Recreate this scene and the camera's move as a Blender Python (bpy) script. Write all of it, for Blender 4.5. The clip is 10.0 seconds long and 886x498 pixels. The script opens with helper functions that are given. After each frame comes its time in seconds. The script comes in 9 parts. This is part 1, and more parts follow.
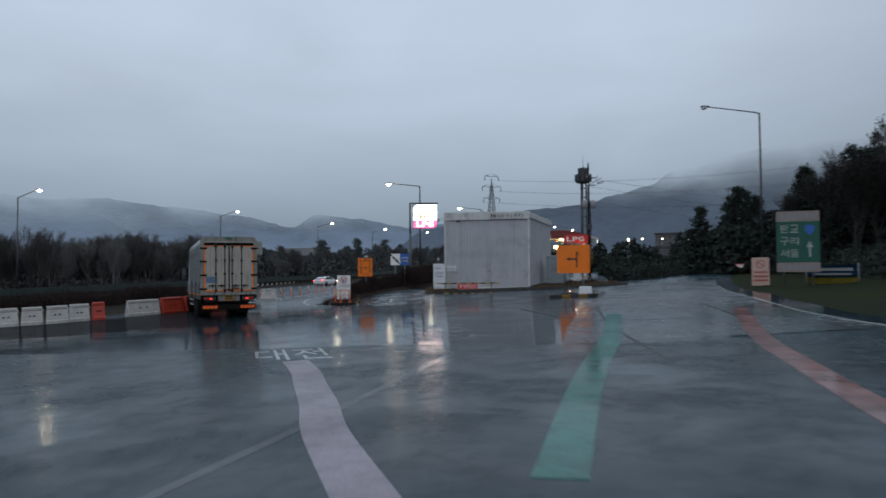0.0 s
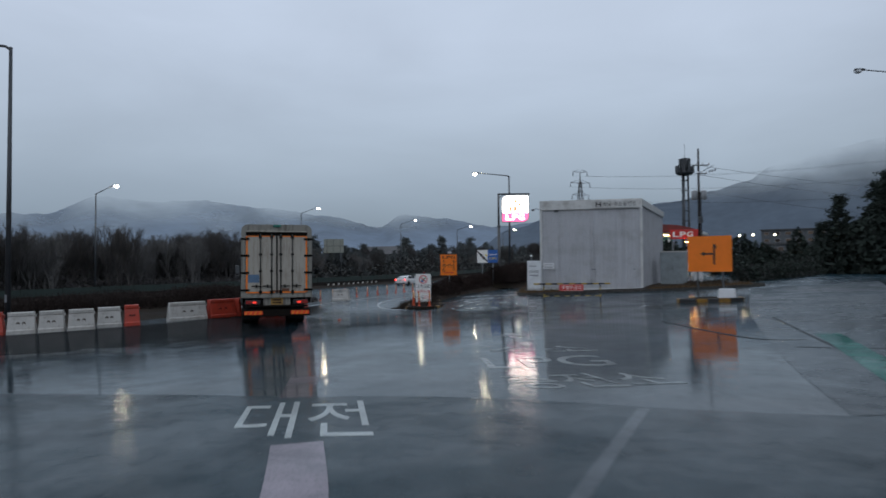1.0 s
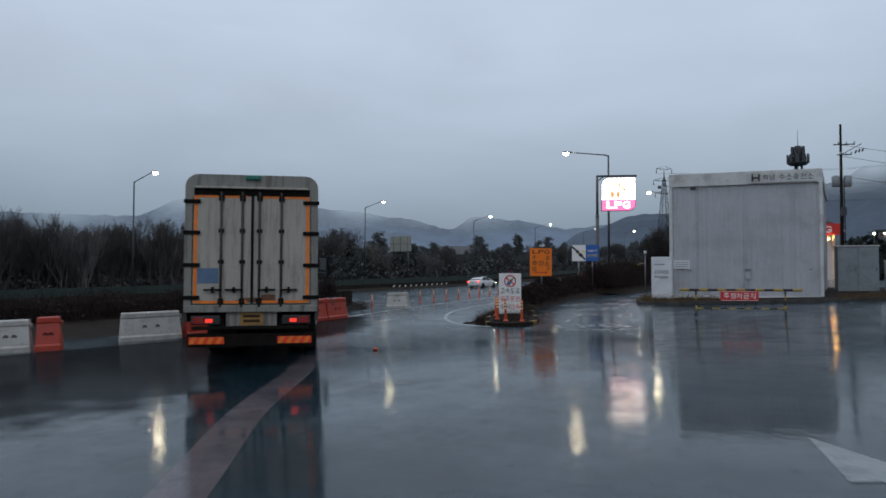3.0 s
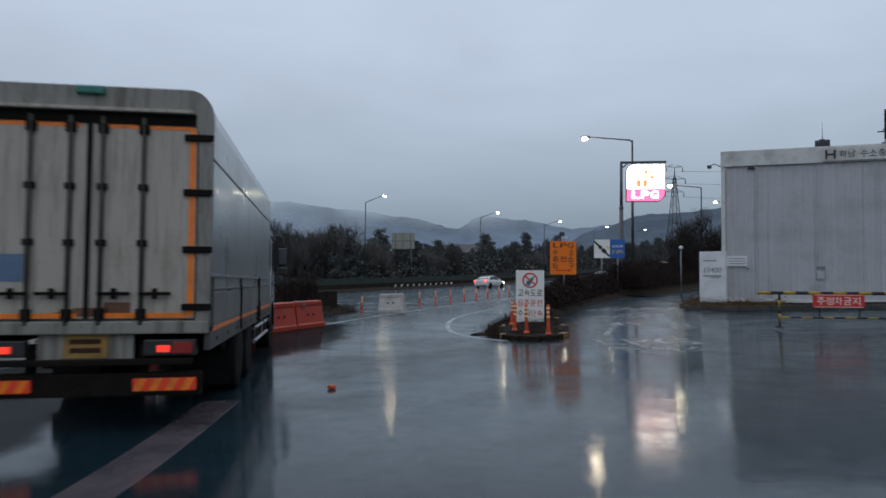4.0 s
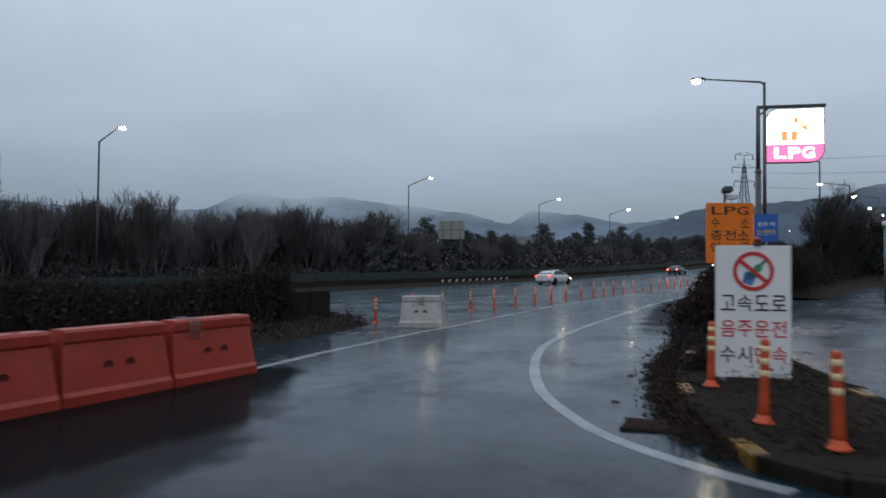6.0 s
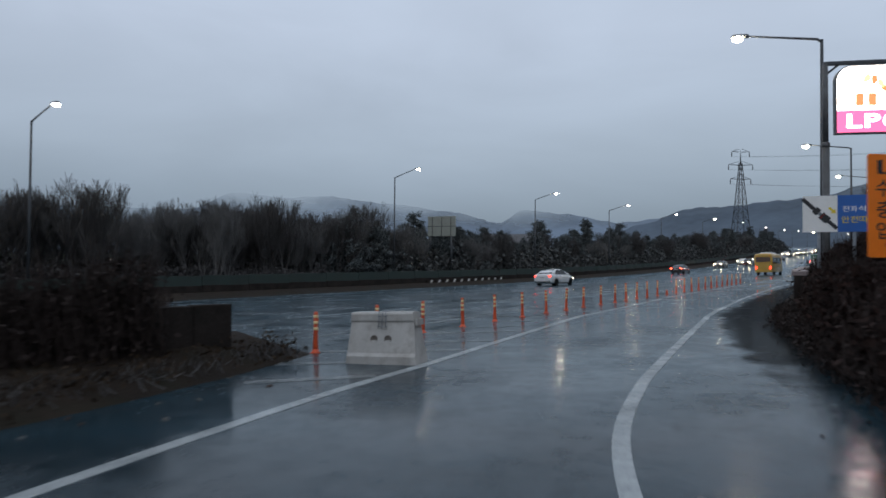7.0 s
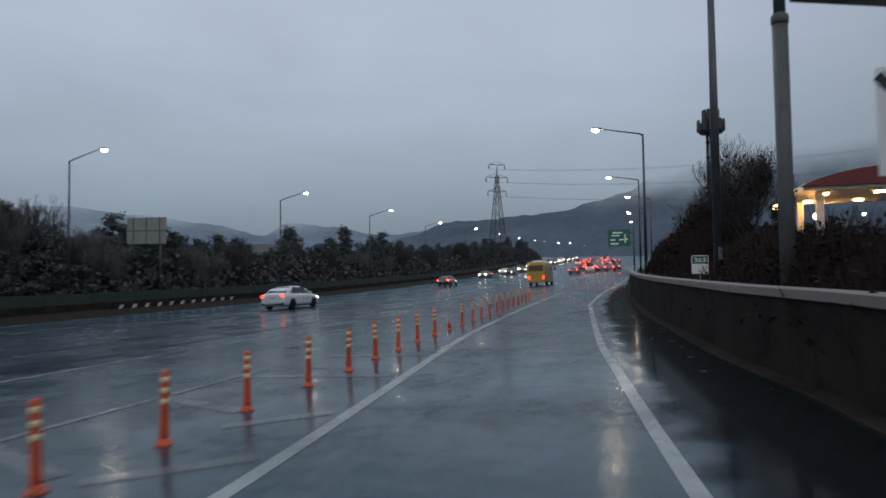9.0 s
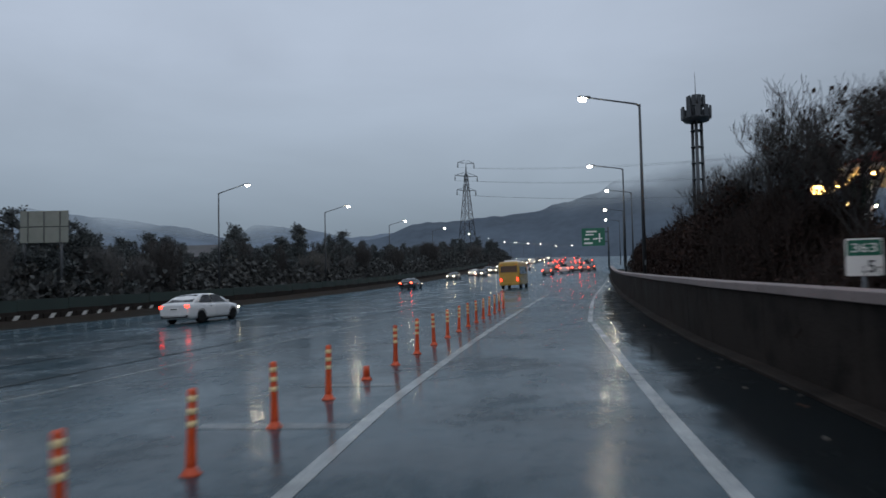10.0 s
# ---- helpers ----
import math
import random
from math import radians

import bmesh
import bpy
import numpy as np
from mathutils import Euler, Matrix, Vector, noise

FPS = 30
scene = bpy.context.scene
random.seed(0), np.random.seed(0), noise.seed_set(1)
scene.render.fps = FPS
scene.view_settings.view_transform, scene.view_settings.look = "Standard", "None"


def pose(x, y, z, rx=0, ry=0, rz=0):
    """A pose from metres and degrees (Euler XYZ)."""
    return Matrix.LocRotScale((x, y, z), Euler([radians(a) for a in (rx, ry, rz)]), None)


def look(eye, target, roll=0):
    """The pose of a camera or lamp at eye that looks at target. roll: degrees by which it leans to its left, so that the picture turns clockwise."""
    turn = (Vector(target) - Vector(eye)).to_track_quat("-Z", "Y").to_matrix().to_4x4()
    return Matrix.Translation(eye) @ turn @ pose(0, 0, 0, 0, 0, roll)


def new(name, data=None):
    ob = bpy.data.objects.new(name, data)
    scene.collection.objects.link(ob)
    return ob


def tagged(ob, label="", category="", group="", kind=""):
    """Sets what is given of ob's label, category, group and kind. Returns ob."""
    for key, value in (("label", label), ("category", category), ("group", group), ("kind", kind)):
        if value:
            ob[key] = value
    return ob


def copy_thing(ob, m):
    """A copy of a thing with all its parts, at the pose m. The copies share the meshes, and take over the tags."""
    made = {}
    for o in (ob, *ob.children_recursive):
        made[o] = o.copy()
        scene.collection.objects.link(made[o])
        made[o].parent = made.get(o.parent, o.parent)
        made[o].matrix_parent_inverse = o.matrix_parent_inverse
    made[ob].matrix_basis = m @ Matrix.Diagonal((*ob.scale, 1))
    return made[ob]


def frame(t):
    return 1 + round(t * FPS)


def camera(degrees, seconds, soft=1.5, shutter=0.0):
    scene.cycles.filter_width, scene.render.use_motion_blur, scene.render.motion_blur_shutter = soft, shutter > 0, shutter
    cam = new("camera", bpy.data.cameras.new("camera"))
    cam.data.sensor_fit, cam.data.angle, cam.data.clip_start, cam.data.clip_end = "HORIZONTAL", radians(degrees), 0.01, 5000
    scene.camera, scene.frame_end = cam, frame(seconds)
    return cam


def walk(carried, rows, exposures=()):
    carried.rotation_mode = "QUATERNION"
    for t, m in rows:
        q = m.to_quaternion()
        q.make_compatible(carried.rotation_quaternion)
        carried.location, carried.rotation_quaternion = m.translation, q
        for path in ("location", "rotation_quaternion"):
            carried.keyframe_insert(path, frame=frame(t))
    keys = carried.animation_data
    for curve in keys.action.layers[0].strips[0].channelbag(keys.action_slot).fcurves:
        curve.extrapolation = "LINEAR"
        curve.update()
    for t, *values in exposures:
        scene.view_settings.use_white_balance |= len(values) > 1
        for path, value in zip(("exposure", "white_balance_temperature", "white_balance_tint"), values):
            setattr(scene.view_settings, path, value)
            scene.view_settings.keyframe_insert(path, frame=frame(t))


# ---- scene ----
cam = camera(65.4, 10.0, 1.6, 0.4)
PATH = [
    (0, (2.419, -6.917, 2.033), (2.426, -4.918, 2.094), -0.5),
    (0.5, (2.136, -3.084, 2.028), (2.023, -1.088, 2.086), -0.4),
    (1, (1.761, 0.194, 1.948), (1.523, 2.178, 2.009), -0.4),
    (1.5, (1.14, 3.257, 1.889), (0.802, 5.227, 1.951), -0.4),
    (2, (0.424, 6.371, 1.86), (0.033, 8.331, 1.924), -0.2),
    (2.5, (-0.061, 9.058, 1.818), (-0.485, 11.011, 1.885), -0.1),
    (4, (-1.733, 17.479, 1.678), (-2.192, 19.424, 1.744), 0.3),
    (4.5, (-2.33, 20.524, 1.65), (-2.798, 22.468, 1.715), 0.1),
    (5, (-3.029, 23.537, 1.627), (-3.505, 25.478, 1.689), 0.2),
    (5.5, (-3.954, 26.579, 1.585), (-4.467, 28.511, 1.642), 0.4),
    (6, (-5.06, 29.717, 1.451), (-5.661, 31.624, 1.502), 0.5),
    (7.5, (-7.511, 40.195, 1.426), (-8.032, 42.125, 1.472), 0.3),
    (8, (-7.842, 44.456, 1.466), (-8.128, 46.435, 1.518), -0.1),
    (8.2, (-7.812, 46.152, 1.499), (-8.004, 48.142, 1.564), -0.4),
    (8.5, (-7.616, 48.723, 1.542), (-7.68, 50.72, 1.615), -0.5),
    (9, (-7.114, 53.098, 1.584), (-7.03, 55.094, 1.669), -0.8),
    (9.5, (-6.501, 57.581, 1.608), (-6.356, 59.573, 1.695), -1.0),
    (10, (-5.778, 62.168, 1.676), (-5.608, 64.159, 1.764), -1.2),
]
EXPOSURES = [(0, 0.0), (6.0, 0.0), (7.4, -0.14), (8.0, -0.38), (8.5, -0.32), (10.0, -0.25)]
walk(cam, [(t, look(eye, target, roll)) for t, eye, target, roll in PATH], EXPOSURES)

# ---- light ----
SKY_STRENGTH = 1.0
world = bpy.data.worlds.new("dusk_sky")
scene.world = world
world.use_nodes = True
wn, wl = world.node_tree.nodes, world.node_tree.links
wn.clear()
w_out = wn.new("ShaderNodeOutputWorld")
w_bg = wn.new("ShaderNodeBackground")
w_bg.inputs["Strength"].default_value = SKY_STRENGTH
w_sky = wn.new("ShaderNodeTexSky")
w_sky.sky_type = "NISHITA"
w_sky.sun_disc = False
w_sky.sun_elevation = radians(4)
w_sky.sun_rotation = radians(200)
w_gain = wn.new("ShaderNodeVectorMath")
w_gain.operation = "SCALE"
w_gain.inputs["Scale"].default_value = 0.10
w_co = wn.new("ShaderNodeTexCoord")
w_sep = wn.new("ShaderNodeSeparateXYZ")
w_ramp = wn.new("ShaderNodeValToRGB")
els = w_ramp.color_ramp.elements
els[0].position, els[0].color = 0.0, (0.215, 0.282, 0.372, 1)
els[1].position, els[1].color = 1.0, (0.60, 0.69, 0.83, 1)
for p, c in ((0.06, (0.248, 0.322, 0.415, 1)), (0.16, (0.411, 0.497, 0.613, 1)), (0.32, (0.56, 0.65, 0.80, 1))):
    e = els.new(p)
    e.color = c
w_map = wn.new("ShaderNodeMapping")
w_map.inputs["Scale"].default_value = (1.0, 1.0, 3.2)
w_noise = wn.new("ShaderNodeTexNoise")
w_noise.inputs["Scale"].default_value = 2.3
w_noise.inputs["Detail"].default_value = 6
w_noise.inputs["Roughness"].default_value = 0.52
w_noise.inputs["Distortion"].default_value = 0.4
w_rng = wn.new("ShaderNodeMapRange")
w_rng.inputs["From Min"].default_value, w_rng.inputs["From Max"].default_value = 0.3, 0.7
w_rng.inputs["To Min"].default_value, w_rng.inputs["To Max"].default_value = 0.91, 1.06
w_mul = wn.new("ShaderNodeVectorMath")
w_mul.operation = "SCALE"
w_mix = wn.new("ShaderNodeMix")
w_mix.data_type = "RGBA"
w_mix.inputs["Factor"].default_value = 0.92
wl.new(w_co.outputs["Generated"], w_sep.inputs[0])
wl.new(w_sep.outputs["Z"], w_ramp.inputs["Fac"])
wl.new(w_co.outputs["Generated"], w_map.inputs["Vector"])
wl.new(w_map.outputs[0], w_noise.inputs["Vector"])
wl.new(w_noise.outputs[0], w_rng.inputs["Value"])
w_east = wn.new("ShaderNodeMapRange")
w_east.interpolation_type = "SMOOTHSTEP"
w_east.inputs["From Min"].default_value, w_east.inputs["From Max"].default_value = 0.2, 0.7
w_east.inputs["To Min"].default_value, w_east.inputs["To Max"].default_value = 1.0, 0.80
w_cloud = wn.new("ShaderNodeMath")
w_cloud.operation = "MULTIPLY"
wl.new(w_sep.outputs["X"], w_east.inputs["Value"])
wl.new(w_rng.outputs[0], w_cloud.inputs[0])
wl.new(w_east.outputs[0], w_cloud.inputs[1])
wl.new(w_ramp.outputs["Color"], w_mul.inputs[0])
wl.new(w_cloud.outputs[0], w_mul.inputs["Scale"])
wl.new(w_sky.outputs[0], w_gain.inputs[0])
wl.new(w_gain.outputs[0], w_mix.inputs["A"])
wl.new(w_mul.outputs[0], w_mix.inputs["B"])
wl.new(w_mix.outputs["Result"], w_bg.inputs["Color"])
wl.new(w_bg.outputs[0], w_out.inputs[0])

sun = new("sun", bpy.data.lights.new("sun", "SUN"))
sun.data.energy, sun.data.angle, sun.data.color = 0.25, radians(40), (0.92, 0.96, 1.0)
sun.matrix_world = look((0, 0, 50), (-8, 40, 0))


# ---- helpers of this scene ----
SLOPE = 0.035


def smooth(a, b, x):
    x = min(max((x - a) / (b - a), 0), 1)
    return x * x * (3 - 2 * x)


def gz(x, y):
    """Height of the paved ground: a crossfall with a shallow dip, and a far climb."""
    climb = 1.6e-4 * (min(max(y, 110), 250) - 110) ** 2 + 0.0448 * (min(max(y, 250), 430) - 250)
    return climb + SLOPE * (min(max(x, -60), 30) + 8) - 0.2 * math.exp(-(((y - 34) / 9) ** 2)) * smooth(-10.5, -5, x)


def principled(m):
    return m.node_tree.nodes["Principled BSDF"]


def mat(name, color, rough=0.6, metal=0.0, var=0.18, scale=2.5, fine=30.0, bump=0.15, coat=0.0, coat_rough=0.08, spec=0.5, dirt=None, dirt_amount=0.35, emit=None, emit_strength=0.0, per_object=0.0):
    """A surface with two scales of variation, grime and fine relief."""
    m = bpy.data.materials.new(name)
    m.use_nodes = True
    n, l = m.node_tree.nodes, m.node_tree.links
    b = n["Principled BSDF"]
    co = n.new("ShaderNodeTexCoord")
    big = n.new("ShaderNodeTexNoise")
    big.inputs["Scale"].default_value, big.inputs["Detail"].default_value = scale, 5
    small = n.new("ShaderNodeTexNoise")
    small.inputs["Scale"].default_value, small.inputs["Detail"].default_value = fine, 4
    for t in (big, small):
        l.new(co.outputs["Object"], t.inputs["Vector"])
    add = n.new("ShaderNodeMath")
    add.operation = "MULTIPLY_ADD"
    l.new(small.outputs[0], add.inputs[0])
    add.inputs[1].default_value = 0.5
    l.new(big.outputs[0], add.inputs[2])
    rng = n.new("ShaderNodeMapRange")
    rng.inputs["From Min"].default_value, rng.inputs["From Max"].default_value = 0.5, 1.0
    rng.inputs["To Min"].default_value, rng.inputs["To Max"].default_value = 1 - var, 1 + var
    l.new(add.outputs[0], rng.inputs["Value"])
    col = n.new("ShaderNodeVectorMath")
    col.operation = "SCALE"
    col.inputs[0].default_value = color
    l.new(rng.outputs[0], col.inputs["Scale"])
    out = col.outputs[0]
    if per_object:
        info = n.new("ShaderNodeObjectInfo")
        pr = n.new("ShaderNodeMapRange")
        pr.inputs["To Min"].default_value, pr.inputs["To Max"].default_value = 1 - per_object, 1 + per_object
        l.new(info.outputs["Random"], pr.inputs["Value"])
        c2 = n.new("ShaderNodeVectorMath")
        c2.operation = "SCALE"
        l.new(out, c2.inputs[0])
        l.new(pr.outputs[0], c2.inputs["Scale"])
        out = c2.outputs[0]
    if dirt:
        dn = n.new("ShaderNodeTexNoise")
        dn.inputs["Scale"].default_value, dn.inputs["Detail"].default_value = scale * 1.7, 8
        dn.inputs["Roughness"].default_value = 0.65
        l.new(co.outputs["Object"], dn.inputs["Vector"])
        dr = n.new("ShaderNodeMapRange")
        dr.inputs["From Min"].default_value, dr.inputs["From Max"].default_value = 0.48, 0.72
        dr.inputs["To Max"].default_value = dirt_amount
        l.new(dn.outputs[0], dr.inputs["Value"])
        mx = n.new("ShaderNodeMix")
        mx.data_type = "RGBA"
        mx.inputs["B"].default_value = (*dirt, 1)
        l.new(dr.outputs[0], mx.inputs["Factor"])
        l.new(out, mx.inputs["A"])
        out = mx.outputs["Result"]
    l.new(out, b.inputs["Base Color"])
    rr = n.new("ShaderNodeMapRange")
    rr.inputs["From Min"].default_value, rr.inputs["From Max"].default_value = 0.3, 0.7
    rr.inputs["To Min"].default_value, rr.inputs["To Max"].default_value = max(rough * 0.75, 0.02), min(rough * 1.25, 1)
    l.new(big.outputs[0], rr.inputs["Value"])
    l.new(rr.outputs[0], b.inputs["Roughness"])
    b.inputs["Metallic"].default_value = metal
    b.inputs["Specular IOR Level"].default_value = spec
    b.inputs["Coat Weight"].default_value, b.inputs["Coat Roughness"].default_value = coat, coat_rough
    if bump:
        bp = n.new("ShaderNodeBump")
        bp.inputs["Strength"].default_value, bp.inputs["Distance"].default_value = bump, 0.02
        l.new(small.outputs[0], bp.inputs["Height"])
        l.new(bp.outputs[0], b.inputs["Normal"])
    if emit:
        b.inputs["Emission Color"].default_value = (*emit, 1)
        b.inputs["Emission Strength"].default_value = emit_strength
    return m


def glow(name, color, strength):
    """Something that gives off light."""
    m = bpy.data.materials.new(name)
    m.use_nodes = True
    b = principled(m)
    b.inputs["Base Color"].default_value = (*[0.5 * c for c in color], 1)
    b.inputs["Emission Color"].default_value = (*color, 1)
    b.inputs["Emission Strength"].default_value = strength
    b.inputs["Roughness"].default_value = 0.3
    return m


def mesh_of(name, bm, material):
    me = bpy.data.meshes.new(name)
    bm.normal_update()
    bm.to_mesh(me)
    bm.free()
    if material:
        me.materials.append(material)
    return me


def root(name, m, label="", category="", group=""):
    """The base of a thing: an empty that holds its parts."""
    ob = new(name)
    ob.empty_display_size = 0.1
    ob.matrix_world = m
    return tagged(ob, label, category, group)


def part(name, bm, material, parent, label=""):
    ob = new(name, mesh_of(name, bm, material))
    ob.parent = parent
    return tagged(ob, label)


def solid(name, bm, material, label="", category="", kind="", group="", m=None):
    ob = new(name, mesh_of(name, bm, material))
    if m is not None:
        ob.matrix_world = m
    return tagged(ob, label, category, group, kind)


def add_box(bm, size, at=(0, 0, 0), bevel=0.0, turn=None, taper=None):
    """A box of that size round a point; taper: the scale of its top in x and y."""
    r = bmesh.ops.create_cube(bm, size=1)
    vs = r["verts"]
    for v in vs:
        if taper and v.co.z > 0:
            v.co.x *= taper[0]
            v.co.y *= taper[1]
        v.co = Vector((v.co.x * size[0], v.co.y * size[1], v.co.z * size[2]))
    if bevel:
        es = list({e for v in vs for e in v.link_edges})
        r2 = bmesh.ops.bevel(bm, geom=es, offset=bevel, segments=2, affect="EDGES", profile=0.6)
        vs = list({v for f in r2["faces"] for v in f.verts} | {v for v in vs if v.is_valid})
    mt = Matrix.Translation(at) @ (turn if turn is not None else Matrix())
    for v in vs:
        v.co = mt @ v.co
    return bm


def add_tube(bm, a, b, r0, r1=None, seg=10, caps=True):
    """A round, tapered bar from a to b."""
    a, b = Vector(a), Vector(b)
    r1 = r0 if r1 is None else r1
    q = (b - a).to_track_quat("Z", "Y").to_matrix()
    rings = []
    for p, r in ((a, r0), (b, r1)):
        rings.append([bm.verts.new(p + q @ Vector((r * math.cos(t), r * math.sin(t), 0))) for t in (2 * math.pi * i / seg for i in range(seg))])
    for i in range(seg):
        j = (i + 1) % seg
        f = bm.faces.new((rings[0][i], rings[0][j], rings[1][j], rings[1][i]))
        f.smooth = True
    if caps:
        bm.faces.new(rings[0][::-1])
        bm.faces.new(rings[1])
    return bm


def add_sweep(bm, pts, radii, seg=8):
    """A bent bar through points."""
    pts = [Vector(p) for p in pts]
    rings = []
    for i, p in enumerate(pts):
        d = pts[min(i + 1, len(pts) - 1)] - pts[max(i - 1, 0)]
        q = d.to_track_quat("Z", "Y").to_matrix()
        r = radii[i] if isinstance(radii, (list, tuple)) else radii
        rings.append([bm.verts.new(p + q @ Vector((r * math.cos(t), r * math.sin(t), 0))) for t in (2 * math.pi * k / seg for k in range(seg))])
    for a, b in zip(rings, rings[1:]):
        best = min(range(seg), key=lambda s: sum((a[k].co - b[(k + s) % seg].co).length for k in range(seg)))
        for k in range(seg):
            j = (k + 1) % seg
            f = bm.faces.new((a[k], a[j], b[(j + best) % seg], b[(k + best) % seg]))
            f.smooth = True
    bm.faces.new(rings[0][::-1])
    bm.faces.new(rings[-1])
    return bm


def add_lathe(bm, profile, at=(0, 0, 0), seg=16, axis="Z"):
    """A turned shape from (radius, height) pairs."""
    turn = {"Z": Matrix(), "X": Matrix.Rotation(radians(90), 4, "Y"), "Y": Matrix.Rotation(radians(-90), 4, "X")}[axis]
    mt = Matrix.Translation(at) @ turn
    rings = [[bm.verts.new(mt @ Vector((r * math.cos(2 * math.pi * k / seg), r * math.sin(2 * math.pi * k / seg), z))) for k in range(seg)] for r, z in profile]
    for a, b in zip(rings, rings[1:]):
        for k in range(seg):
            j = (k + 1) % seg
            f = bm.faces.new((a[k], a[j], b[j], b[k]))
            f.smooth = True
    bm.faces.new(rings[0][::-1])
    bm.faces.new(rings[-1])
    return bm


def add_profile(bm, outline, x0, x1, bevel=0.0):
    """An outline in y, z pushed from x0 to x1."""
    a = [bm.verts.new((x0, y, z)) for y, z in outline]
    b = [bm.verts.new((x1, y, z)) for y, z in outline]
    fs = [bm.faces.new(a), bm.faces.new(b[::-1])]
    for i in range(len(a)):
        j = (i + 1) % len(a)
        fs.append(bm.faces.new((a[j], a[i], b[i], b[j])))
    bmesh.ops.recalc_face_normals(bm, faces=fs)
    if bevel:
        es = list({e for f in fs for e in f.edges})
        bmesh.ops.bevel(bm, geom=es, offset=bevel, segments=2, affect="EDGES")
    return bm


def add_plate(bm, outline, y0, y1):
    """An outline in x, z pushed from y0 to y1."""
    a = [bm.verts.new((x, y0, z)) for x, z in outline]
    b = [bm.verts.new((x, y1, z)) for x, z in outline]
    fs = [bm.faces.new(a), bm.faces.new(b[::-1])]
    for i in range(len(a)):
        j = (i + 1) % len(a)
        fs.append(bm.faces.new((a[j], a[i], b[i], b[j])))
    bmesh.ops.recalc_face_normals(bm, faces=fs)
    return bm


def rounded(w, h, r, corners=(1, 1, 1, 1), seg=6):
    """A rectangle's outline with round corners (lower left, lower right, upper right, upper left)."""
    pts = []
    for i, (cx, cy, a) in enumerate(((-w / 2, -h / 2, 180), (w / 2, -h / 2, 270), (w / 2, h / 2, 0), (-w / 2, h / 2, 90))):
        rr = r * corners[i]
        if rr <= 0:
            pts.append((cx, cy))
            continue
        ox, oy = cx - math.copysign(rr, cx), cy - math.copysign(rr, cy)
        pts += [(ox + rr * math.cos(radians(a + 90 * k / seg)), oy + rr * math.sin(radians(a + 90 * k / seg))) for k in range(seg + 1)]
    return pts


def writing(text, height, width=None, depth=0.004, bold=0.0):
    """Lettering as a bmesh, standing in x and z, facing -y, centred."""
    cu = bpy.data.curves.new("writing", "FONT")
    cu.body, cu.align_x, cu.align_y = text, "CENTER", "CENTER"
    cu.extrude, cu.offset = 0.001, bold
    ob = bpy.data.objects.new("writing", cu)
    scene.collection.objects.link(ob)
    bpy.context.view_layer.update()
    me = bpy.data.meshes.new_from_object(ob.evaluated_get(bpy.context.evaluated_depsgraph_get()))
    bm = bmesh.new()
    bm.from_mesh(me)
    bpy.data.objects.remove(ob)
    bpy.data.curves.remove(cu)
    bpy.data.meshes.remove(me)
    lo = [min(v.co[i] for v in bm.verts) for i in (0, 1)]
    hi = [max(v.co[i] for v in bm.verts) for i in (0, 1)]
    sy = height / (hi[1] - lo[1])
    sx = width / (hi[0] - lo[0]) if width else sy
    for v in bm.verts:
        x, y, z = v.co
        v.co = ((x - (lo[0] + hi[0]) / 2) * sx, -depth if z > 0 else 0.0, (y - (lo[1] + hi[1]) / 2) * sy)
    return bm


def moved(bm, m):
    for v in bm.verts:
        v.co = m @ v.co
    return bm


def skirt(bm, drop=0.006, out=0.004):
    """Gives a flat marking its own thin edge, down to the ground."""
    rim = [e for e in bm.edges if len(e.link_faces) == 1]
    low = {}
    for e in rim:
        mid = e.link_faces[0].calc_center_median()
        for v in e.verts:
            if v not in low:
                d = v.co - mid
                d.z = 0
                low[v] = bm.verts.new(v.co + d.normalized() * out - Vector((0, 0, drop)))
    for e in rim:
        a, b = e.verts
        bm.faces.new((a, b, low[b], low[a]))
    bmesh.ops.recalc_face_normals(bm, faces=bm.faces)
    return bm


def strip(pts, width, lift=0.006, step=0.6):
    """A painted line that lies on the ground along points."""
    bm = bmesh.new()
    fine = []
    for (x0, y0), (x1, y1) in zip(pts, pts[1:]):
        n = max(1, int(math.hypot(x1 - x0, y1 - y0) / step))
        fine += [(x0 + (x1 - x0) * i / n, y0 + (y1 - y0) * i / n) for i in range(n)]
    fine.append(pts[-1])
    row = []
    for i, (x, y) in enumerate(fine):
        dx = fine[min(i + 1, len(fine) - 1)][0] - fine[max(i - 1, 0)][0]
        dy = fine[min(i + 1, len(fine) - 1)][1] - fine[max(i - 1, 0)][1]
        s = math.hypot(dx, dy)
        nx, ny = dy / s * width / 2, -dx / s * width / 2
        row.append([bm.verts.new((x + k * nx, y + k * ny, gz(x + k * nx, y + k * ny) + lift)) for k in (-1, 1)])
    for a, b in zip(row, row[1:]):
        bm.faces.new((a[0], a[1], b[1], b[0]))
    return skirt(bm)


def catmull(pts, n=6):
    """A smooth line through plan points."""
    out = []
    for i in range(len(pts) - 1):
        p = [Vector(pts[min(max(k, 0), len(pts) - 1)]) for k in (i - 1, i, i + 1, i + 2)]
        for j in range(n):
            t = j / n
            out.append(tuple(0.5 * (2 * p[1] + (p[2] - p[0]) * t + (2 * p[0] - 5 * p[1] + 4 * p[2] - p[3]) * t * t + (3 * p[1] - p[0] - 3 * p[2] + p[3]) * t ** 3)))
    out.append(tuple(pts[-1]))
    return out


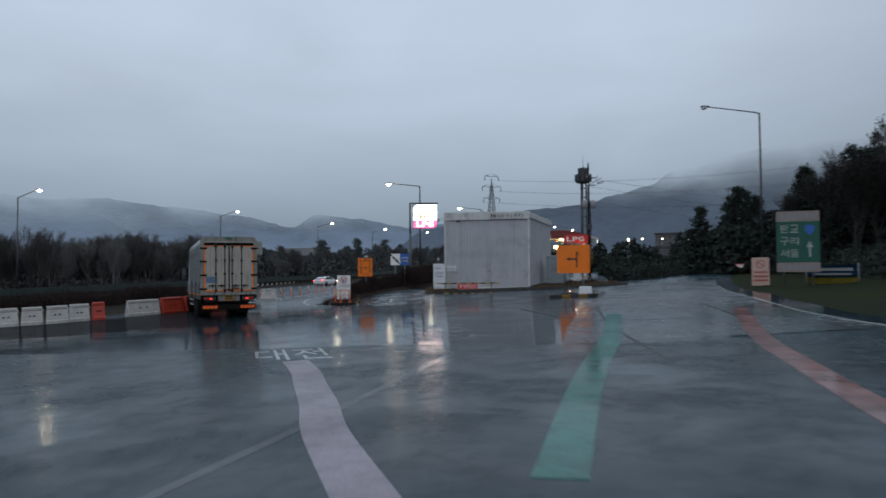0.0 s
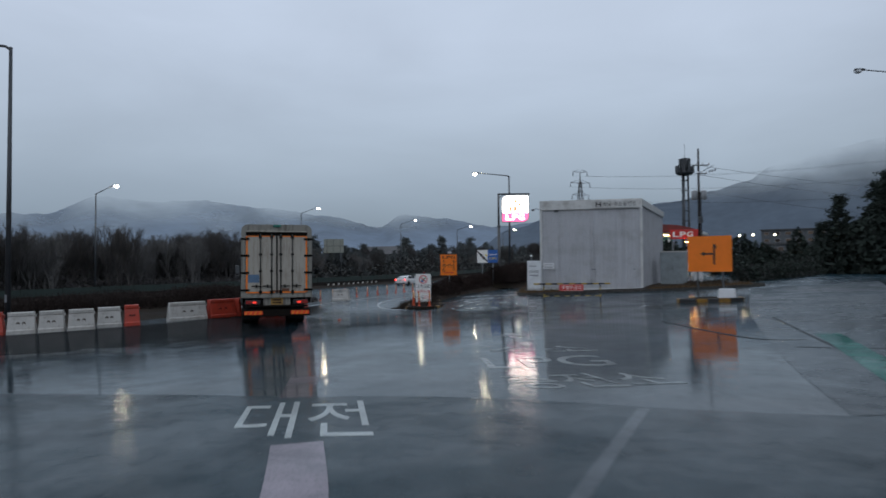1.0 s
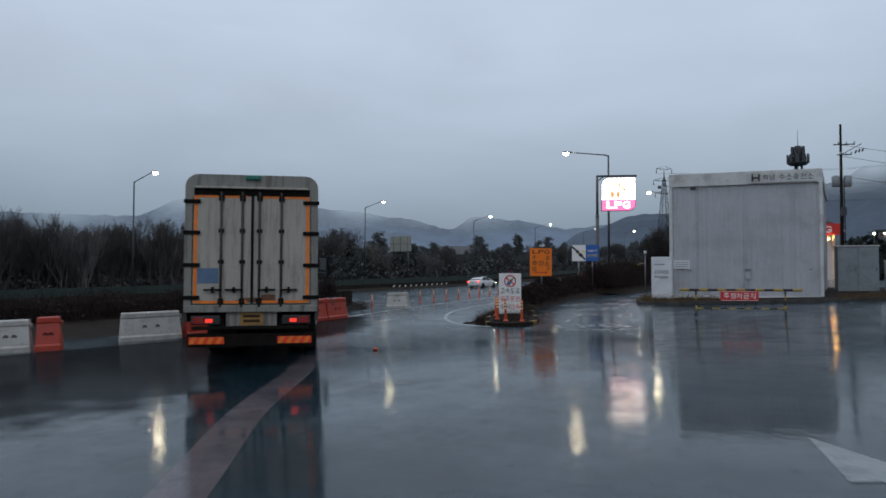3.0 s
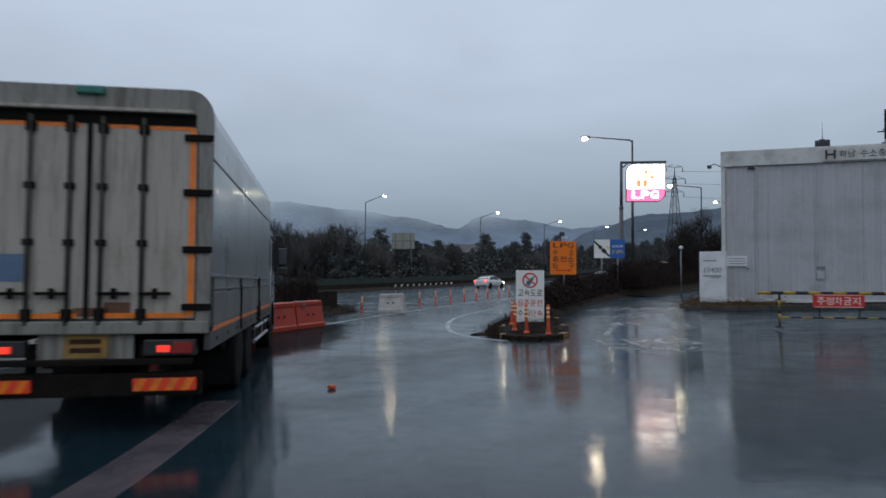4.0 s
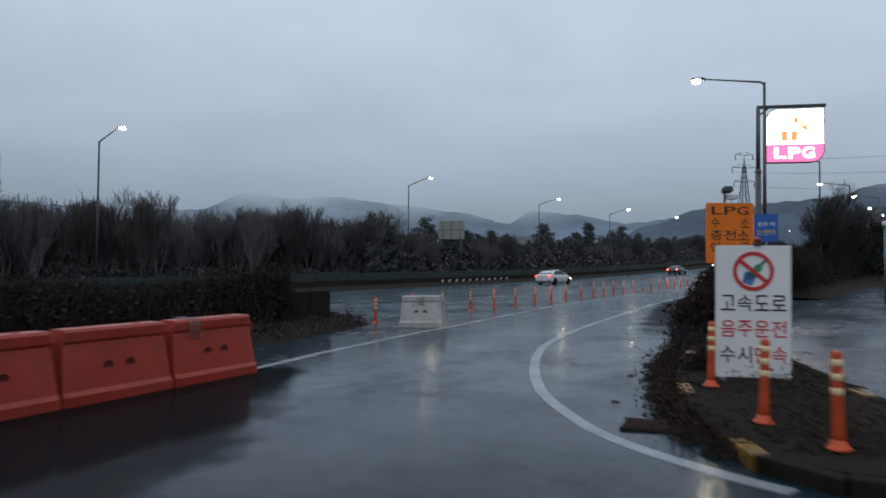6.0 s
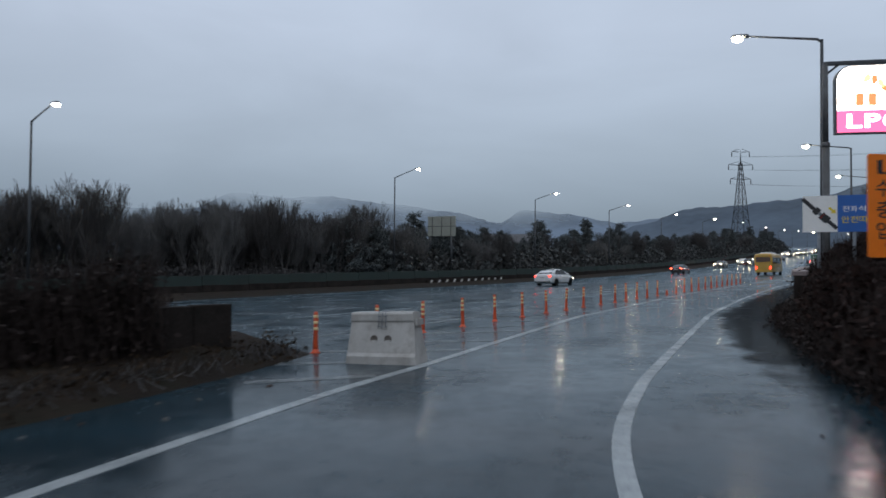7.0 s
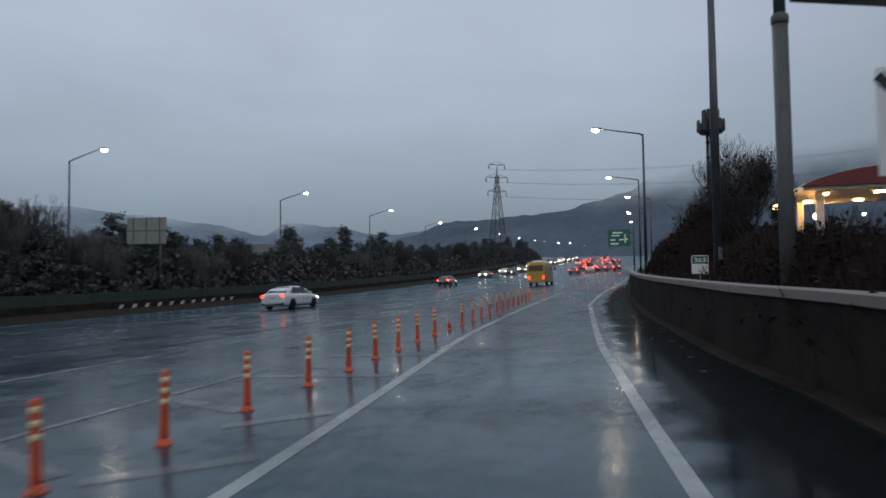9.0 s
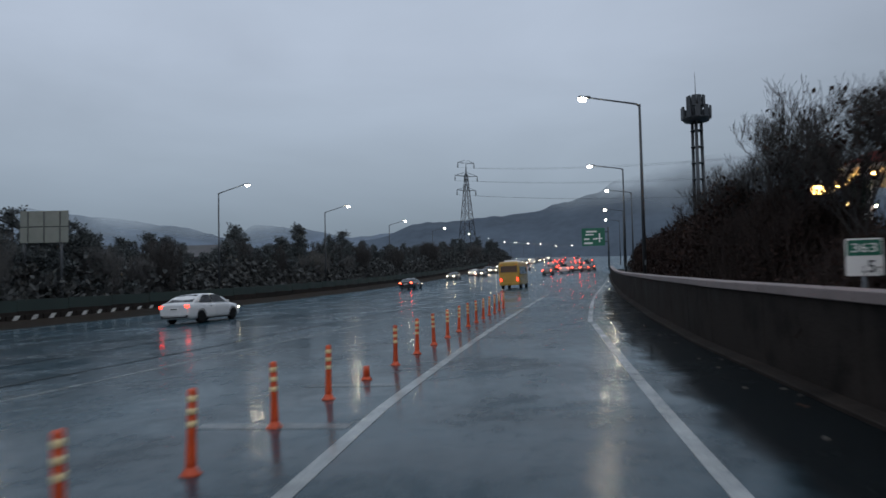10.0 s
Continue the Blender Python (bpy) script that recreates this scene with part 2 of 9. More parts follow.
# ---- materials ----
def wet_surface(name, base, film, gloss, wave, paint=None, wear=(0.0, 1.0), tracks=0.0, blot=0.14):
    """Asphalt, bare or painted, under a film of rain.
    film: least and most share of the film; gloss: its roughness where it is deep and where it is thin; wave: relief of the film;
    paint: colour of a marking on it, worn through by wear; tracks: how much the wheels have swept it along the highway."""
    m = bpy.data.materials.new(name)
    m.use_nodes = True
    n, l = m.node_tree.nodes, m.node_tree.links
    b = n["Principled BSDF"]
    co = n.new("ShaderNodeTexCoord")

    def noise_at(scale, detail, rough=0.55, dist=0.0, src=None):
        t = n.new("ShaderNodeTexNoise")
        t.inputs["Scale"].default_value, t.inputs["Detail"].default_value = scale, detail
        t.inputs["Roughness"].default_value, t.inputs["Distortion"].default_value = rough, dist
        l.new(src or co.outputs["Object"], t.inputs["Vector"])
        return t.outputs[0]

    def ranged(src, a, c, lo, hi):
        r = n.new("ShaderNodeMapRange")
        r.inputs["From Min"].default_value, r.inputs["From Max"].default_value = a, c
        r.inputs["To Min"].default_value, r.inputs["To Max"].default_value = lo, hi
        l.new(src, r.inputs["Value"])
        return r.outputs[0]

    def times(a, c):
        t = n.new("ShaderNodeMath")
        t.operation = "MULTIPLY"
        l.new(a, t.inputs[0])
        l.new(c, t.inputs[1])
        return t.outputs[0]

    def scaled(colour, k):
        v = n.new("ShaderNodeVectorMath")
        v.operation = "SCALE"
        v.inputs[0].default_value = colour
        l.new(k, v.inputs["Scale"])
        return v.outputs[0]

    # coordinates drawn out along the highway, for what the wheels leave
    axes = []
    for axis, k in (((math.cos(radians(16)), -math.sin(radians(16)), 0), 1.0), ((math.sin(radians(16)), math.cos(radians(16)), 0), 0.035)):
        d = n.new("ShaderNodeVectorMath")
        d.operation = "DOT_PRODUCT"
        d.inputs[1].default_value = [k * v for v in axis]
        l.new(co.outputs["Object"], d.inputs[0])
        axes.append(d.outputs["Value"])
    drawn = n.new("ShaderNodeCombineXYZ")
    l.new(axes[0], drawn.inputs[0])
    l.new(axes[1], drawn.inputs[1])

    grain = noise_at(120, 3, 0.65)
    stones = noise_at(28, 4, 0.7)
    patch = noise_at(0.21, 6, 0.62, 0.7)
    puddle = noise_at(0.42, 9, 0.60, 0.30)
    rut = noise_at(0.55, 5, 0.6, 0.15, drawn.outputs[0])
    tone = times(times(ranged(grain, 0.3, 0.7, 0.6, 1.4), ranged(patch, 0.35, 0.65, 0.65, 1.4)), ranged(stones, 0.3, 0.7, 0.75, 1.25))
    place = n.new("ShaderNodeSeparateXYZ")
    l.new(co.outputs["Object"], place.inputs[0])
    # base colour paled along y, which paints in mist over the far highway
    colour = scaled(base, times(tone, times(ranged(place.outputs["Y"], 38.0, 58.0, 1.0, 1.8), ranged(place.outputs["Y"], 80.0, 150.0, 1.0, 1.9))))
    if paint:
        mask = times(ranged(noise_at(2.3, 9, 0.72, 0.4), 0.30, 0.55, wear[0], wear[1]), ranged(stones, 0.28, 0.50, 0.55, 1.0))
        mx = n.new("ShaderNodeMix")
        mx.data_type = "RGBA"
        l.new(mask, mx.inputs["Factor"])
        l.new(colour, mx.inputs["A"])
        l.new(scaled(paint, ranged(noise_at(0.9, 5), 0.3, 0.7, 0.75, 1.2)), mx.inputs["B"])
        colour = mx.outputs["Result"]
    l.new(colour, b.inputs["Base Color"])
    b.inputs["Roughness"].default_value = 0.7
    b.inputs["Specular IOR Level"].default_value = 0.04
    b.inputs["Coat IOR"].default_value = 1.28
    deep = ranged(puddle, 0.40, 0.58, 0.0, 1.0)
    share = times(ranged(deep, 0, 1, film[0], film[1]), ranged(noise_at(1.7, 8, 0.68, 0.5), 0.38, 0.58, 1.0 - blot, 1.0))
    share = times(share, ranged(noise_at(6.5, 10, 0.78, 0.25), 0.36, 0.47, 0.78, 1.0))
    if tracks:
        share = times(share, ranged(rut, 0.36, 0.60, 1.0 - tracks, 1.0))
    l.new(share, b.inputs["Coat Weight"])
    shine = times(ranged(deep, 0, 1, gloss[1], gloss[0]), ranged(noise_at(3.1, 6, 0.65), 0.35, 0.65, 0.7, 1.5))
    if tracks:
        shine = times(shine, ranged(rut, 0.36, 0.60, 1.0 + 2.0 * tracks, 0.9))
    shine = times(shine, ranged(place.outputs["Y"], 15.0, 44.0, 1.0, 2.7))
    l.new(shine, b.inputs["Coat Roughness"])
    ripple = n.new("ShaderNodeBump")
    ripple.inputs["Distance"].default_value = 0.02
    ripple.inputs["Strength"].default_value = wave
    l.new(noise_at(2.6, 4, 0.6), ripple.inputs["Height"])
    speck = n.new("ShaderNodeBump")
    speck.inputs["Distance"].default_value = 0.004
    l.new(ranged(deep, 0, 1, 1.1 * wave, 0.35 * wave), speck.inputs["Strength"])
    l.new(stones, speck.inputs["Height"])
    l.new(ripple.outputs[0], speck.inputs["Normal"])
    l.new(speck.outputs[0], b.inputs["Coat Normal"])
    rough = n.new("ShaderNodeBump")
    rough.inputs["Distance"].default_value = 0.012
    rough.inputs["Strength"].default_value = 0.25
    l.new(grain, rough.inputs["Height"])
    l.new(rough.outputs[0], b.inputs["Normal"])
    return m


BLACKTOP = (0.0085, 0.0240, 0.0330)
FILM = dict(film=(0.86, 1.0), gloss=(0.050, 0.085), wave=0.13, tracks=0.10, blot=0.08)
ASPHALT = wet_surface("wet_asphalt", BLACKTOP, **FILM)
OLD_ASPHALT = wet_surface("worn_open_asphalt", (0.012, 0.029, 0.037), (0.52, 0.76), (0.14, 0.22), 0.26, blot=0.22)
ASPHALT_PATCH = mat("asphalt_patch", (0.010, 0.016, 0.019), 0.6, var=0.3, scale=0.8, fine=90, bump=0.5, coat=0.3, coat_rough=0.2, spec=0.06)


def silt_shade_material():
    """Dark wet film, for silt and for a painted dark reflection, that thins out to a ragged edge (u of the mesh's map,
    0 at the rim).
    """
    m = mat("dark_silt_shade", (0.0075, 0.0095, 0.0105), 0.8, var=0.4, scale=0.9, fine=60, bump=0.35, coat=0.16, coat_rough=0.09, spec=0.03)
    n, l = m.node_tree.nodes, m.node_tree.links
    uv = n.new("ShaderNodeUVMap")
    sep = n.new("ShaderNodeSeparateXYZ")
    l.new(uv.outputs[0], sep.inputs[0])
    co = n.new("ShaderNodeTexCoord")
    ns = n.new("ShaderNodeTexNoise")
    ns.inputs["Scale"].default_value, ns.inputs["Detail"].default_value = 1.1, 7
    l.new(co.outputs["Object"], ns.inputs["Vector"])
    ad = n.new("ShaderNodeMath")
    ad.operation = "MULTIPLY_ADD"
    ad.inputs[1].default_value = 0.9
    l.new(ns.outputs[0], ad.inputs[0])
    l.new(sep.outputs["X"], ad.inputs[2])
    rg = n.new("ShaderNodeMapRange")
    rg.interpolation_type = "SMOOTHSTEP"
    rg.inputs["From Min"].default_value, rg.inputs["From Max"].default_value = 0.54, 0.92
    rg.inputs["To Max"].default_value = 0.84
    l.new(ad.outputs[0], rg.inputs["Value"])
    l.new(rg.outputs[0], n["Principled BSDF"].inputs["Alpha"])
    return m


SILT_SHADE = silt_shade_material()
PAINT_WHITE = wet_surface("road_paint_white", BLACKTOP, (0.6, 0.85), (0.05, 0.11), 0.16, (0.36, 0.38, 0.38), (0.62, 1.0))
PAINT_BOLD = wet_surface("road_paint_new", BLACKTOP, (0.55, 0.8), (0.06, 0.14), 0.2, (0.40, 0.43, 0.42), (0.72, 1.0))
PAINT_WORN = wet_surface("road_paint_worn", BLACKTOP, (0.7, 0.95), (0.05, 0.11), 0.16, (0.27, 0.29, 0.285), (0.12, 0.95))
PAINT_GORE = wet_surface("road_paint_gore", BLACKTOP, (0.7, 0.95), (0.05, 0.11), 0.16, (0.165, 0.175, 0.175), (0.18, 0.92))
PAINT_FAINT = wet_surface("road_paint_faint", (0.016, 0.024, 0.029), (0.45, 0.7), (0.07, 0.16), 0.2, (0.085, 0.10, 0.11), (0.15, 0.80))
PAINT_PINK = wet_surface("road_paint_pink", BLACKTOP, (0.45, 0.7), (0.06, 0.14), 0.2, (0.27, 0.235, 0.26), (0.62, 1.0))
PAINT_PINK_WORN = wet_surface("road_paint_pink_worn", BLACKTOP, (0.75, 1.0), (0.045, 0.10), 0.16, (0.13, 0.105, 0.115), (0.45, 0.95))
PAINT_GREEN = wet_surface("road_paint_green", BLACKTOP, (0.45, 0.75), (0.06, 0.14), 0.2, (0.022, 0.15, 0.118), (0.40, 1.0))
PAINT_RED = wet_surface("road_paint_red", BLACKTOP, (0.5, 0.8), (0.06, 0.14), 0.2, (0.26, 0.125, 0.11), (0.25, 0.95))
EARTH = mat("wet_earth", (0.026, 0.0195, 0.015), 0.9, spec=0.08, var=0.5, scale=0.7, fine=23, bump=0.9, dirt=(0.016, 0.017, 0.010), dirt_amount=0.6)
GRASS_GROUND = mat("winter_grass_ground", (0.018, 0.024, 0.010), 0.95, spec=0.04, var=0.5, scale=0.3, fine=6, bump=0.9, dirt=(0.022, 0.016, 0.010), dirt_amount=0.6)
KERB_STONE = mat("kerb_concrete", (0.075, 0.070, 0.064), 0.7, spec=0.1, var=0.3, scale=2, fine=40, bump=0.3, dirt=(0.028, 0.024, 0.02), dirt_amount=0.6)
CONCRETE = mat("stained_concrete", (0.030, 0.0245, 0.0215), 0.8, var=0.45, scale=0.8, fine=25, bump=0.5, dirt=(0.010, 0.0085, 0.008), dirt_amount=0.85, spec=0.06)
PINK_COPING = mat("pale_coping_concrete", (0.23, 0.18, 0.17), 0.6, var=0.2, scale=1.2, fine=30, bump=0.3, dirt=(0.12, 0.1, 0.09), dirt_amount=0.5)
KERB_YELLOW = mat("kerb_yellow_paint", (0.26, 0.13, 0.012), 0.5, var=0.45, scale=4, fine=40, bump=0.2, dirt=(0.025, 0.02, 0.015), dirt_amount=0.95)
KERB_BLACK = mat("kerb_black_paint", (0.025, 0.025, 0.025), 0.5, var=0.3, scale=4, fine=40, bump=0.2)
STEEL = mat("galvanised_steel", (0.22, 0.235, 0.25), 0.45, metal=0.6, var=0.2, scale=3, fine=40, bump=0.08)
POLE_GREY = mat("weathered_pole_steel", (0.105, 0.105, 0.105), 0.55, metal=0.2, var=0.3, scale=2.5, fine=35, bump=0.1, dirt=(0.05, 0.045, 0.04), dirt_amount=0.5)
STEEL_DARK = mat("dark_painted_steel", (0.055, 0.06, 0.066), 0.45, metal=0.2, var=0.25, scale=3, fine=40, bump=0.08)
RUST = mat("rusty_steel", (0.050, 0.029, 0.021), 0.85, spec=0.1, var=0.4, scale=8, fine=60, bump=0.4)
BLACK_RUBBER = mat("black_rubber", (0.014, 0.014, 0.014), 0.85, spec=0.1, var=0.25, scale=5, fine=60, bump=0.3)
BLACK_PLASTIC = mat("black_plastic", (0.02, 0.021, 0.022), 0.4, var=0.15, scale=5, fine=60, bump=0.1)
SHEET = mat("white_profiled_sheet", (0.46, 0.465, 0.485), 0.45, var=0.08, scale=0.6, fine=8, bump=0.05, dirt=(0.25, 0.24, 0.23), dirt_amount=0.5)
FASCIA = mat("pale_fascia_sheet", (0.62, 0.62, 0.60), 0.5, var=0.1, scale=0.9, fine=12, bump=0.06, dirt=(0.28, 0.25, 0.22), dirt_amount=0.65)
BOARD_WHITE = mat("white_sign_board", (0.72, 0.73, 0.74), 0.4, var=0.08, scale=1.5, fine=20, bump=0.04, dirt=(0.4, 0.38, 0.35), dirt_amount=0.4)
SIGN_WHITE = mat("retroreflective_white", (0.88, 0.86, 0.82), 0.35, var=0.05, scale=2, fine=30, bump=0.03)
SIGN_ORANGE = mat("retroreflective_orange", (0.95, 0.21, 0.008), 0.4, var=0.08, scale=2, fine=30, bump=0.03)
SIGN_BLUE = mat("sign_blue", (0.02, 0.12, 0.42), 0.4, var=0.08, scale=2, fine=30, bump=0.03)
SIGN_GREEN = mat("sign_green", (0.01, 0.14, 0.085), 0.4, var=0.1, scale=2, fine=30, bump=0.03)
SIGN_YELLOW = mat("sign_yellow", (0.80, 0.60, 0.03), 0.4, var=0.05, scale=2, fine=30, bump=0.03)
HURDLE_YELLOW = mat("worn_hurdle_yellow", (0.40, 0.27, 0.035), 0.5, var=0.25, scale=4, fine=30, bump=0.05, dirt=(0.10, 0.075, 0.03), dirt_amount=0.6)
SIGN_RED = mat("sign_red", (0.62, 0.035, 0.03), 0.4, var=0.08, scale=2, fine=30, bump=0.03)
SIGN_BLACK = mat("sign_black", (0.02, 0.02, 0.022), 0.5, var=0.1, scale=2, fine=30, bump=0.03)
SIGN_GREY = mat("sign_grey_back", (0.30, 0.31, 0.32), 0.5, metal=0.3, var=0.15, scale=1.5, fine=20, bump=0.05, dirt=(0.14, 0.13, 0.12), dirt_amount=0.5)
BOARD_BACK = mat("pale_board_back", (0.24, 0.255, 0.225), 0.6, var=0.15, scale=1.5, fine=20, bump=0.05, dirt=(0.25, 0.24, 0.22), dirt_amount=0.5)
KERB_DIRTY = mat("muddy_kerb", (0.026, 0.020, 0.015), 0.85, spec=0.05, var=0.4, scale=4, fine=40, bump=0.4, dirt=(0.02, 0.016, 0.012), dirt_amount=0.8)
DIM_BAR = mat("faded_print", (0.25, 0.25, 0.26), 0.5, var=0.1, scale=3, fine=30, bump=0.02)
POST_ORANGE = mat("orange_delineator_plastic", (0.68, 0.085, 0.018), 0.45, var=0.15, scale=4, fine=30, bump=0.06, dirt=(0.12, 0.04, 0.02), dirt_amount=0.4, per_object=0.12)
BAND_YELLOW = mat("reflective_band", (0.95, 0.70, 0.36), 0.35, var=0.08, scale=5, fine=50, bump=0.03)
BARRIER_WHITE = mat("white_barrier_plastic", (0.47, 0.45, 0.42), 0.5, var=0.12, scale=2, fine=25, bump=0.08, dirt=(0.20, 0.16, 0.13), dirt_amount=0.6, per_object=0.08)
BARRIER_RED = mat("red_barrier_plastic", (0.45, 0.048, 0.024), 0.45, var=0.15, scale=2, fine=25, bump=0.08, dirt=(0.13, 0.05, 0.04), dirt_amount=0.5, per_object=0.08)
LAMP_ON = glow("street_lamp_light", (1.0, 0.86, 0.60), 95.0)
LAMP_FAR = glow("far_lamp_light", (1.0, 0.80, 0.52), 70.0)
SIGN_LIT = glow("lit_sign_white", (1.0, 0.90, 0.82), 4.4)
SIGN_LIT_PINK = glow("lit_sign_pink", (0.95, 0.165, 0.37), 1.55)
CANOPY_LIGHT = glow("canopy_light", (1.0, 0.50, 0.15), 60.0)
TAIL_ON = glow("tail_light_on", (1.0, 0.03, 0.015), 9.0)
TAIL_FAR = glow("far_tail_light", (1.0, 0.045, 0.02), 30.0)
HEAD_ON = glow("head_light_on", (1.0, 0.78, 0.46), 40.0)


# ---- ground and roads ----
ROAD_TURN = math.tan(radians(19))


def highway_x(x80, y):
    """x of a line along the highway that passes x80 at y = 80."""
    return x80 + ROAD_TURN * (y - 80)


def sheet(xs, ys, height):
    bm = bmesh.new()
    grid = [[bm.verts.new((x, y, height(x, y))) for x in xs] for y in ys]
    for a, b in zip(grid, grid[1:]):
        for i in range(len(xs) - 1):
            f = bm.faces.new((a[i], a[i + 1], b[i + 1], b[i]))
            f.smooth = True
    return bm


far_x = [-4500, -2500, -1400, -800, -450, -250, -150] + list(range(-100, 101, 10)) + [150, 250, 450, 800, 1400, 2500, 4500]
far_y = [-4500, -2000, -900, -400, -200] + list(range(-100, 301, 10)) + [350, 420, 550, 800, 1300, 2200, 4500]
solid("ground", sheet(far_x, far_y, lambda x, y: gz(x, min(max(y, 60), 430)) - 0.5), GRASS_GROUND,
      "dark winter grass and earth that reaches the horizon", "ground", "structure")
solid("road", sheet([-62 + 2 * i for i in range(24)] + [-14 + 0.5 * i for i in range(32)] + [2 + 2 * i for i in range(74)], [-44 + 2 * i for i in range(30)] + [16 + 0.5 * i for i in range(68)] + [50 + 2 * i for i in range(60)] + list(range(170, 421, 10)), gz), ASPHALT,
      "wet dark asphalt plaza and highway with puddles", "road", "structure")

# the older, open-textured asphalt that ends at a curved joint across the plaza
OLD_EDGE = catmull([(-30.0, 16.5), (-16.0, 12.6), (-7.8, 10.5), (-4.9, 9.95), (-2.8, 9.64), (-1.45, 9.36), (0.2, 9.22), (1.6, 8.85), (2.7, 8.4), (3.4, 8.1), (5.0, 7.6), (7.0, 7.3), (9.0, 7.5), (12.0, 8.0)], 6)
old = bmesh.new()
rows_ = [[old.verts.new((x, y0 + (y1 - y0) * k / 12, gz(x, y0 + (y1 - y0) * k / 12) + 0.004)) for k in range(13)] for x, y1 in OLD_EDGE for y0 in (-40.0,)]
for a, b in zip(rows_, rows_[1:]):
    for k in range(12):
        old.faces.new((a[k], b[k], b[k + 1], a[k + 1]))
bmesh.ops.recalc_face_normals(old, faces=old.faces)
solid("road_old_section", old, OLD_ASPHALT, "older rough asphalt that ends at a curved joint", "road", "structure")

LANES = wet_surface("rough_lane_asphalt", (0.022, 0.036, 0.043), (0.80, 1.0), (0.15, 0.22), 0.22, blot=0.15)
lanes = bmesh.new()
left_, right_ = catmull([(5.0, 7.6), (5.9, 12.0), (8.2, 21.0), (11.2, 31.0), (15.0, 43.0)], 6), catmull([(12.4, 8.1), (12.9, 14.0), (16.4, 25.5), (19.9, 36.6), (23.5, 46.0)], 6)
rows_ = [[lanes.verts.new((a[0] + (b[0] - a[0]) * k / 8, a[1] + (b[1] - a[1]) * k / 8, gz(a[0] + (b[0] - a[0]) * k / 8, a[1] + (b[1] - a[1]) * k / 8) + 0.004)) for k in range(9)] for a, b in zip(left_, right_)]
for a, b in zip(rows_, rows_[1:]):
    for k in range(8):
        lanes.faces.new((a[k], a[k + 1], b[k + 1], b[k]))
bmesh.ops.recalc_face_normals(lanes, faces=lanes.faces)
solid("road_lane_section", lanes, LANES, "rougher wet asphalt lanes towards the station yard", "road", "structure")

# the strips of newer asphalt, seams and cracks of the plaza
for pts, w in (([(6.2, 4.5), (7.0, 12.0), (8.6, 20.5)], 0.08), ([(7.8, 5.0), (10.2, 10.5), (12.2, 19.0)], 0.10), ([(7.2, 14.5), (6.4, 15.0), (5.9, 17.5), (5.6, 20.5)], 0.08), ([(9.6, 12.6), (7.6, 12.9), (6.6, 13.4)], 0.09),
               ([(-9.0, 57.5), (-12.8, 57.0)], 0.1), ([(-17.8, 62), (-11.5, 80), (-4.5, 100), (4.0, 125)], 0.10), ([(-21.5, 62), (-15.2, 80), (-8.3, 100)], 0.08)):
    solid("asphalt_seam", strip(catmull(pts), w, 0.008), ASPHALT_PATCH, "dark sealed seam in the wet asphalt", "seam", "structure")

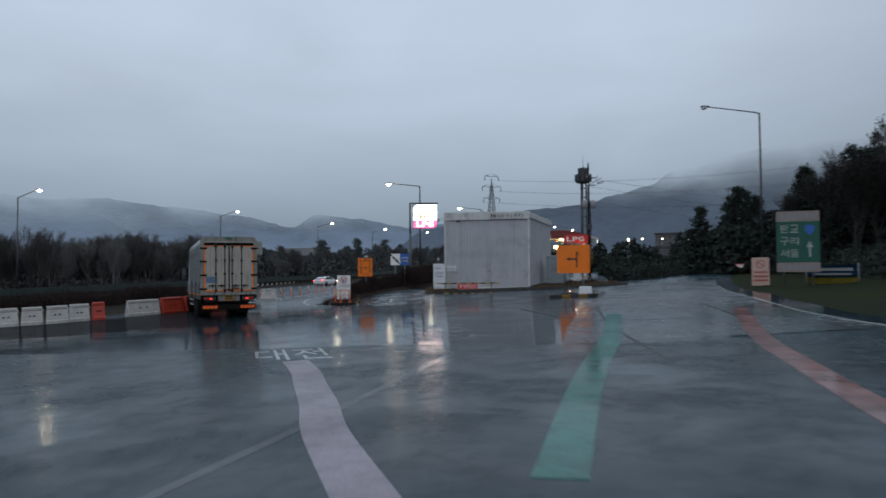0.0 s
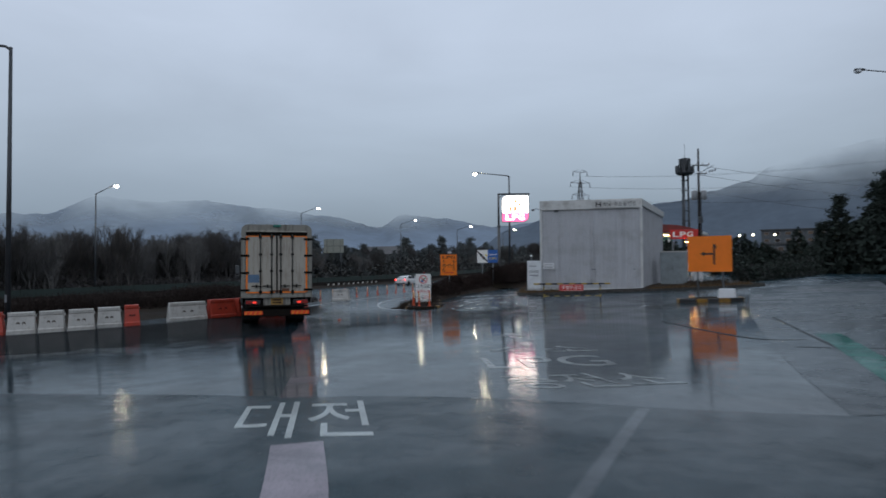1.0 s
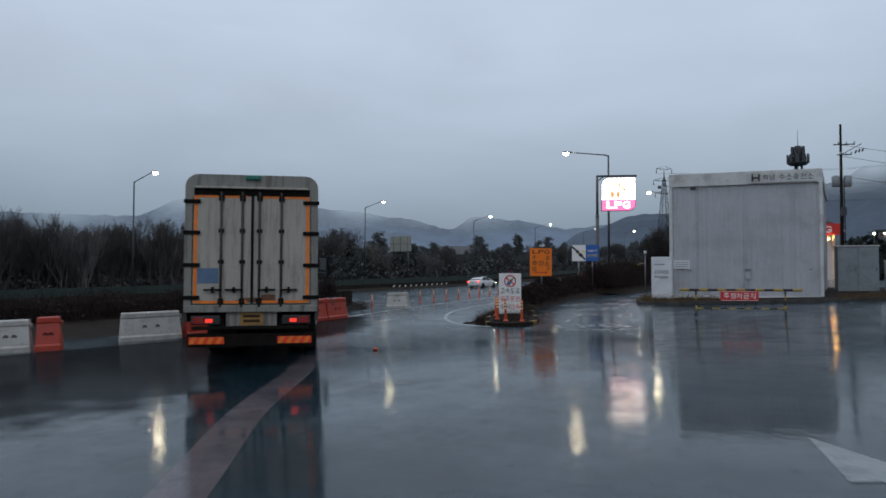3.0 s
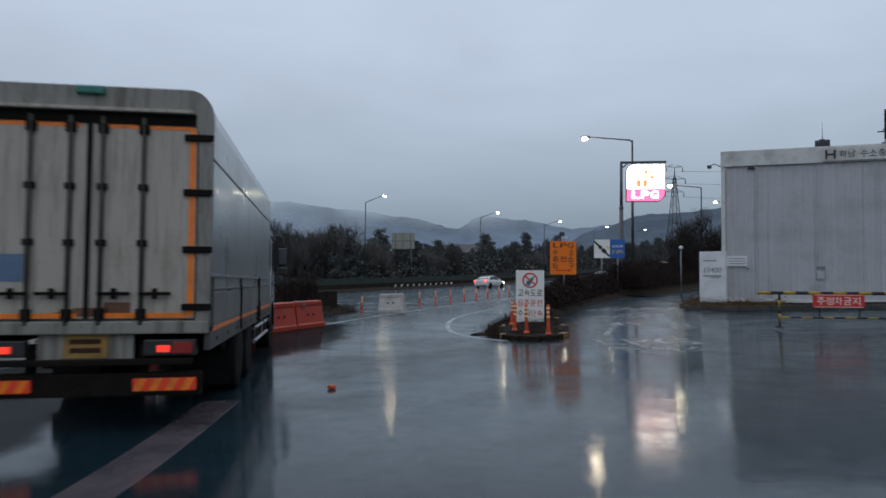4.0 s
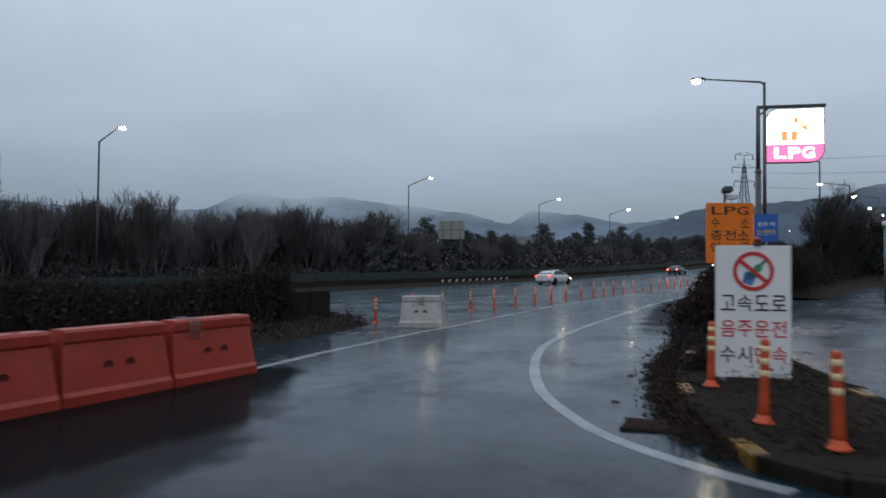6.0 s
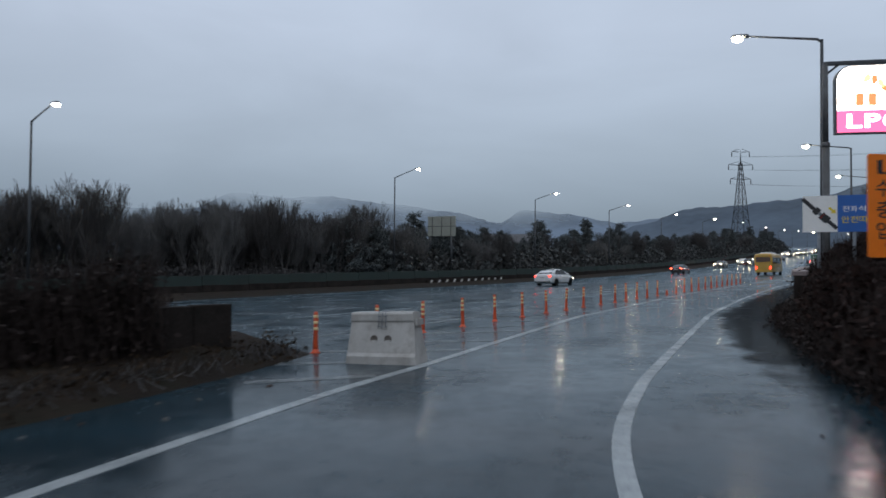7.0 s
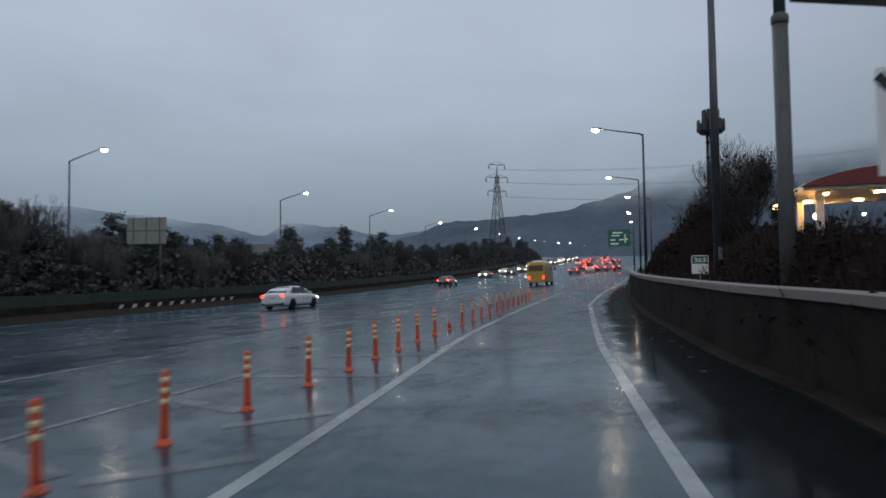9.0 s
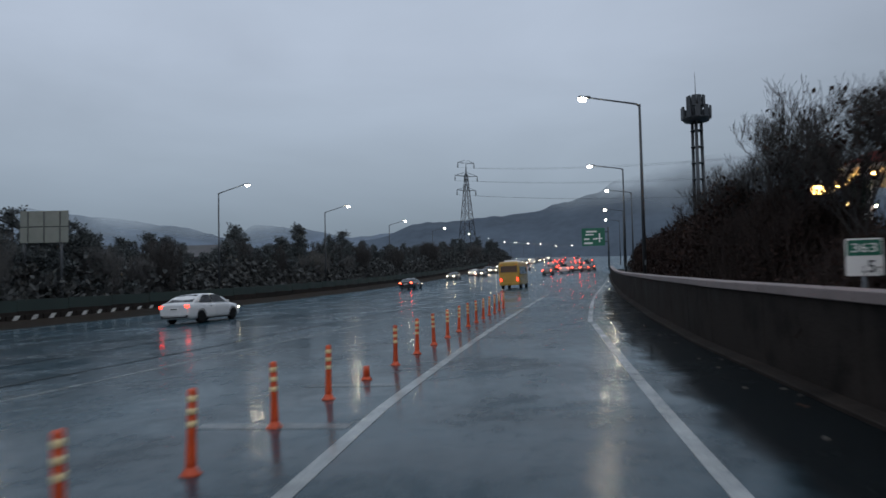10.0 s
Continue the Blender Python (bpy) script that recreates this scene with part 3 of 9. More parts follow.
# painted lines of the plaza
for name, pts, w, paint, text in (
        ("lane_marking", [(2.55, -4), (1.84, -1.73), (1.17, 0.5), (0.82, 2.1), (0.36, 3.9), (0.05, 5.15), (-0.47, 6.75)], 0.50, PAINT_PINK, "broad worn pinkish lane line on wet asphalt"),
        ("lane_marking", [(-1.35, 9.3), (-2.25, 12.55), (-3.6, 16.35), (-4.7, 19.4), (-5.6, 22.6), (-6.6, 25.6)], 0.46, PAINT_PINK_WORN, "broad worn pinkish lane line on wet asphalt"),
        ("lane_marking", [(3.33, -1.5), (4.4, 2.6), (5.3, 5.6), (6.15, 8.3), (7.1, 11.9), (8.0, 15.5)], 0.46, PAINT_GREEN, "broad worn green guide line on wet asphalt"),
        ("lane_marking", [(6.3, -3.0), (6.95, 0.0), (8.0, 3.9), (8.9, 7.0), (10.6, 11.6), (12.3, 15.9)], 0.42, PAINT_RED, "broad worn reddish guide line on wet asphalt"),
        ("lane_marking", [(0.1, -1.6), (0.95, 1.0), (1.3, 2.2), (1.75, 3.8), (2.2, 5.4), (3.05, 8.15)], 0.14, PAINT_FAINT, "thin worn white line on wet asphalt"),
        ("edge_line", [(12.2, 4.0), (12.35, 8.6), (12.6, 10.9), (13.4, 14.9), (16.7, 26.3), (20.5, 38.0)], 0.16, PAINT_WHITE, "white edge line along the verge"),
        ("edge_line", [(-4.2, 34.95), (-4.75, 35.4), (-5.4, 36.1), (-5.87, 36.85), (-6.47, 38.3), (-6.92, 40.4), (-7.12, 42.5), (-7.02, 44.65), (-6.75, 47.0), (-5.6, 55.1), (-5.2, 57.8), (-3.95, 64.0), (-3.4, 66.7), (-2.3, 71.4), (0.1, 81.2), (1.2, 85.3), (6.9, 103), (17, 132), (33, 178), (58, 250)], 0.15, PAINT_WHITE, "white edge line that curves round the island into the slip road"),
        ("edge_line", [(-10.85, 38.6), (-10.75, 41.0), (-10.52, 43.9), (-10.15, 46.5), (-9.75, 50.0), (-8.95, 56.7), (-8.5, 58.7), (-7.85, 61.6), (-6.2, 69.3), (-5.45, 72.4), (-3.2, 80.5), (0.2, 92), (5.7, 110)], 0.17, PAINT_WHITE, "white line along the painted gore"),
        ("edge_line", [(-14.3, 50.5), (-13.2, 55.5), (-11.9, 60.2), (-9.9, 66.2)], 0.15, PAINT_GORE, "worn white line between gore and highway"),
        ("lane_marking", [(-18.5, 57), (-15.8, 64.0), (-13.4, 70.3), (-11.3, 75.6), (-6.0, 90)], 0.13, PAINT_WORN, "thin worn white lane line of the highway"),
        ("edge_line", [(highway_x(-33.6, y), y) for y in range(30, 290, 20)], 0.16, PAINT_WORN, "worn white edge line of the highway"),
        ("lane_marking", [(6.2, 29.0), (7.0, 31.2)], 0.15, PAINT_WHITE, "short white dash at the island")):
    solid(name, strip(catmull(pts), w, 0.006 if pts[0][1] > 9 else 0.007 if paint is PAINT_FAINT else 0.010), paint, text, "road marking", "structure", "road markings")
for i in range(9):
    y = 50 + i * 17
    solid("lane_marking", strip([(highway_x(-26.2, y), y), (highway_x(-26.2, y + 7), y + 7)], 0.14), PAINT_WORN, "broken white lane line of the highway", "road marking", "structure", "road markings")
# chevron bars of the gore
for a, b in (((-12.05, 44.4), (-10.5, 45.2)), ((-12.6, 46.2), (-10.4, 46.75)), ((-12.9, 47.85), (-10.1, 48.35)), ((-12.6, 49.4), (-9.95, 50.0)), ((-12.1, 51.45), (-9.6, 52.3)), ((-11.8, 53.1), (-9.35, 53.95)), ((-11.1, 55.1), (-9.15, 55.7)),
             ((-10.6, 57.0), (-8.9, 57.5)), ((-9.9, 59.0), (-8.6, 59.5)), ((-9.3, 61.0), (-8.1, 61.5)), ((-13.0, 53.9), (-12.0, 57.6)), ((-12.2, 58.6), (-10.9, 57.0)), ((-11.6, 60.6), (-10.2, 59.2)), ((-10.8, 63.4), (-9.3, 61.9)), ((-9.9, 65.2), (-7.5, 64.4)), ((-9.0, 67.9), (-6.9, 67.2)), ((-8.0, 70.6), (-6.2, 70.0)), ((-7.0, 73.3), (-5.6, 72.8))):
    solid("gore_bar", strip([a, b], 0.26), PAINT_GORE, "worn white bar of the painted gore", "road marking", "structure", "gore bars")


def ground_writing(text, lo, hi, lean, paint, label):
    """Lettering painted on the ground between two plan corners; lean: plan x shift from bottom to top."""
    w, h = hi[0] - lo[0], hi[1] - lo[1]
    bm = writing(text, h, w, 0.0)
    bm.normal_update()
    bmesh.ops.delete(bm, geom=[f for f in bm.faces if abs(f.normal.y) < 0.5], context="FACES_ONLY")
    bmesh.ops.remove_doubles(bm, verts=bm.verts, dist=0.002)
    for v in bm.verts:
        u = v.co.z / h + 0.5
        x, y = lo[0] + w / 2 + v.co.x + lean * u, lo[1] + u * h
        v.co = (x, y, gz(x, y) + (0.009 if lo[1] < 9 else 0.006))
    skirt(bm)
    return solid("road_lettering", bm, paint, label, "road lettering", "structure", "road lettering")


ground_writing("대전", (-1.30, 7.0), (0.24, 8.95), -0.56, PAINT_BOLD, "white place name lettered on the wet asphalt")
ground_writing("LPG", (-1.80, 33.85), (0.42, 35.2), -0.28, PAINT_WORN, "white letters for gas fuel on the asphalt")
ground_writing("충전소", (-1.45, 32.3), (0.62, 33.4), -0.25, PAINT_WORN, "worn white lettering for a filling station on asphalt")
ground_writing("충전소", (1.75, 9.6), (3.95, 10.85), -0.5, PAINT_WORN, "white lettering for a filling station on asphalt")
ground_writing("LPG", (1.15, 11.62), (3.25, 13.0), -0.25, PAINT_WORN, "white letters for gas fuel on the asphalt")
ground_writing("수소", (1.15, 13.55), (3.15, 14.75), -0.3, PAINT_WORN, "worn white lettering for hydrogen on the asphalt")


def ground_arrow(tail, tip, w, head, lengthwise, paint):
    a, b = Vector(tail), Vector(tip)
    d = (b - a).normalized()
    s = Vector((d.y, -d.x))
    neck = b - d * lengthwise
    pts = [a - s * w / 2, a + s * w / 2, neck + s * w / 2, neck + s * head / 2, b, neck - s * head / 2, neck - s * w / 2]
    bm = bmesh.new()
    bm.faces.new([bm.verts.new((p.x, p.y, gz(p.x, p.y) + 0.006)) for p in pts])
    skirt(bm)
    return solid("road_arrow", bm, paint, "white arrow painted on the wet asphalt", "road arrow", "structure", "road arrows")


ground_arrow((1.76, 14.95), (1.22, 18.45), 0.17, 0.62, 1.35, PAINT_WORN)
ground_arrow((-1.75, 36.2), (-1.35, 40.2), 0.16, 0.6, 1.2, PAINT_WORN)

# kerbed islands
def island(name, outline, height, top, label, painted=0):
    """A raised island: kerb stones round it, filled on top."""
    base = root(name, Matrix(), label, "traffic island")
    tagged(base, kind="structure")
    cx, cy = sum(p[0] for p in outline) / len(outline), sum(p[1] for p in outline) / len(outline)
    fill = bmesh.new()
    ring = [fill.verts.new((p[0] + (cx - p[0]) * 0.06, p[1] + (cy - p[1]) * 0.06, gz(*p) + height - 0.02)) for p in outline]
    mid = fill.verts.new((cx, cy, gz(cx, cy) + height + 0.05))
    for i in range(len(ring)):
        fill.faces.new((ring[i], ring[(i + 1) % len(ring)], mid))
    bmesh.ops.subdivide_edges(fill, edges=fill.edges[:], cuts=2, use_grid_fill=True)
    for v in fill.verts:
        v.co.z += 0.03 * noise.noise(v.co * 1.7)
    part("fill", fill, top, base)
    n = 0
    for i in range(len(outline)):
        a, b = Vector(outline[i]), Vector(outline[(i + 1) % len(outline)])
        cuts = max(1, round((b - a).length / 0.55))
        for k in range(cuts):
            p, q = a + (b - a) * k / cuts, a + (b - a) * (k + 1) / cuts
            m = (p + q) / 2
            bm = add_box(bmesh.new(), ((q - p).length - 0.012, 0.16, height + 0.05), (m.x, m.y, gz(*m) + height / 2 - 0.025), 0.018,
                         Matrix.Rotation(math.atan2(q.y - p.y, q.x - p.x), 4, "Z"))
            part("kerb_stone", bm, ((KERB_YELLOW if n % 2 else KERB_BLACK) if painted == 1 else KERB_YELLOW if n % 5 == 1 else KERB_DIRTY) if painted else KERB_STONE, base)
            n += 1
    return base


island("sign_island", [(-4.56, 36.45), (-4.33, 35.45), (-3.85, 34.98), (-3.33, 34.87), (-2.98, 35.12), (-2.76, 36.0), (-2.85, 37.5), (-3.15, 39.5), (-3.45, 41.6), (-4.45, 42.2), (-4.75, 40.5), (-4.8, 38.6), (-4.72, 37.3)], 0.12, EARTH,
       "weedy earth island with muddy kerb stones, some yellow", 2)
island("arrow_sign_island", [(8.6, 32.2), (9.2, 31.75), (10.6, 31.65), (11.2, 31.95), (11.3, 32.7), (10.6, 33.4), (9.3, 33.5), (8.7, 33.0)], 0.18, EARTH,
       "small earth island with yellow and black kerb stones", 1)
island("station_island", [(1.3, 45.2), (3.0, 44.6), (9.3, 44.0), (11.8, 44.4), (16.5, 45.4), (17.0, 47.5), (15.0, 58.0), (3.6, 58.5), (2.0, 50.5), (1.25, 47.0)], 0.15, CONCRETE,
       "low concrete island round the white shed")

# verges: banks of earth that rise from the asphalt
def bank(name, left, right, height, material, label, rough=0.12, cross=6, shape=None, taper=0.12):
    """A bank between two plan lines of as many points; shape gives the rise across it from 0 to 1."""
    bm = bmesh.new()
    rows = []
    l2, r2 = catmull(left, 5), catmull(right, 5)
    for i, (a, b) in enumerate(zip(l2, r2)):
        row = []
        for k in range(cross + 1):
            u = k / cross
            x, y = a[0] + (b[0] - a[0]) * u, a[1] + (b[1] - a[1]) * u
            ends = smooth(-0.02, taper, i / (len(l2) - 1)) * smooth(-0.02, taper, 1 - i / (len(l2) - 1)) if taper else 1.0
            rise = height * ends * (shape(u) if shape else math.sin(math.pi * u) ** 0.6)
            wob = rough * noise.noise(Vector((x * 0.9, y * 0.9, 3.1))) * min(1, rise * 3)
            row.append(bm.verts.new((x, y, gz(x, y) - 0.03 + rise + wob)))
        rows.append(row)
    for a, b in zip(rows, rows[1:]):
        for k in range(cross):
            f = bm.faces.new((a[k], a[k + 1], b[k + 1], b[k]))
            f.smooth = True
    bmesh.ops.recalc_face_normals(bm, faces=bm.faces)
    if sum(f.normal.z for f in bm.faces) < 0:
        bmesh.ops.reverse_faces(bm, faces=bm.faces)
    return solid(name, bm, material, label, "bank", "structure")


bank("verge_bank", [(-62, -2), (-46, 12), (-34, 26), (-25, 40), (-18.5, 48), (-14.2, 48.6)], [(-42, -6), (-30, 8), (-20.2, 23), (-14.8, 32.5), (-12.7, 41.5), (-12.6, 47.6)], 0.55, EARTH, "dark earth bank between the plaza and the highway")
bank("highway_verge", [(highway_x(-35.2, y), y) for y in range(10, 300, 36)], [(highway_x(-41.5, y), y) for y in range(10, 300, 36)], 0.45, EARTH, "strip of wet earth along the far edge of the highway", shape=lambda u: smooth(0, 0.4, u))
bank("slip_road_verge", [(-4.55, 42.3), (-4.25, 48.0), (-3.75, 54.5), (-3.0, 59.2)], [(-3.3, 42.3), (-2.7, 48.0), (-1.5, 54.5), (0.0, 59.2)], 0.40, EARTH, "weedy earth bank beside the slip road")
bank("wall_top_earth", [(-2.55, 59.0), (-1.5, 64.2), (-0.4, 69.0), (1.0, 75.0), (3.1, 83.0), (8.4, 101.0), (17.0, 127.0), (32.0, 172.0)], [(1.6, 59.5), (3.0, 64.5), (5.0, 70.0), (8.0, 76.0), (12.0, 84.0), (18.0, 102.0), (27.0, 128.0), (44.0, 172.0)], 1.05, EARTH,
     "earth behind the retaining wall", taper=0.04, shape=lambda u: max(0.0, 1.0 - 1.05 * u))
bank("plaza_verge", [(12.6, -14.0), (12.55, 4.0), (13.0, 11.0), (14.2, 16.5), (17.2, 26.3), (21.0, 38.0), (25.5, 50.0), (32.0, 66.0)], [(44, -14), (44, 4), (46, 11), (48, 16), (52, 26), (58, 38), (64, 50), (70, 66)], 3.2, GRASS_GROUND,
     "grassy bank that rises to the dark trees", shape=lambda u: 0.04 * smooth(0, 0.05, u) + 0.96 * smooth(0.1, 1.0, u), cross=12, taper=0.0)

# low dark concrete wall on the bank by the plaza
bw = root("bank_wall", Matrix(), "low dark concrete wall along the earth bank", "wall")
tagged(bw, kind="structure")
BW = catmull([(-31.0, 16.0), (-25.5, 24.5), (-20.8, 31.5), (-17.4, 37.5), (-14.9, 42.4), (-13.2, 45.75)], 4)
for (x0, y0), (x1, y1) in zip(BW, BW[1:]):
    length, mx, my = math.hypot(x1 - x0, y1 - y0), (x0 + x1) / 2, (y0 + y1) / 2
    part("wall_length", add_box(bmesh.new(), (length - 0.01, 0.26, 1.1), (mx, my, gz(mx, my) + 0.45), 0.02, Matrix.Rotation(math.atan2(y1 - y0, x1 - x0), 4, "Z"), (1.0, 0.8)), CONCRETE, bw)

# retaining wall of the slip road, in cast lengths with a pale coping
WALL_LINE = [(-2.75, 58.6), (-2.35, 60.4), (-1.72, 64.3), (-0.68, 69.0), (0.72, 75.2), (2.75, 82.8), (8.0, 100.6), (16.4, 127.0), (31.0, 172.0)]
wall = root("retaining_wall", Matrix(), "stained concrete retaining wall with a pale coping", "wall")
tagged(wall, kind="structure")
line = []
for (x0, y0), (x1, y1) in zip(WALL_LINE, WALL_LINE[1:]):
    n = max(1, round(math.hypot(x1 - x0, y1 - y0) / 3.0))
    line += [(x0 + (x1 - x0) * i / n, y0 + (y1 - y0) * i / n) for i in range(n)]
line.append(WALL_LINE[-1])


def wall_top(x, y):
    return gz(x, y) + 1.06 + 0.004 * min(y - 60, 20) + 0.0016 * max(y - 80, 0)


def run(a, b, side, width, low, high, joint=0.0):
    """A length of wall between two plan points, its ends at the line's own heights; side: how far it stands off the line."""
    (x0, y0), (x1, y1) = a, b
    ln = math.hypot(x1 - x0, y1 - y0)
    ux, uy = (x1 - x0) / ln, (y1 - y0) / ln
    bm = bmesh.new()
    ends = []
    for x, y, d in ((x0, y0, joint), (x1, y1, -joint)):
        ring_ = []
        for o, h in ((-width / 2, low), (width / 2, low), (width / 2, high), (-width / 2, high)):
            px, py = x + ux * d + uy * (side + o), y + uy * d - ux * (side + o)
            ring_.append(bm.verts.new((px, py, h(x, y))))
        ends.append(ring_)
    for k in range(4):
        bm.faces.new((ends[0][k], ends[0][(k + 1) % 4], ends[1][(k + 1) % 4], ends[1][k]))
    bm.faces.new(ends[0][::-1])
    bm.faces.new(ends[1])
    bmesh.ops.recalc_face_normals(bm, faces=bm.faces)
    bmesh.ops.bevel(bm, geom=bm.edges[:], offset=0.010, segments=1, affect="EDGES")
    return bm


for a, b in zip(line, line[1:]):
    part("wall_length", run(a, b, 0.0, 0.28, lambda x, y: gz(x, y) - 0.1, wall_top, 0.006), CONCRETE, wall)
    part("coping", run(a, b, 0.0, 0.40, lambda x, y: wall_top(x, y) - 0.01, lambda x, y: wall_top(x, y) + 0.12, 0.002), PINK_COPING, wall, "pale weathered coping")
    part("gutter", run(a, b, -0.30, 0.30, lambda x, y: gz(x, y) - 0.02, lambda x, y: gz(x, y) + 0.04, 0.004), CONCRETE, wall)

# dark films on the asphalt: silt before the barriers, a painted reflection on the shoulder
def silt_shade_film(rim, inner, label):
    """A thin film between two plan lines, faded at the rim line and at both ends."""
    bm = bmesh.new()
    layer = bm.loops.layers.uv.new("UVMap")
    left, right = catmull(rim, 6), catmull(inner, 6)
    rows = []
    for i, ((xa, ya), (xb, yb)) in enumerate(zip(left, right)):
        e = min(1.0, 5 * min(i, len(left) - 1 - i) / len(left))
        rows.append([(bm.verts.new((xa + (xb - xa) * k / 6, ya + (yb - ya) * k / 6, gz(xa + (xb - xa) * k / 6, ya + (yb - ya) * k / 6) + 0.005)), min(e, k / 4.0)) for k in range(7)])
    for a, b in zip(rows, rows[1:]):
        for k in range(6):
            quad = (a[k], a[k + 1], b[k + 1], b[k])
            f = bm.faces.new([v for v, _ in quad])
            for loop, (_, u) in zip(f.loops, quad):
                loop[layer].uv = (u, 0)
    bmesh.ops.recalc_face_normals(bm, faces=bm.faces)
    return solid("silt_shade_film", bm, SILT_SHADE, label, "silt", "structure")


# dark sheet that paints the reflection of wall and hedge onto the shoulder
silt_shade_film([(-5.4, 44.0), (-5.7, 48.0), (-5.5, 55.0), (-5.0, 59.0), (-4.0, 63.5), (-3.1, 67.0), (-1.9, 72.0), (0.4, 81.0), (2.1, 87.0), (7.2, 103.0), (16.2, 128.0)],
          [(-4.4, 44.0), (-4.2, 48.0), (-3.6, 55.0), (-2.95, 59.0), (-2.2, 63.5), (-1.4, 67.0), (-0.3, 72.0), (1.9, 81.0), (3.7, 87.0), (8.6, 103.0), (16.7, 128.0)], "dark reflection of wall and hedge painted on the shoulder")
silt_shade_film([(-7.6, 29.0), (-7.5, 31.0), (-7.6, 33.0), (-8.2, 35.2), (-9.3, 37.4), (-10.2, 39.6)], [(-12.6, 29.0), (-12.2, 31.0), (-11.8, 33.0), (-11.4, 35.2), (-11.0, 37.4), (-11.2, 39.6)], "dark film on the wet asphalt beside the barriers")

silt_shade_film([(-24.0, 16.5), (-16.5, 15.4), (-11.5, 14.6), (-8.0, 15.2), (-5.8, 17.0), (-5.0, 19.5)], [(-26.0, 21.5), (-19.0, 22.2), (-15.5, 24.0), (-13.2, 27.2), (-11.8, 29.4), (-10.8, 31.0)], "dark wet silt on the asphalt before the row of barriers")

# concrete barrier at the far edge of the highway with a dark green screen
screen = root("highway_screen", Matrix(), "dark green low screen along the far carriageway", "screen")
tagged(screen, kind="structure")
GREEN_SCREEN = mat("dark_green_screen", (0.024, 0.040, 0.034), 0.6, var=0.3, scale=0.6, fine=14, bump=0.2)
for i in range(64):
    y = 8 + i * 4
    x = highway_x(-38.6, y + 2)
    tm = Matrix.Rotation(radians(90 - 19), 4, "Z")
    part("barrier_length", add_box(bmesh.new(), (4.2, 0.35, 0.62), (x, y + 2, gz(x, y) + 0.62), 0.03, tm, (1.0, 0.6)), CONCRETE, screen)
    part("screen_panel", add_box(bmesh.new(), (4.18, 0.06, 0.75), (x, y + 2, gz(x, y) + 1.28), 0.01, tm), GREEN_SCREEN, screen)

# drain grate beside the island
dg = root("drain_grate", pose(-5.08, 36.74, gz(-5.08, 36.74), 0, 0, -8), "rusty iron drain grate set in the wet asphalt", "drain grate")
tagged(dg, kind="structure")
part("frame", add_box(bmesh.new(), (0.64, 0.50, 0.03), (0, 0, 0.0), 0.005), KERB_DIRTY, dg)
for k in range(9):
    part("grate_bar", add_box(bmesh.new(), (0.52, 0.022, 0.02), (0, -0.18 + 0.045 * k, 0.018), 0.003), RUST, dg)


# ---- delineator posts ----
def delineator(m, height=0.75, stub=False, label="orange plastic delineator post with pale reflective bands"):
    base = root("delineator_post", m, label, "delineator post", "delineator posts")
    foot = add_lathe(bmesh.new(), [(0.092, 0.0), (0.092, 0.012), (0.072, 0.026), (0.058, 0.05), (0.050, 0.075)], seg=18)
    part("foot", foot, POST_ORANGE, base)
    part("anchor_bolt", add_lathe(bmesh.new(), [(0.014, 0.018), (0.014, 0.030), (0.006, 0.034)], (0.078, 0, 0), 8), STEEL_DARK, base)
    if stub:
        part("stem", add_lathe(bmesh.new(), [(0.058, 0.05), (0.05, 0.16), (0.046, 0.22)], seg=16), POST_ORANGE, base, "torn-off orange stem")
        return base
    part("stem", add_lathe(bmesh.new(), [(0.050, 0.05), (0.047, 0.12), (0.041, 0.30), (0.040, height - 0.03), (0.034, height - 0.008), (0.020, height)], seg=16), POST_ORANGE, base)
    for z in (0.47, 0.58, 0.69):
        zz = z / 0.75 * height
        part("reflective_band", add_lathe(bmesh.new(), [(0.0395, zz - 0.055), (0.0425, zz - 0.053), (0.0425, zz - 0.002), (0.0395, zz)], seg=16), BAND_YELLOW, base, "pale reflective band")
    return base


first_post = delineator(pose(-12.69, 47.69, gz(-12.69, 47.69)))
rnd = random.Random(4)
POSTS = [(-12.46, 50.05), (-12.0, 51.75), (-11.48, 53.42), (-11.04, 55.21), (-10.57, 56.92), (-10.13, 58.78), (-9.66, 60.25), (-9.23, 61.93), (-8.74, 63.72), (-8.28, 65.3), (-7.9, 66.9), (-7.49, 68.43), (-7.05, 70.22), (-6.58, 71.9)]
for k in range(12):
    POSTS.append((-5.6 + 0.485 * k, 75.25 + 1.72 * k))
for x, y in POSTS:
    copy_thing(first_post, pose(x, y, gz(x, y), rnd.uniform(-1.6, 1.6), rnd.uniform(-1.6, 1.6), rnd.uniform(0, 360)))
tagged(delineator(pose(-6.1, 73.6, gz(-6.1, 73.6)), stub=True, label="broken stub of an orange delineator post"), group="delineator posts")
for x, y, dz in ((-4.50, 38.3, 0.13), (-4.18, 36.5, 0.13), (-3.76, 35.68, 0.13), (-3.16, 35.28, 0.13)):
    copy_thing(first_post, pose(x, y, gz(x, y) + dz, 0, rnd.uniform(-2, 2), 40))
# a torn-off cap that lies on the asphalt
bm = add_lathe(bmesh.new(), [(0.02, 0), (0.06, 0.012), (0.065, 0.03), (0.05, 0.055), (0.02, 0.062)], seg=14)
solid("reflector_stud", bm, POST_ORANGE, "small orange plastic stud lying on the wet asphalt", "stud", m=pose(-5.58, 26.85, gz(-5.58, 26.85)))


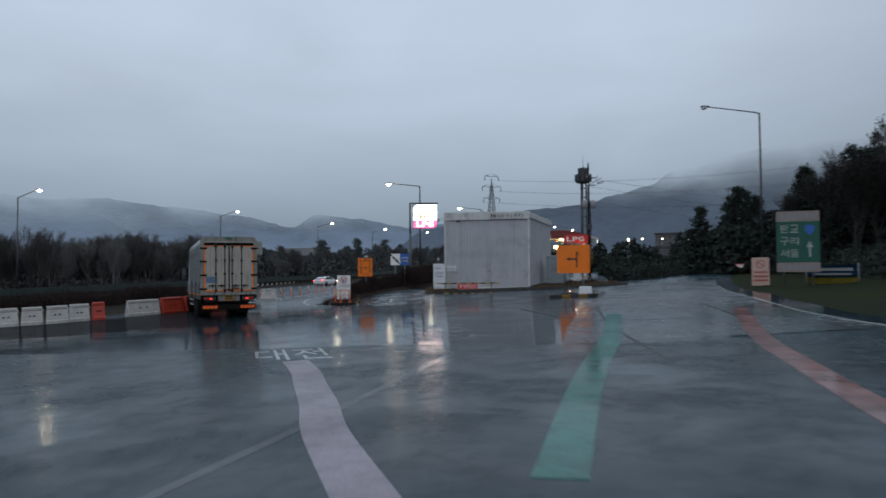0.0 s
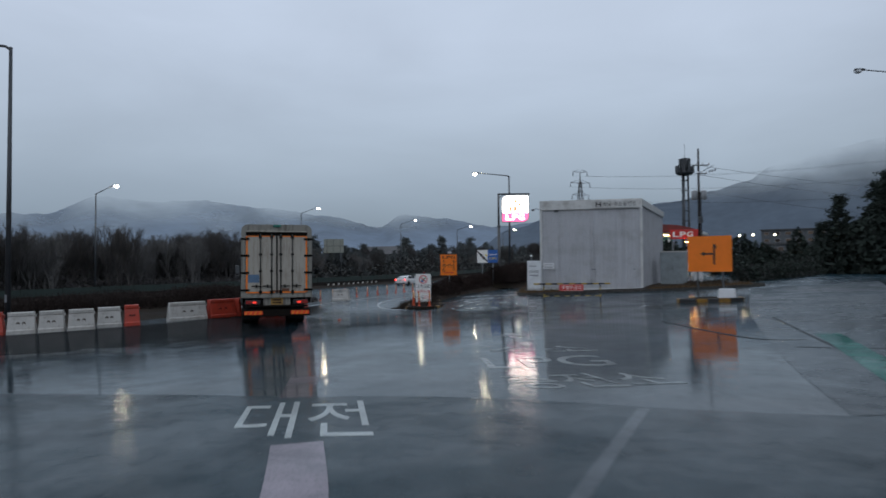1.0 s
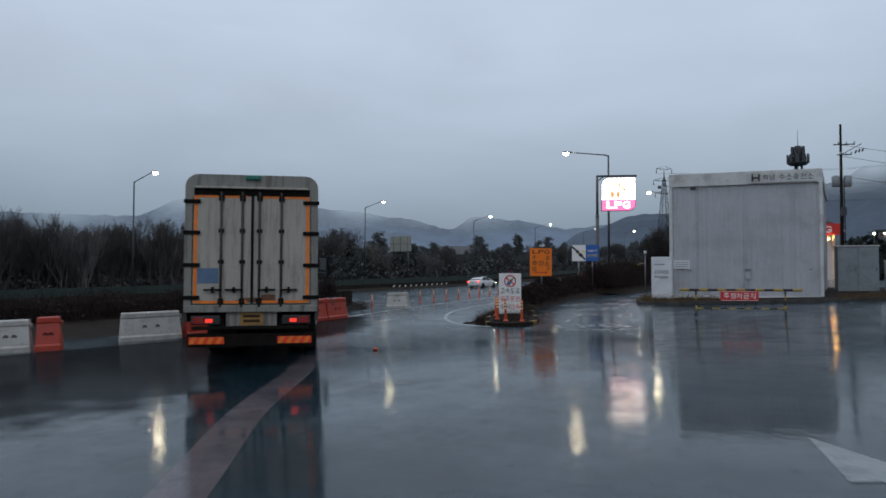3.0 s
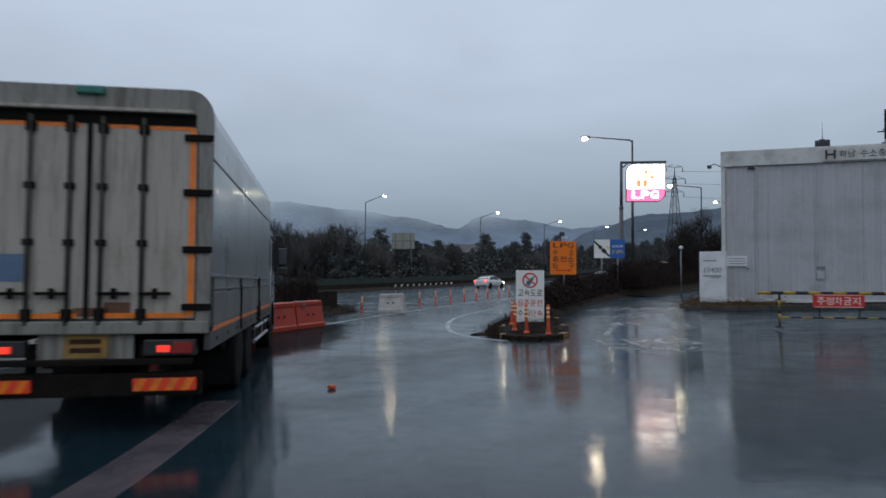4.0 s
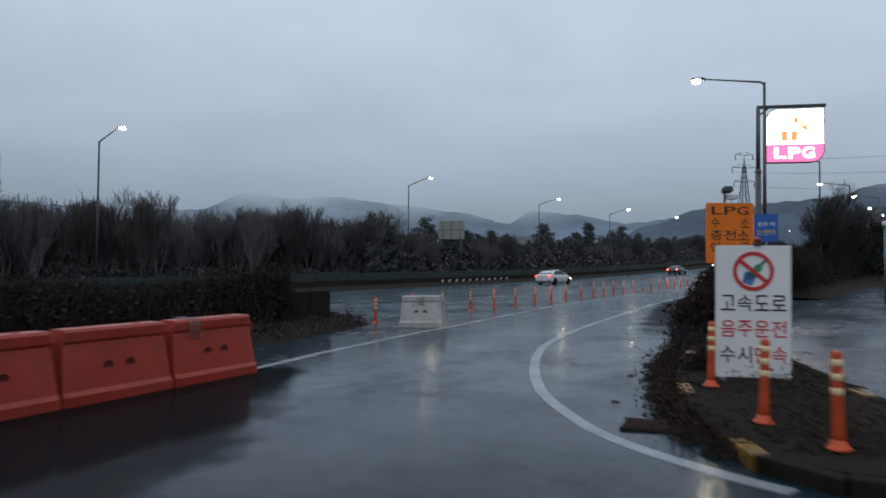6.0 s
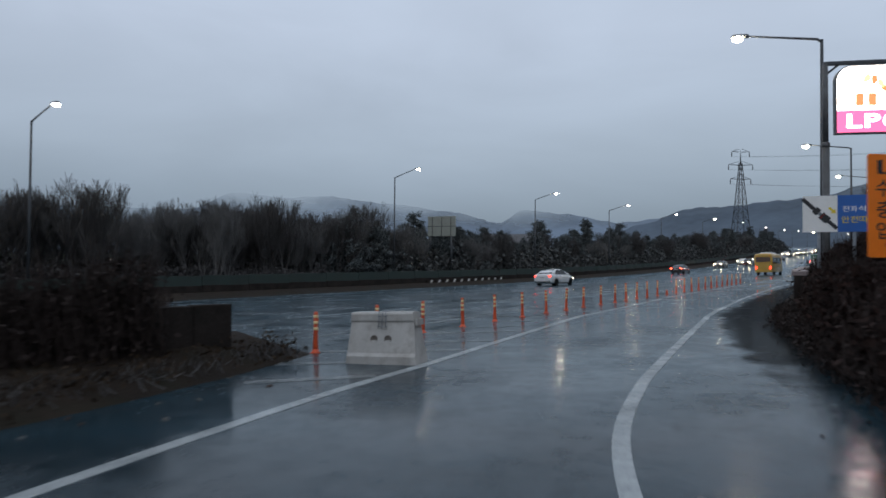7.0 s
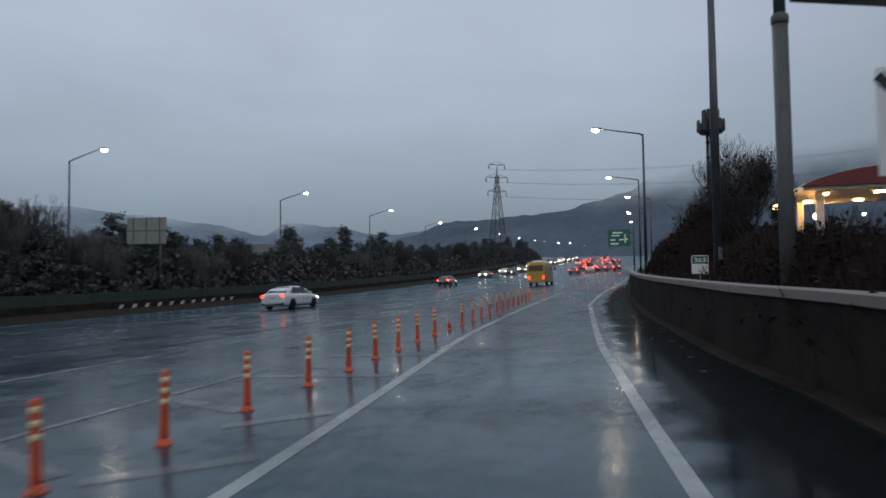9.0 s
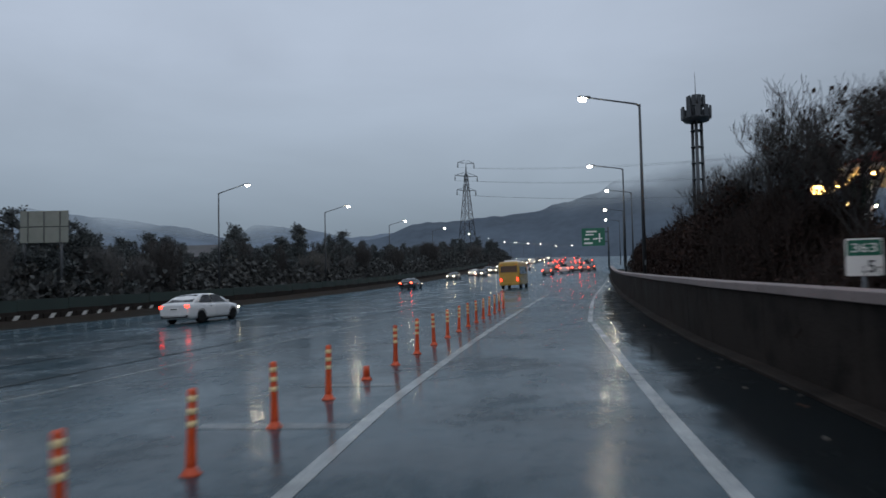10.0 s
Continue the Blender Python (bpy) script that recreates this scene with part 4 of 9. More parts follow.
# ---- plastic barriers ----
# darker plastic for flat discs that paint the shade inside the fork holes
HOLE_GREY = mat("shaded_plastic_hole", (0.14, 0.12, 0.105), 0.6, var=0.2, scale=5, fine=30, bump=0.1)
HOLE_RED = mat("shaded_red_hole", (0.13, 0.016, 0.011), 0.6, var=0.2, scale=5, fine=30, bump=0.1)
def barrier(m, red, length=1.5, height=0.80, group="plastic barriers", label=None):
    """A water-filled road barrier with a flared foot, a rim and two holes."""
    material = BARRIER_RED if red else BARRIER_WHITE
    base = root("plastic_barrier", m, label or ("red plastic road barrier, dirty, on wet asphalt" if red else "white plastic road barrier, stained, on wet asphalt"), "road barrier", group)
    h, half = height, length / 2
    bm = bmesh.new()
    outline = [(-0.26, 0.0), (-0.26, 0.12), (-0.22, 0.17), (-0.135, h - 0.16), (-0.155, h - 0.13), (-0.155, h - 0.03), (-0.13, h), (0.13, h), (0.155, h - 0.03), (0.155, h - 0.13), (0.135, h - 0.16), (0.22, 0.17), (0.26, 0.12), (0.26, 0.0)]
    rings = []
    for x, s in ((-half, 0.93), (-half + 0.05, 1.0), (-half * 0.5, 1.0), (0, 1.0), (half * 0.5, 1.0), (half - 0.05, 1.0), (half, 0.93)):
        lean = 0.07 * (1 if x > 0 else -1) * (1 if abs(x) > half * 0.9 else 0)
        rings.append([bm.verts.new((x - lean * (z / h), y * s, z)) for y, z in outline])
    n = len(outline)
    for a, b in zip(rings, rings[1:]):
        for i in range(n):
            bm.faces.new((a[i], a[(i + 1) % n], b[(i + 1) % n], b[i]))
    bm.faces.new(rings[0][::-1])
    bm.faces.new(rings[-1])
    bmesh.ops.recalc_face_normals(bm, faces=bm.faces)
    part("shell", bm, material, base)
    for side in (-1, 1):
        for x in (-0.15, 0.15):
            z = h * 0.48
            y = side * (0.22 + (0.135 - 0.22) * (z - 0.17) / (h - 0.33))
            hole = add_lathe(bmesh.new(), [(0.064, -0.006), (0.064, 0.006), (0.056, 0.008), (0.050, 0.003), (0.002, 0.003)], seg=16)
            moved(hole, Matrix.Translation((x * length / 1.5, y, z)) @ Matrix.Rotation(radians(-90 * side), 4, "X"))
            part("fork_hole", hole, HOLE_RED if red else HOLE_GREY, base, "raised ring with a dark disc for the hole's shade")
    part("filler_cap", add_lathe(bmesh.new(), [(0.045, h - 0.004), (0.045, h + 0.008), (0.036, h + 0.012)], (half * 0.5, 0, 0), 14), material, base)
    part("rim_joint", add_box(bmesh.new(), (0.03, 0.27, 0.10), (half - 0.02, 0, h - 0.16), 0.006), material, base)
    return base


def along(a, b, red, **k):
    (x0, y0), (x1, y1) = a, b
    mx, my = (x0 + x1) / 2, (y0 + y1) / 2
    return barrier(pose(mx, my, gz(mx, my), 0, -math.degrees(math.atan(SLOPE)) * (x1 - x0) / math.hypot(x1 - x0, y1 - y0), math.degrees(math.atan2(y1 - y0, x1 - x0))), red, math.hypot(x1 - x0, y1 - y0), **k)


for a, b, red in (((-20.3, 22.4), (-18.9, 23.0), False), ((-18.85, 23.05), (-17.45, 23.75), True), ((-17.4, 23.8), (-16.55, 24.25), False), ((-16.5, 24.3), (-15.7, 24.7), False), ((-15.65, 24.75), (-14.85, 25.25), False), ((-15.25, 25.95), (-14.5, 26.45), False),
                  ((-14.45, 26.5), (-13.95, 26.85), True), ((-13.8, 28.75), (-12.55, 29.85), False), ((-12.5, 29.9), (-11.75, 31.0), True), ((-11.72, 31.1), (-11.6, 32.6), True), ((-11.66, 34.2), (-11.39, 35.60), True), ((-11.38, 35.62), (-11.10, 37.02), True), ((-11.09, 37.04), (-10.81, 38.45), True)):
    along(a, b, red, height=0.84 if red else 0.80)
along((-11.47, 46.62), (-10.27, 46.52), False, height=0.80, label="single white plastic barrier with two holes, stained", group="")


# a strip of steel mesh tied on the white barrier
def clip(m):
    base = root("wire_clip", m, "bent steel mesh clip hung over a plastic barrier", "wire clip", "wire clips")
    for k in range(3):
        part("strand", add_sweep(bmesh.new(), [(-0.06 + 0.06 * k, -0.18, -0.26), (-0.06 + 0.06 * k, -0.168, 0.012), (-0.06 + 0.06 * k, 0.168, 0.012), (-0.06 + 0.06 * k, 0.18, -0.2)], 0.006, 6), STEEL, base)
    for z in (-0.06, -0.14, -0.22):
        part("cross_strand", add_tube(bmesh.new(), (-0.09, -0.178, z), (0.09, -0.178, z), 0.005, seg=6), STEEL, base)
    return base


first_clip = clip(pose(-10.87, 46.57, gz(-10.87, 46.57) + 0.80, 0, 0, -5))
copy_thing(first_clip, pose(-11.02, 37.4, gz(-11.02, 37.4) + 0.84, 0, 0, 78))
copy_thing(first_clip, pose(-11.52, 34.9, gz(-11.52, 34.9) + 0.84, 0, 0, 78))


# ---- signs ----
def plate_part(name, w, h, t, material, parent, at=(0, 0, 0), r=0.03, label=""):
    bm = add_plate(bmesh.new(), rounded(w, h, r), -t / 2, t / 2)
    return part(name, moved(bm, Matrix.Translation(at)), material, parent, label)


def bars(parent, spots, material, y=-0.016):
    for x, z, w, h in spots:
        part("print_bar", add_box(bmesh.new(), (w, 0.004, h), (x, y, z)), material, parent)


def lettering(parent, text, height, width, x, z, material, y=-0.013, bold=0.0, label=""):
    """One part for each character of a line."""
    chars = [c for c in text if c != " "]
    pitch = width / (len(chars) - 0.08) if len(chars) > 1 else width
    for k, c in enumerate(chars):
        w = pitch * (0.92 if len(chars) > 1 else 1.0) * (0.35 if c in ".,1" else 0.94)
        h = height * (0.16 if c == "." else 1.0)
        dx = -width / 2 + pitch * (k + 0.46) if len(chars) > 1 else 0.0
        part("letter", moved(writing(c, h, w, 0.004, bold), Matrix.Translation((x + dx, y, z - (height - h) / 2))), material, parent, label)


def hoop(r0, r1, t, seg=36):
    """A flat ring in x and z."""
    bm = bmesh.new()
    rows = [[bm.verts.new((r * math.cos(2 * math.pi * k / seg), y, r * math.sin(2 * math.pi * k / seg))) for k in range(seg)] for r, y in ((r0, -t / 2), (r1, -t / 2), (r1, t / 2), (r0, t / 2))]
    for i in range(4):
        a, b = rows[i], rows[(i + 1) % 4]
        for k in range(seg):
            bm.faces.new((a[k], a[(k + 1) % seg], b[(k + 1) % seg], b[k]))
    bmesh.ops.recalc_face_normals(bm, faces=bm.faces)
    return bm


def facing(x, y, z, yaw):
    return pose(x, y, z, 0, 0, yaw)


# drunk-driving check sign on the island
zb = gz(-4.0, 38.75) + 0.13
sg = root("police_sign", facing(-4.0, 38.75, zb, 10), "white upright sign board with black and red lettering on an island", "road sign")
H = 1.58
plate_part("board", 0.86, H, 0.03, SIGN_WHITE, sg, (0, 0, 0.04 + H / 2), 0.02)
for x in (-0.36, 0.36):
    part("rear_leg", add_tube(bmesh.new(), (x, 0.02, 1.3), (x, 0.55, 0.0), 0.016, seg=8), STEEL, sg)
    part("foot_bar", add_box(bmesh.new(), (0.05, 0.7, 0.04), (x, 0.25, 0.02), 0.006), STEEL, sg)
ring = hoop(0.19, 0.235, 0.008)
part("prohibition_ring", moved(ring, Matrix.Translation((0, -0.02, 1.31))), SIGN_RED, sg, "red prohibition ring")
part("prohibition_bar", add_box(bmesh.new(), (0.42, 0.008, 0.045), (0, -0.024, 1.31), 0, Matrix.Rotation(radians(40), 4, "Y")), SIGN_RED, sg)
bt = add_plate(bmesh.new(), [(-0.045, -0.15), (0.045, -0.15), (0.045, 0.05), (0.018, 0.09), (0.018, 0.17), (-0.018, 0.17), (-0.018, 0.09), (-0.045, 0.05)], -0.003, 0.003)
GREEN_PRINT = mat("green_print", (0.05, 0.26, 0.14), 0.5, var=0.1, scale=3, fine=30, bump=0.02)
part("bottle_print", moved(bt, Matrix.Translation((0.03, -0.0175, 1.32)) @ Matrix.Rotation(radians(42), 4, "Y")), GREEN_PRINT, sg, "printed green bottle")
BLUE_PRINT = mat("blue_print", (0.10, 0.22, 0.5), 0.5, var=0.1, scale=3, fine=30, bump=0.02)
part("glass_print", moved(add_plate(bmesh.new(), [(-0.06, -0.07), (0.06, -0.07), (0.075, 0.07), (-0.075, 0.07)], -0.003, 0.003), Matrix.Translation((-0.05, -0.0175, 1.22)) @ Matrix.Rotation(radians(20), 4, "Y")), BLUE_PRINT, sg)
lettering(sg, "고속도로", 0.19, 0.76, 0, 0.93, SIGN_BLACK, -0.0155, 0.006)
lettering(sg, "음주운전", 0.20, 0.76, 0, 0.62, SIGN_RED, -0.0155, 0.006)
lettering(sg, "수시", 0.20, 0.37, -0.20, 0.31, SIGN_BLACK, -0.0155, 0.006)
lettering(sg, "단속", 0.20, 0.37, 0.20, 0.31, SIGN_RED, -0.0155, 0.006)
# beacon on the sign's top edge
bc = root("warning_beacon", facing(-3.95, 38.76, zb + 0.04 + H, 10), "small red warning beacon on the sign board", "beacon")
part("beacon_base", add_lathe(bmesh.new(), [(0.05, 0), (0.05, 0.02), (0.04, 0.03)], seg=14), BLACK_PLASTIC, bc)
part("beacon_lens", add_lathe(bmesh.new(), [(0.038, 0.03), (0.038, 0.075), (0.028, 0.095), (0.01, 0.102)], seg=14), mat("red_lens", (0.35, 0.02, 0.015), 0.2, var=0.05, bump=0), bc, "red lens, unlit")

# orange filling-station sign
orl = root("station_entry_sign", facing(-3.5, 47.25, gz(-3.5, 47.25) + 0.3, 20), "orange square sign with dark lettering on a thin post", "road sign")
zo = 2.3 - (gz(-3.5, 47.25) + 0.3)
plate_part("board", 1.14, 1.42, 0.03, SIGN_ORANGE, orl, (0, 0, zo), 0.03)
part("post", add_tube(bmesh.new(), (0.05, 0.05, -0.3), (0.05, 0.05, zo + 0.66), 0.038, seg=12), STEEL, orl)
part("post_foot", add_lathe(bmesh.new(), [(0.1, -0.1), (0.1, 0.03), (0.05, 0.06)], (0.05, 0.05, 0), 14), STEEL, orl)
for z in (-0.4, 0.4):
    part("bracket", add_box(bmesh.new(), (0.5, 0.03, 0.05), (0.05, 0.027, zo + z), 0.004), STEEL, orl)
part("top_bracket", add_tube(bmesh.new(), (-0.1, 0.05, zo + 0.6), (-0.1, 0.05, zo + 0.98), 0.025, seg=8), STEEL_DARK, orl)
part("top_lamp", add_box(bmesh.new(), (0.20, 0.24, 0.13), (-0.06, 0.0, zo + 1.02), 0.03, Matrix.Rotation(radians(-12), 4, "X")), STEEL_DARK, orl, "small dark floodlight on top")
lettering(orl, "LPG", 0.19, 0.90, 0, zo + 0.53, SIGN_BLACK, -0.0155, 0.004)
lettering(orl, "수", 0.23, 0.22, -0.36, zo + 0.24, SIGN_BLACK, -0.0155, 0.006)
lettering(orl, "소", 0.23, 0.22, 0.36, zo + 0.24, SIGN_BLACK, -0.0155, 0.006)
lettering(orl, "충전소", 0.24, 0.94, 0, zo - 0.05, SIGN_BLACK, -0.0155, 0.006)
lettering(orl, "입", 0.23, 0.22, -0.36, zo - 0.34, SIGN_BLACK, -0.0155, 0.006)
lettering(orl, "구", 0.23, 0.22, 0.36, zo - 0.34, SIGN_BLACK, -0.0155, 0.006)
part("arrow_print", add_plate(bmesh.new(), [(-0.34, zo - 0.555), (0.22, zo - 0.555), (0.22, zo - 0.60), (0.36, zo - 0.535), (0.22, zo - 0.47), (0.22, zo - 0.515), (-0.34, zo - 0.515)], -0.019, -0.0155), SIGN_RED, orl, "printed arrow")
cam_box = root("sign_camera", facing(-3.45, 47.28, gz(-3.5, 47.25) + 0.3 + zo + 0.66, 60), "small white camera on top of a sign post", "camera")
part("mount", add_tube(bmesh.new(), (0, 0, 0), (0, 0, 0.14), 0.014, seg=8), STEEL, cam_box)
part("housing", add_box(bmesh.new(), (0.12, 0.26, 0.11), (0, 0, 0.19), 0.02), BOARD_WHITE, cam_box)

# orange turn sign on its own island
orr = root("turn_sign", facing(10.05, 32.75, gz(10.05, 32.75) + 0.2, -28), "large orange sign with a black turn arrow on posts", "road sign")
zr = 2.6 - (gz(10.05, 32.75) + 0.2)
plate_part("board", 1.92, 1.62, 0.04, SIGN_ORANGE, orr, (0, 0, zr), 0.05)
for x in (-0.55, 0.55):
    part("post", add_tube(bmesh.new(), (x, 0.06, -0.25), (x, 0.06, zr + 0.7), 0.045, seg=12), STEEL, orr)
    part("post_foot", add_box(bmesh.new(), (0.22, 0.22, 0.04), (x, 0.06, 0.03), 0.008), STEEL, orr)
part("arrow_stem", add_box(bmesh.new(), (0.085, 0.004, 0.92), (0.20, -0.0225, zr - 0.02)), SIGN_BLACK, orr)
part("arrow_arm", add_plate(bmesh.new(), [(0.157, zr + 0.04), (-0.22, zr + 0.04), (-0.22, zr + 0.11), (-0.40, zr), (-0.22, zr - 0.11), (-0.22, zr - 0.04), (0.157, zr - 0.04)], -0.025, -0.0205), SIGN_BLACK, orr, "black arrow head to the side")
part("arrow_side", add_box(bmesh.new(), (0.05, 0.004, 0.14), (0.27, -0.0225, zr + 0.30)), SIGN_BLACK, orr)
tagged(orr, group="")
# things at its foot
ck = root("concrete_block", facing(10.6, 32.1, gz(10.6, 32.1) + 0.16, -20), "pale concrete block at the foot of a sign", "block")
part("block", add_box(bmesh.new(), (0.75, 0.4, 0.42), (0, 0, 0.21), 0.03, None, (0.9, 0.8)), BOARD_WHITE, ck)
part("lifting_eye", add_sweep(bmesh.new(), [(-0.07, 0, 0.41), (-0.07, 0, 0.48), (0.07, 0, 0.48), (0.07, 0, 0.41)], 0.01, 6), STEEL, ck)

# no-parking hurdle
hx = root("parking_hurdle", facing(4.18, 37.35, gz(4.18, 37.35), 8), "long steel hurdle banded black and yellow with a red plate", "hurdle")


def banded(parent, x0, x1, z, r, n):
    for i in range(n):
        a, b = x0 + (x1 - x0) * i / n, x0 + (x1 - x0) * (i + 1) / n
        part("band", add_tube(bmesh.new(), (a, 0, z), (b, 0, z), r, seg=10), SIGN_BLACK if i % 2 else HURDLE_YELLOW, parent)


banded(hx, -2.05, 2.05, 0.92, 0.045, 13)
banded(hx, -1.50, 1.50, 0.28, 0.025, 11)
for x in (-1.5, 1.5):
    for k in range(5):
        part("leg_band", add_tube(bmesh.new(), (x, 0, 0.02 + 0.18 * k), (x, 0, 0.20 + 0.18 * k), 0.032, seg=10), HURDLE_YELLOW if k % 2 else SIGN_BLACK, hx)
    part("foot", add_box(bmesh.new(), (0.06, 0.55, 0.04), (x, 0, 0.02), 0.008), STEEL_DARK, hx)
for x in (-0.5, 0.5):
    part("hanger", add_tube(bmesh.new(), (x, 0, 0.28), (x, 0, 0.9), 0.018, seg=8), SIGN_BLACK, hx)
plate_part("red_plate", 1.28, 0.34, 0.02, SIGN_RED, hx, (-0.05, -0.055, 0.72), 0.03, "red no-parking plate")
bars(hx, [(-0.05, 0.875, 1.2, 0.012), (-0.05, 0.565, 1.2, 0.012)], SIGN_WHITE, -0.067)
lettering(hx, "주정차금지", 0.20, 1.08, -0.05, 0.72, SIGN_WHITE, -0.0665, 0.006)

# seat-belt sign
sb = root("seat_belt_sign", facing(-1.6, 59.7, gz(-1.6, 59.7) + 0.2, -8), "white and blue sign with a printed seat belt on posts", "road sign")
zs = 3.10 - (gz(-1.6, 59.7) + 0.2)
plate_part("picture_board", 0.93, 1.10, 0.04, SIGN_WHITE, sb, (-0.36, 0, zs), 0.01, "white board with printed seat belt")
plate_part("text_board", 0.86, 1.10, 0.04, SIGN_BLUE, sb, (0.54, 0, zs), 0.01, "blue board with lettering")
for x in (-0.38, 0.55):
    part("post", add_tube(bmesh.new(), (x, 0.06, -0.3), (x, 0.06, zs + 0.5), 0.05, seg=12), STEEL, sb)
for z in (-0.35, 0.35):
    part("rail", add_box(bmesh.new(), (1.7, 0.04, 0.05), (0.09, 0.04, zs + z), 0.005), STEEL, sb)
tm = Matrix.Translation((-0.36, -0.024, zs)) @ Matrix.Rotation(radians(45), 4, "Y")
for x0, x1, hgt, mt in ((-0.70, -0.08, 0.115, SIGN_BLACK), (0.16, 0.68, 0.105, SIGN_BLACK), (-0.22, -0.06, 0.21, BLACK_PLASTIC), (-0.06, 0.04, 0.10, STEEL), (0.06, 0.33, 0.22, BLACK_PLASTIC), (0.07, 0.13, 0.16, SIGN_RED)):
    part("belt_print", moved(add_box(bmesh.new(), (x1 - x0, 0.006 if mt is SIGN_BLACK else 0.01, hgt), ((x0 + x1) / 2 * 0.9, 0, 0)), tm), mt, sb)
part("arrow_print", moved(add_plate(bmesh.new(), [(-0.12, -0.03), (0.02, -0.03), (0.02, -0.09), (0.13, 0), (0.02, 0.09), (0.02, 0.03), (-0.12, 0.03)], -0.003, 0.003), Matrix.Translation((-0.03, -0.0235, zs + 0.10)) @ Matrix.Rotation(radians(45), 4, "Y")), SIGN_YELLOW, sb, "yellow printed arrow")
lettering(sb, "전좌석", 0.17, 0.62, 0.54, zs + 0.14, SIGN_WHITE, -0.0205, 0.004)
lettering(sb, "안전띠", 0.20, 0.66, 0.54, zs - 0.18, SIGN_YELLOW, -0.0205, 0.004)
lp = root("low_path_light", facing(2.2, 56.5, gz(2.2, 56.5), 0), "thin grey post with a small lamp head", "post lamp")
part("post", add_tube(bmesh.new(), (0, 0, 0), (0, 0, 2.6), 0.04, 0.03, seg=10), STEEL, lp)
part("lamp_head", add_lathe(bmesh.new(), [(0.05, 2.6), (0.09, 2.64), (0.09, 2.74), (0.03, 2.78)], seg=14), BOARD_WHITE, lp)

# lit filling-station sign on its gallows
gs = root("station_pylon_sign", facing(-0.72, 64.65, gz(-0.72, 64.65) + 0.5, 6), "lit white and pink station sign hung from a steel gallows post", "lit sign")
zg = 0.5 + gz(-0.72, 64.65)
part("post", add_tube(bmesh.new(), (0, 0, -0.6), (0, 0, 6.0 - zg), 0.13, 0.13, seg=16), POLE_GREY, gs)
part("post_top", add_tube(bmesh.new(), (0, 0, 6.0 - zg), (0, 0, 9.0 - zg), 0.10, 0.09, seg=16), POLE_GREY, gs)
part("post_collar", add_lathe(bmesh.new(), [(0.135, 5.9 - zg), (0.145, 5.95 - zg), (0.145, 6.05 - zg), (0.10, 6.1 - zg)], seg=16), POLE_GREY, gs)
part("arm", add_box(bmesh.new(), (2.95, 0.14, 0.14), (1.42, 0, 9.0 - zg), 0.015), STEEL_DARK, gs)
part("brace", add_tube(bmesh.new(), (0.02, 0, 8.6 - zg), (0.45, 0, 8.95 - zg), 0.04, seg=8), STEEL_DARK, gs)
zc = 7.62 - zg
panel = add_plate(bmesh.new(), rounded(2.5, 2.5, 0.55, (0, 1, 0.0, 1), 10), -0.14, 0.14)
part("light_box", moved(panel, Matrix.Translation((1.55, 0, zc))), STEEL_DARK, gs, "dark metal light box")
for side in (-1, 1):
    pink = [(x, z) for x, z in rounded(2.42, 2.42, 0.52, (0, 1, 0, 1), 10) if z <= -0.42]
    pink = [(-1.21, -0.42)] + [(x, z) for x, z in pink if (x, z) != (-1.21, -0.42)] + [(1.21, -0.42)]
    white = [(x, z) for x, z in rounded(2.42, 2.42, 0.52, (0, 1, 0, 1), 10) if z > -0.41]
    white = [(1.21, -0.41)] + white + [(-1.21, -0.41)]
    a, b = (-0.152, -0.141) if side < 0 else (0.141, 0.152)
    part("pink_face", moved(add_plate(bmesh.new(), pink, a, b), Matrix.Translation((1.55, 0, zc))), SIGN_LIT_PINK, gs, "glowing pink lower face")
    part("white_face", moved(add_plate(bmesh.new(), white, a, b), Matrix.Translation((1.55, 0, zc))), SIGN_LIT, gs, "glowing white upper face")
lettering(gs, "LPG", 0.52, 1.75, 1.52, zc - 0.80, SIGN_LIT, -0.154, 0.03, "white glowing letter")
LOGO_ORANGE = glow("lit_print_orange", (1.0, 0.24, 0.09), 1.7)
LOGO_YELLOW = glow("lit_print_yellow", (1.0, 0.72, 0.25), 2.4)
for x in (1.10, 1.52):
    part("mark_print", moved(add_plate(bmesh.new(), rounded(0.26, 0.44, 0.06), -0.004, 0.0), Matrix.Translation((x, -0.153, zc - 0.02))), LOGO_ORANGE, gs, "plain orange mark")
for k, (x, z, a) in enumerate(((0.35, 0.72, 30), (0.62, 0.66, 0), (0.88, 0.52, -35), (1.05, 0.34, -65))):
    part("mark_leaf", moved(add_plate(bmesh.new(), [(-0.03, -0.16), (0.10, -0.02), (0.10, 0.16), (-0.06, 0.20), (-0.10, 0.02)], -0.004, 0.0), Matrix.Translation((1.0 + x * 0.95, -0.153, zc + z)) @ Matrix.Rotation(radians(a), 4, "Y")), LOGO_YELLOW if k % 2 == 0 else LOGO_ORANGE, gs, "plain leaf-shaped mark")

# kilometre sign
km = root("distance_marker", facing(0.04, 70.1, gz(0.0, 70.1) + 1.1, -24), "small green and white distance marker on a post", "road sign")
zk = 1.84 - (gz(0.0, 70.1) + 1.1)
plate_part("board", 0.40, 0.46, 0.02, SIGN_WHITE, km, (0, 0, zk), 0.03)
plate_part("green_panel", 0.37, 0.19, 0.004, SIGN_GREEN, km, (0, -0.0125, zk + 0.115), 0.02, "green upper panel")
part("post", add_tube(bmesh.new(), (0, 0.03, -0.6), (0, 0.03, zk + 0.2), 0.025, seg=10), STEEL, km)
lettering(km, "363", 0.11, 0.28, 0, zk + 0.115, SIGN_WHITE, -0.0148, 0.004)
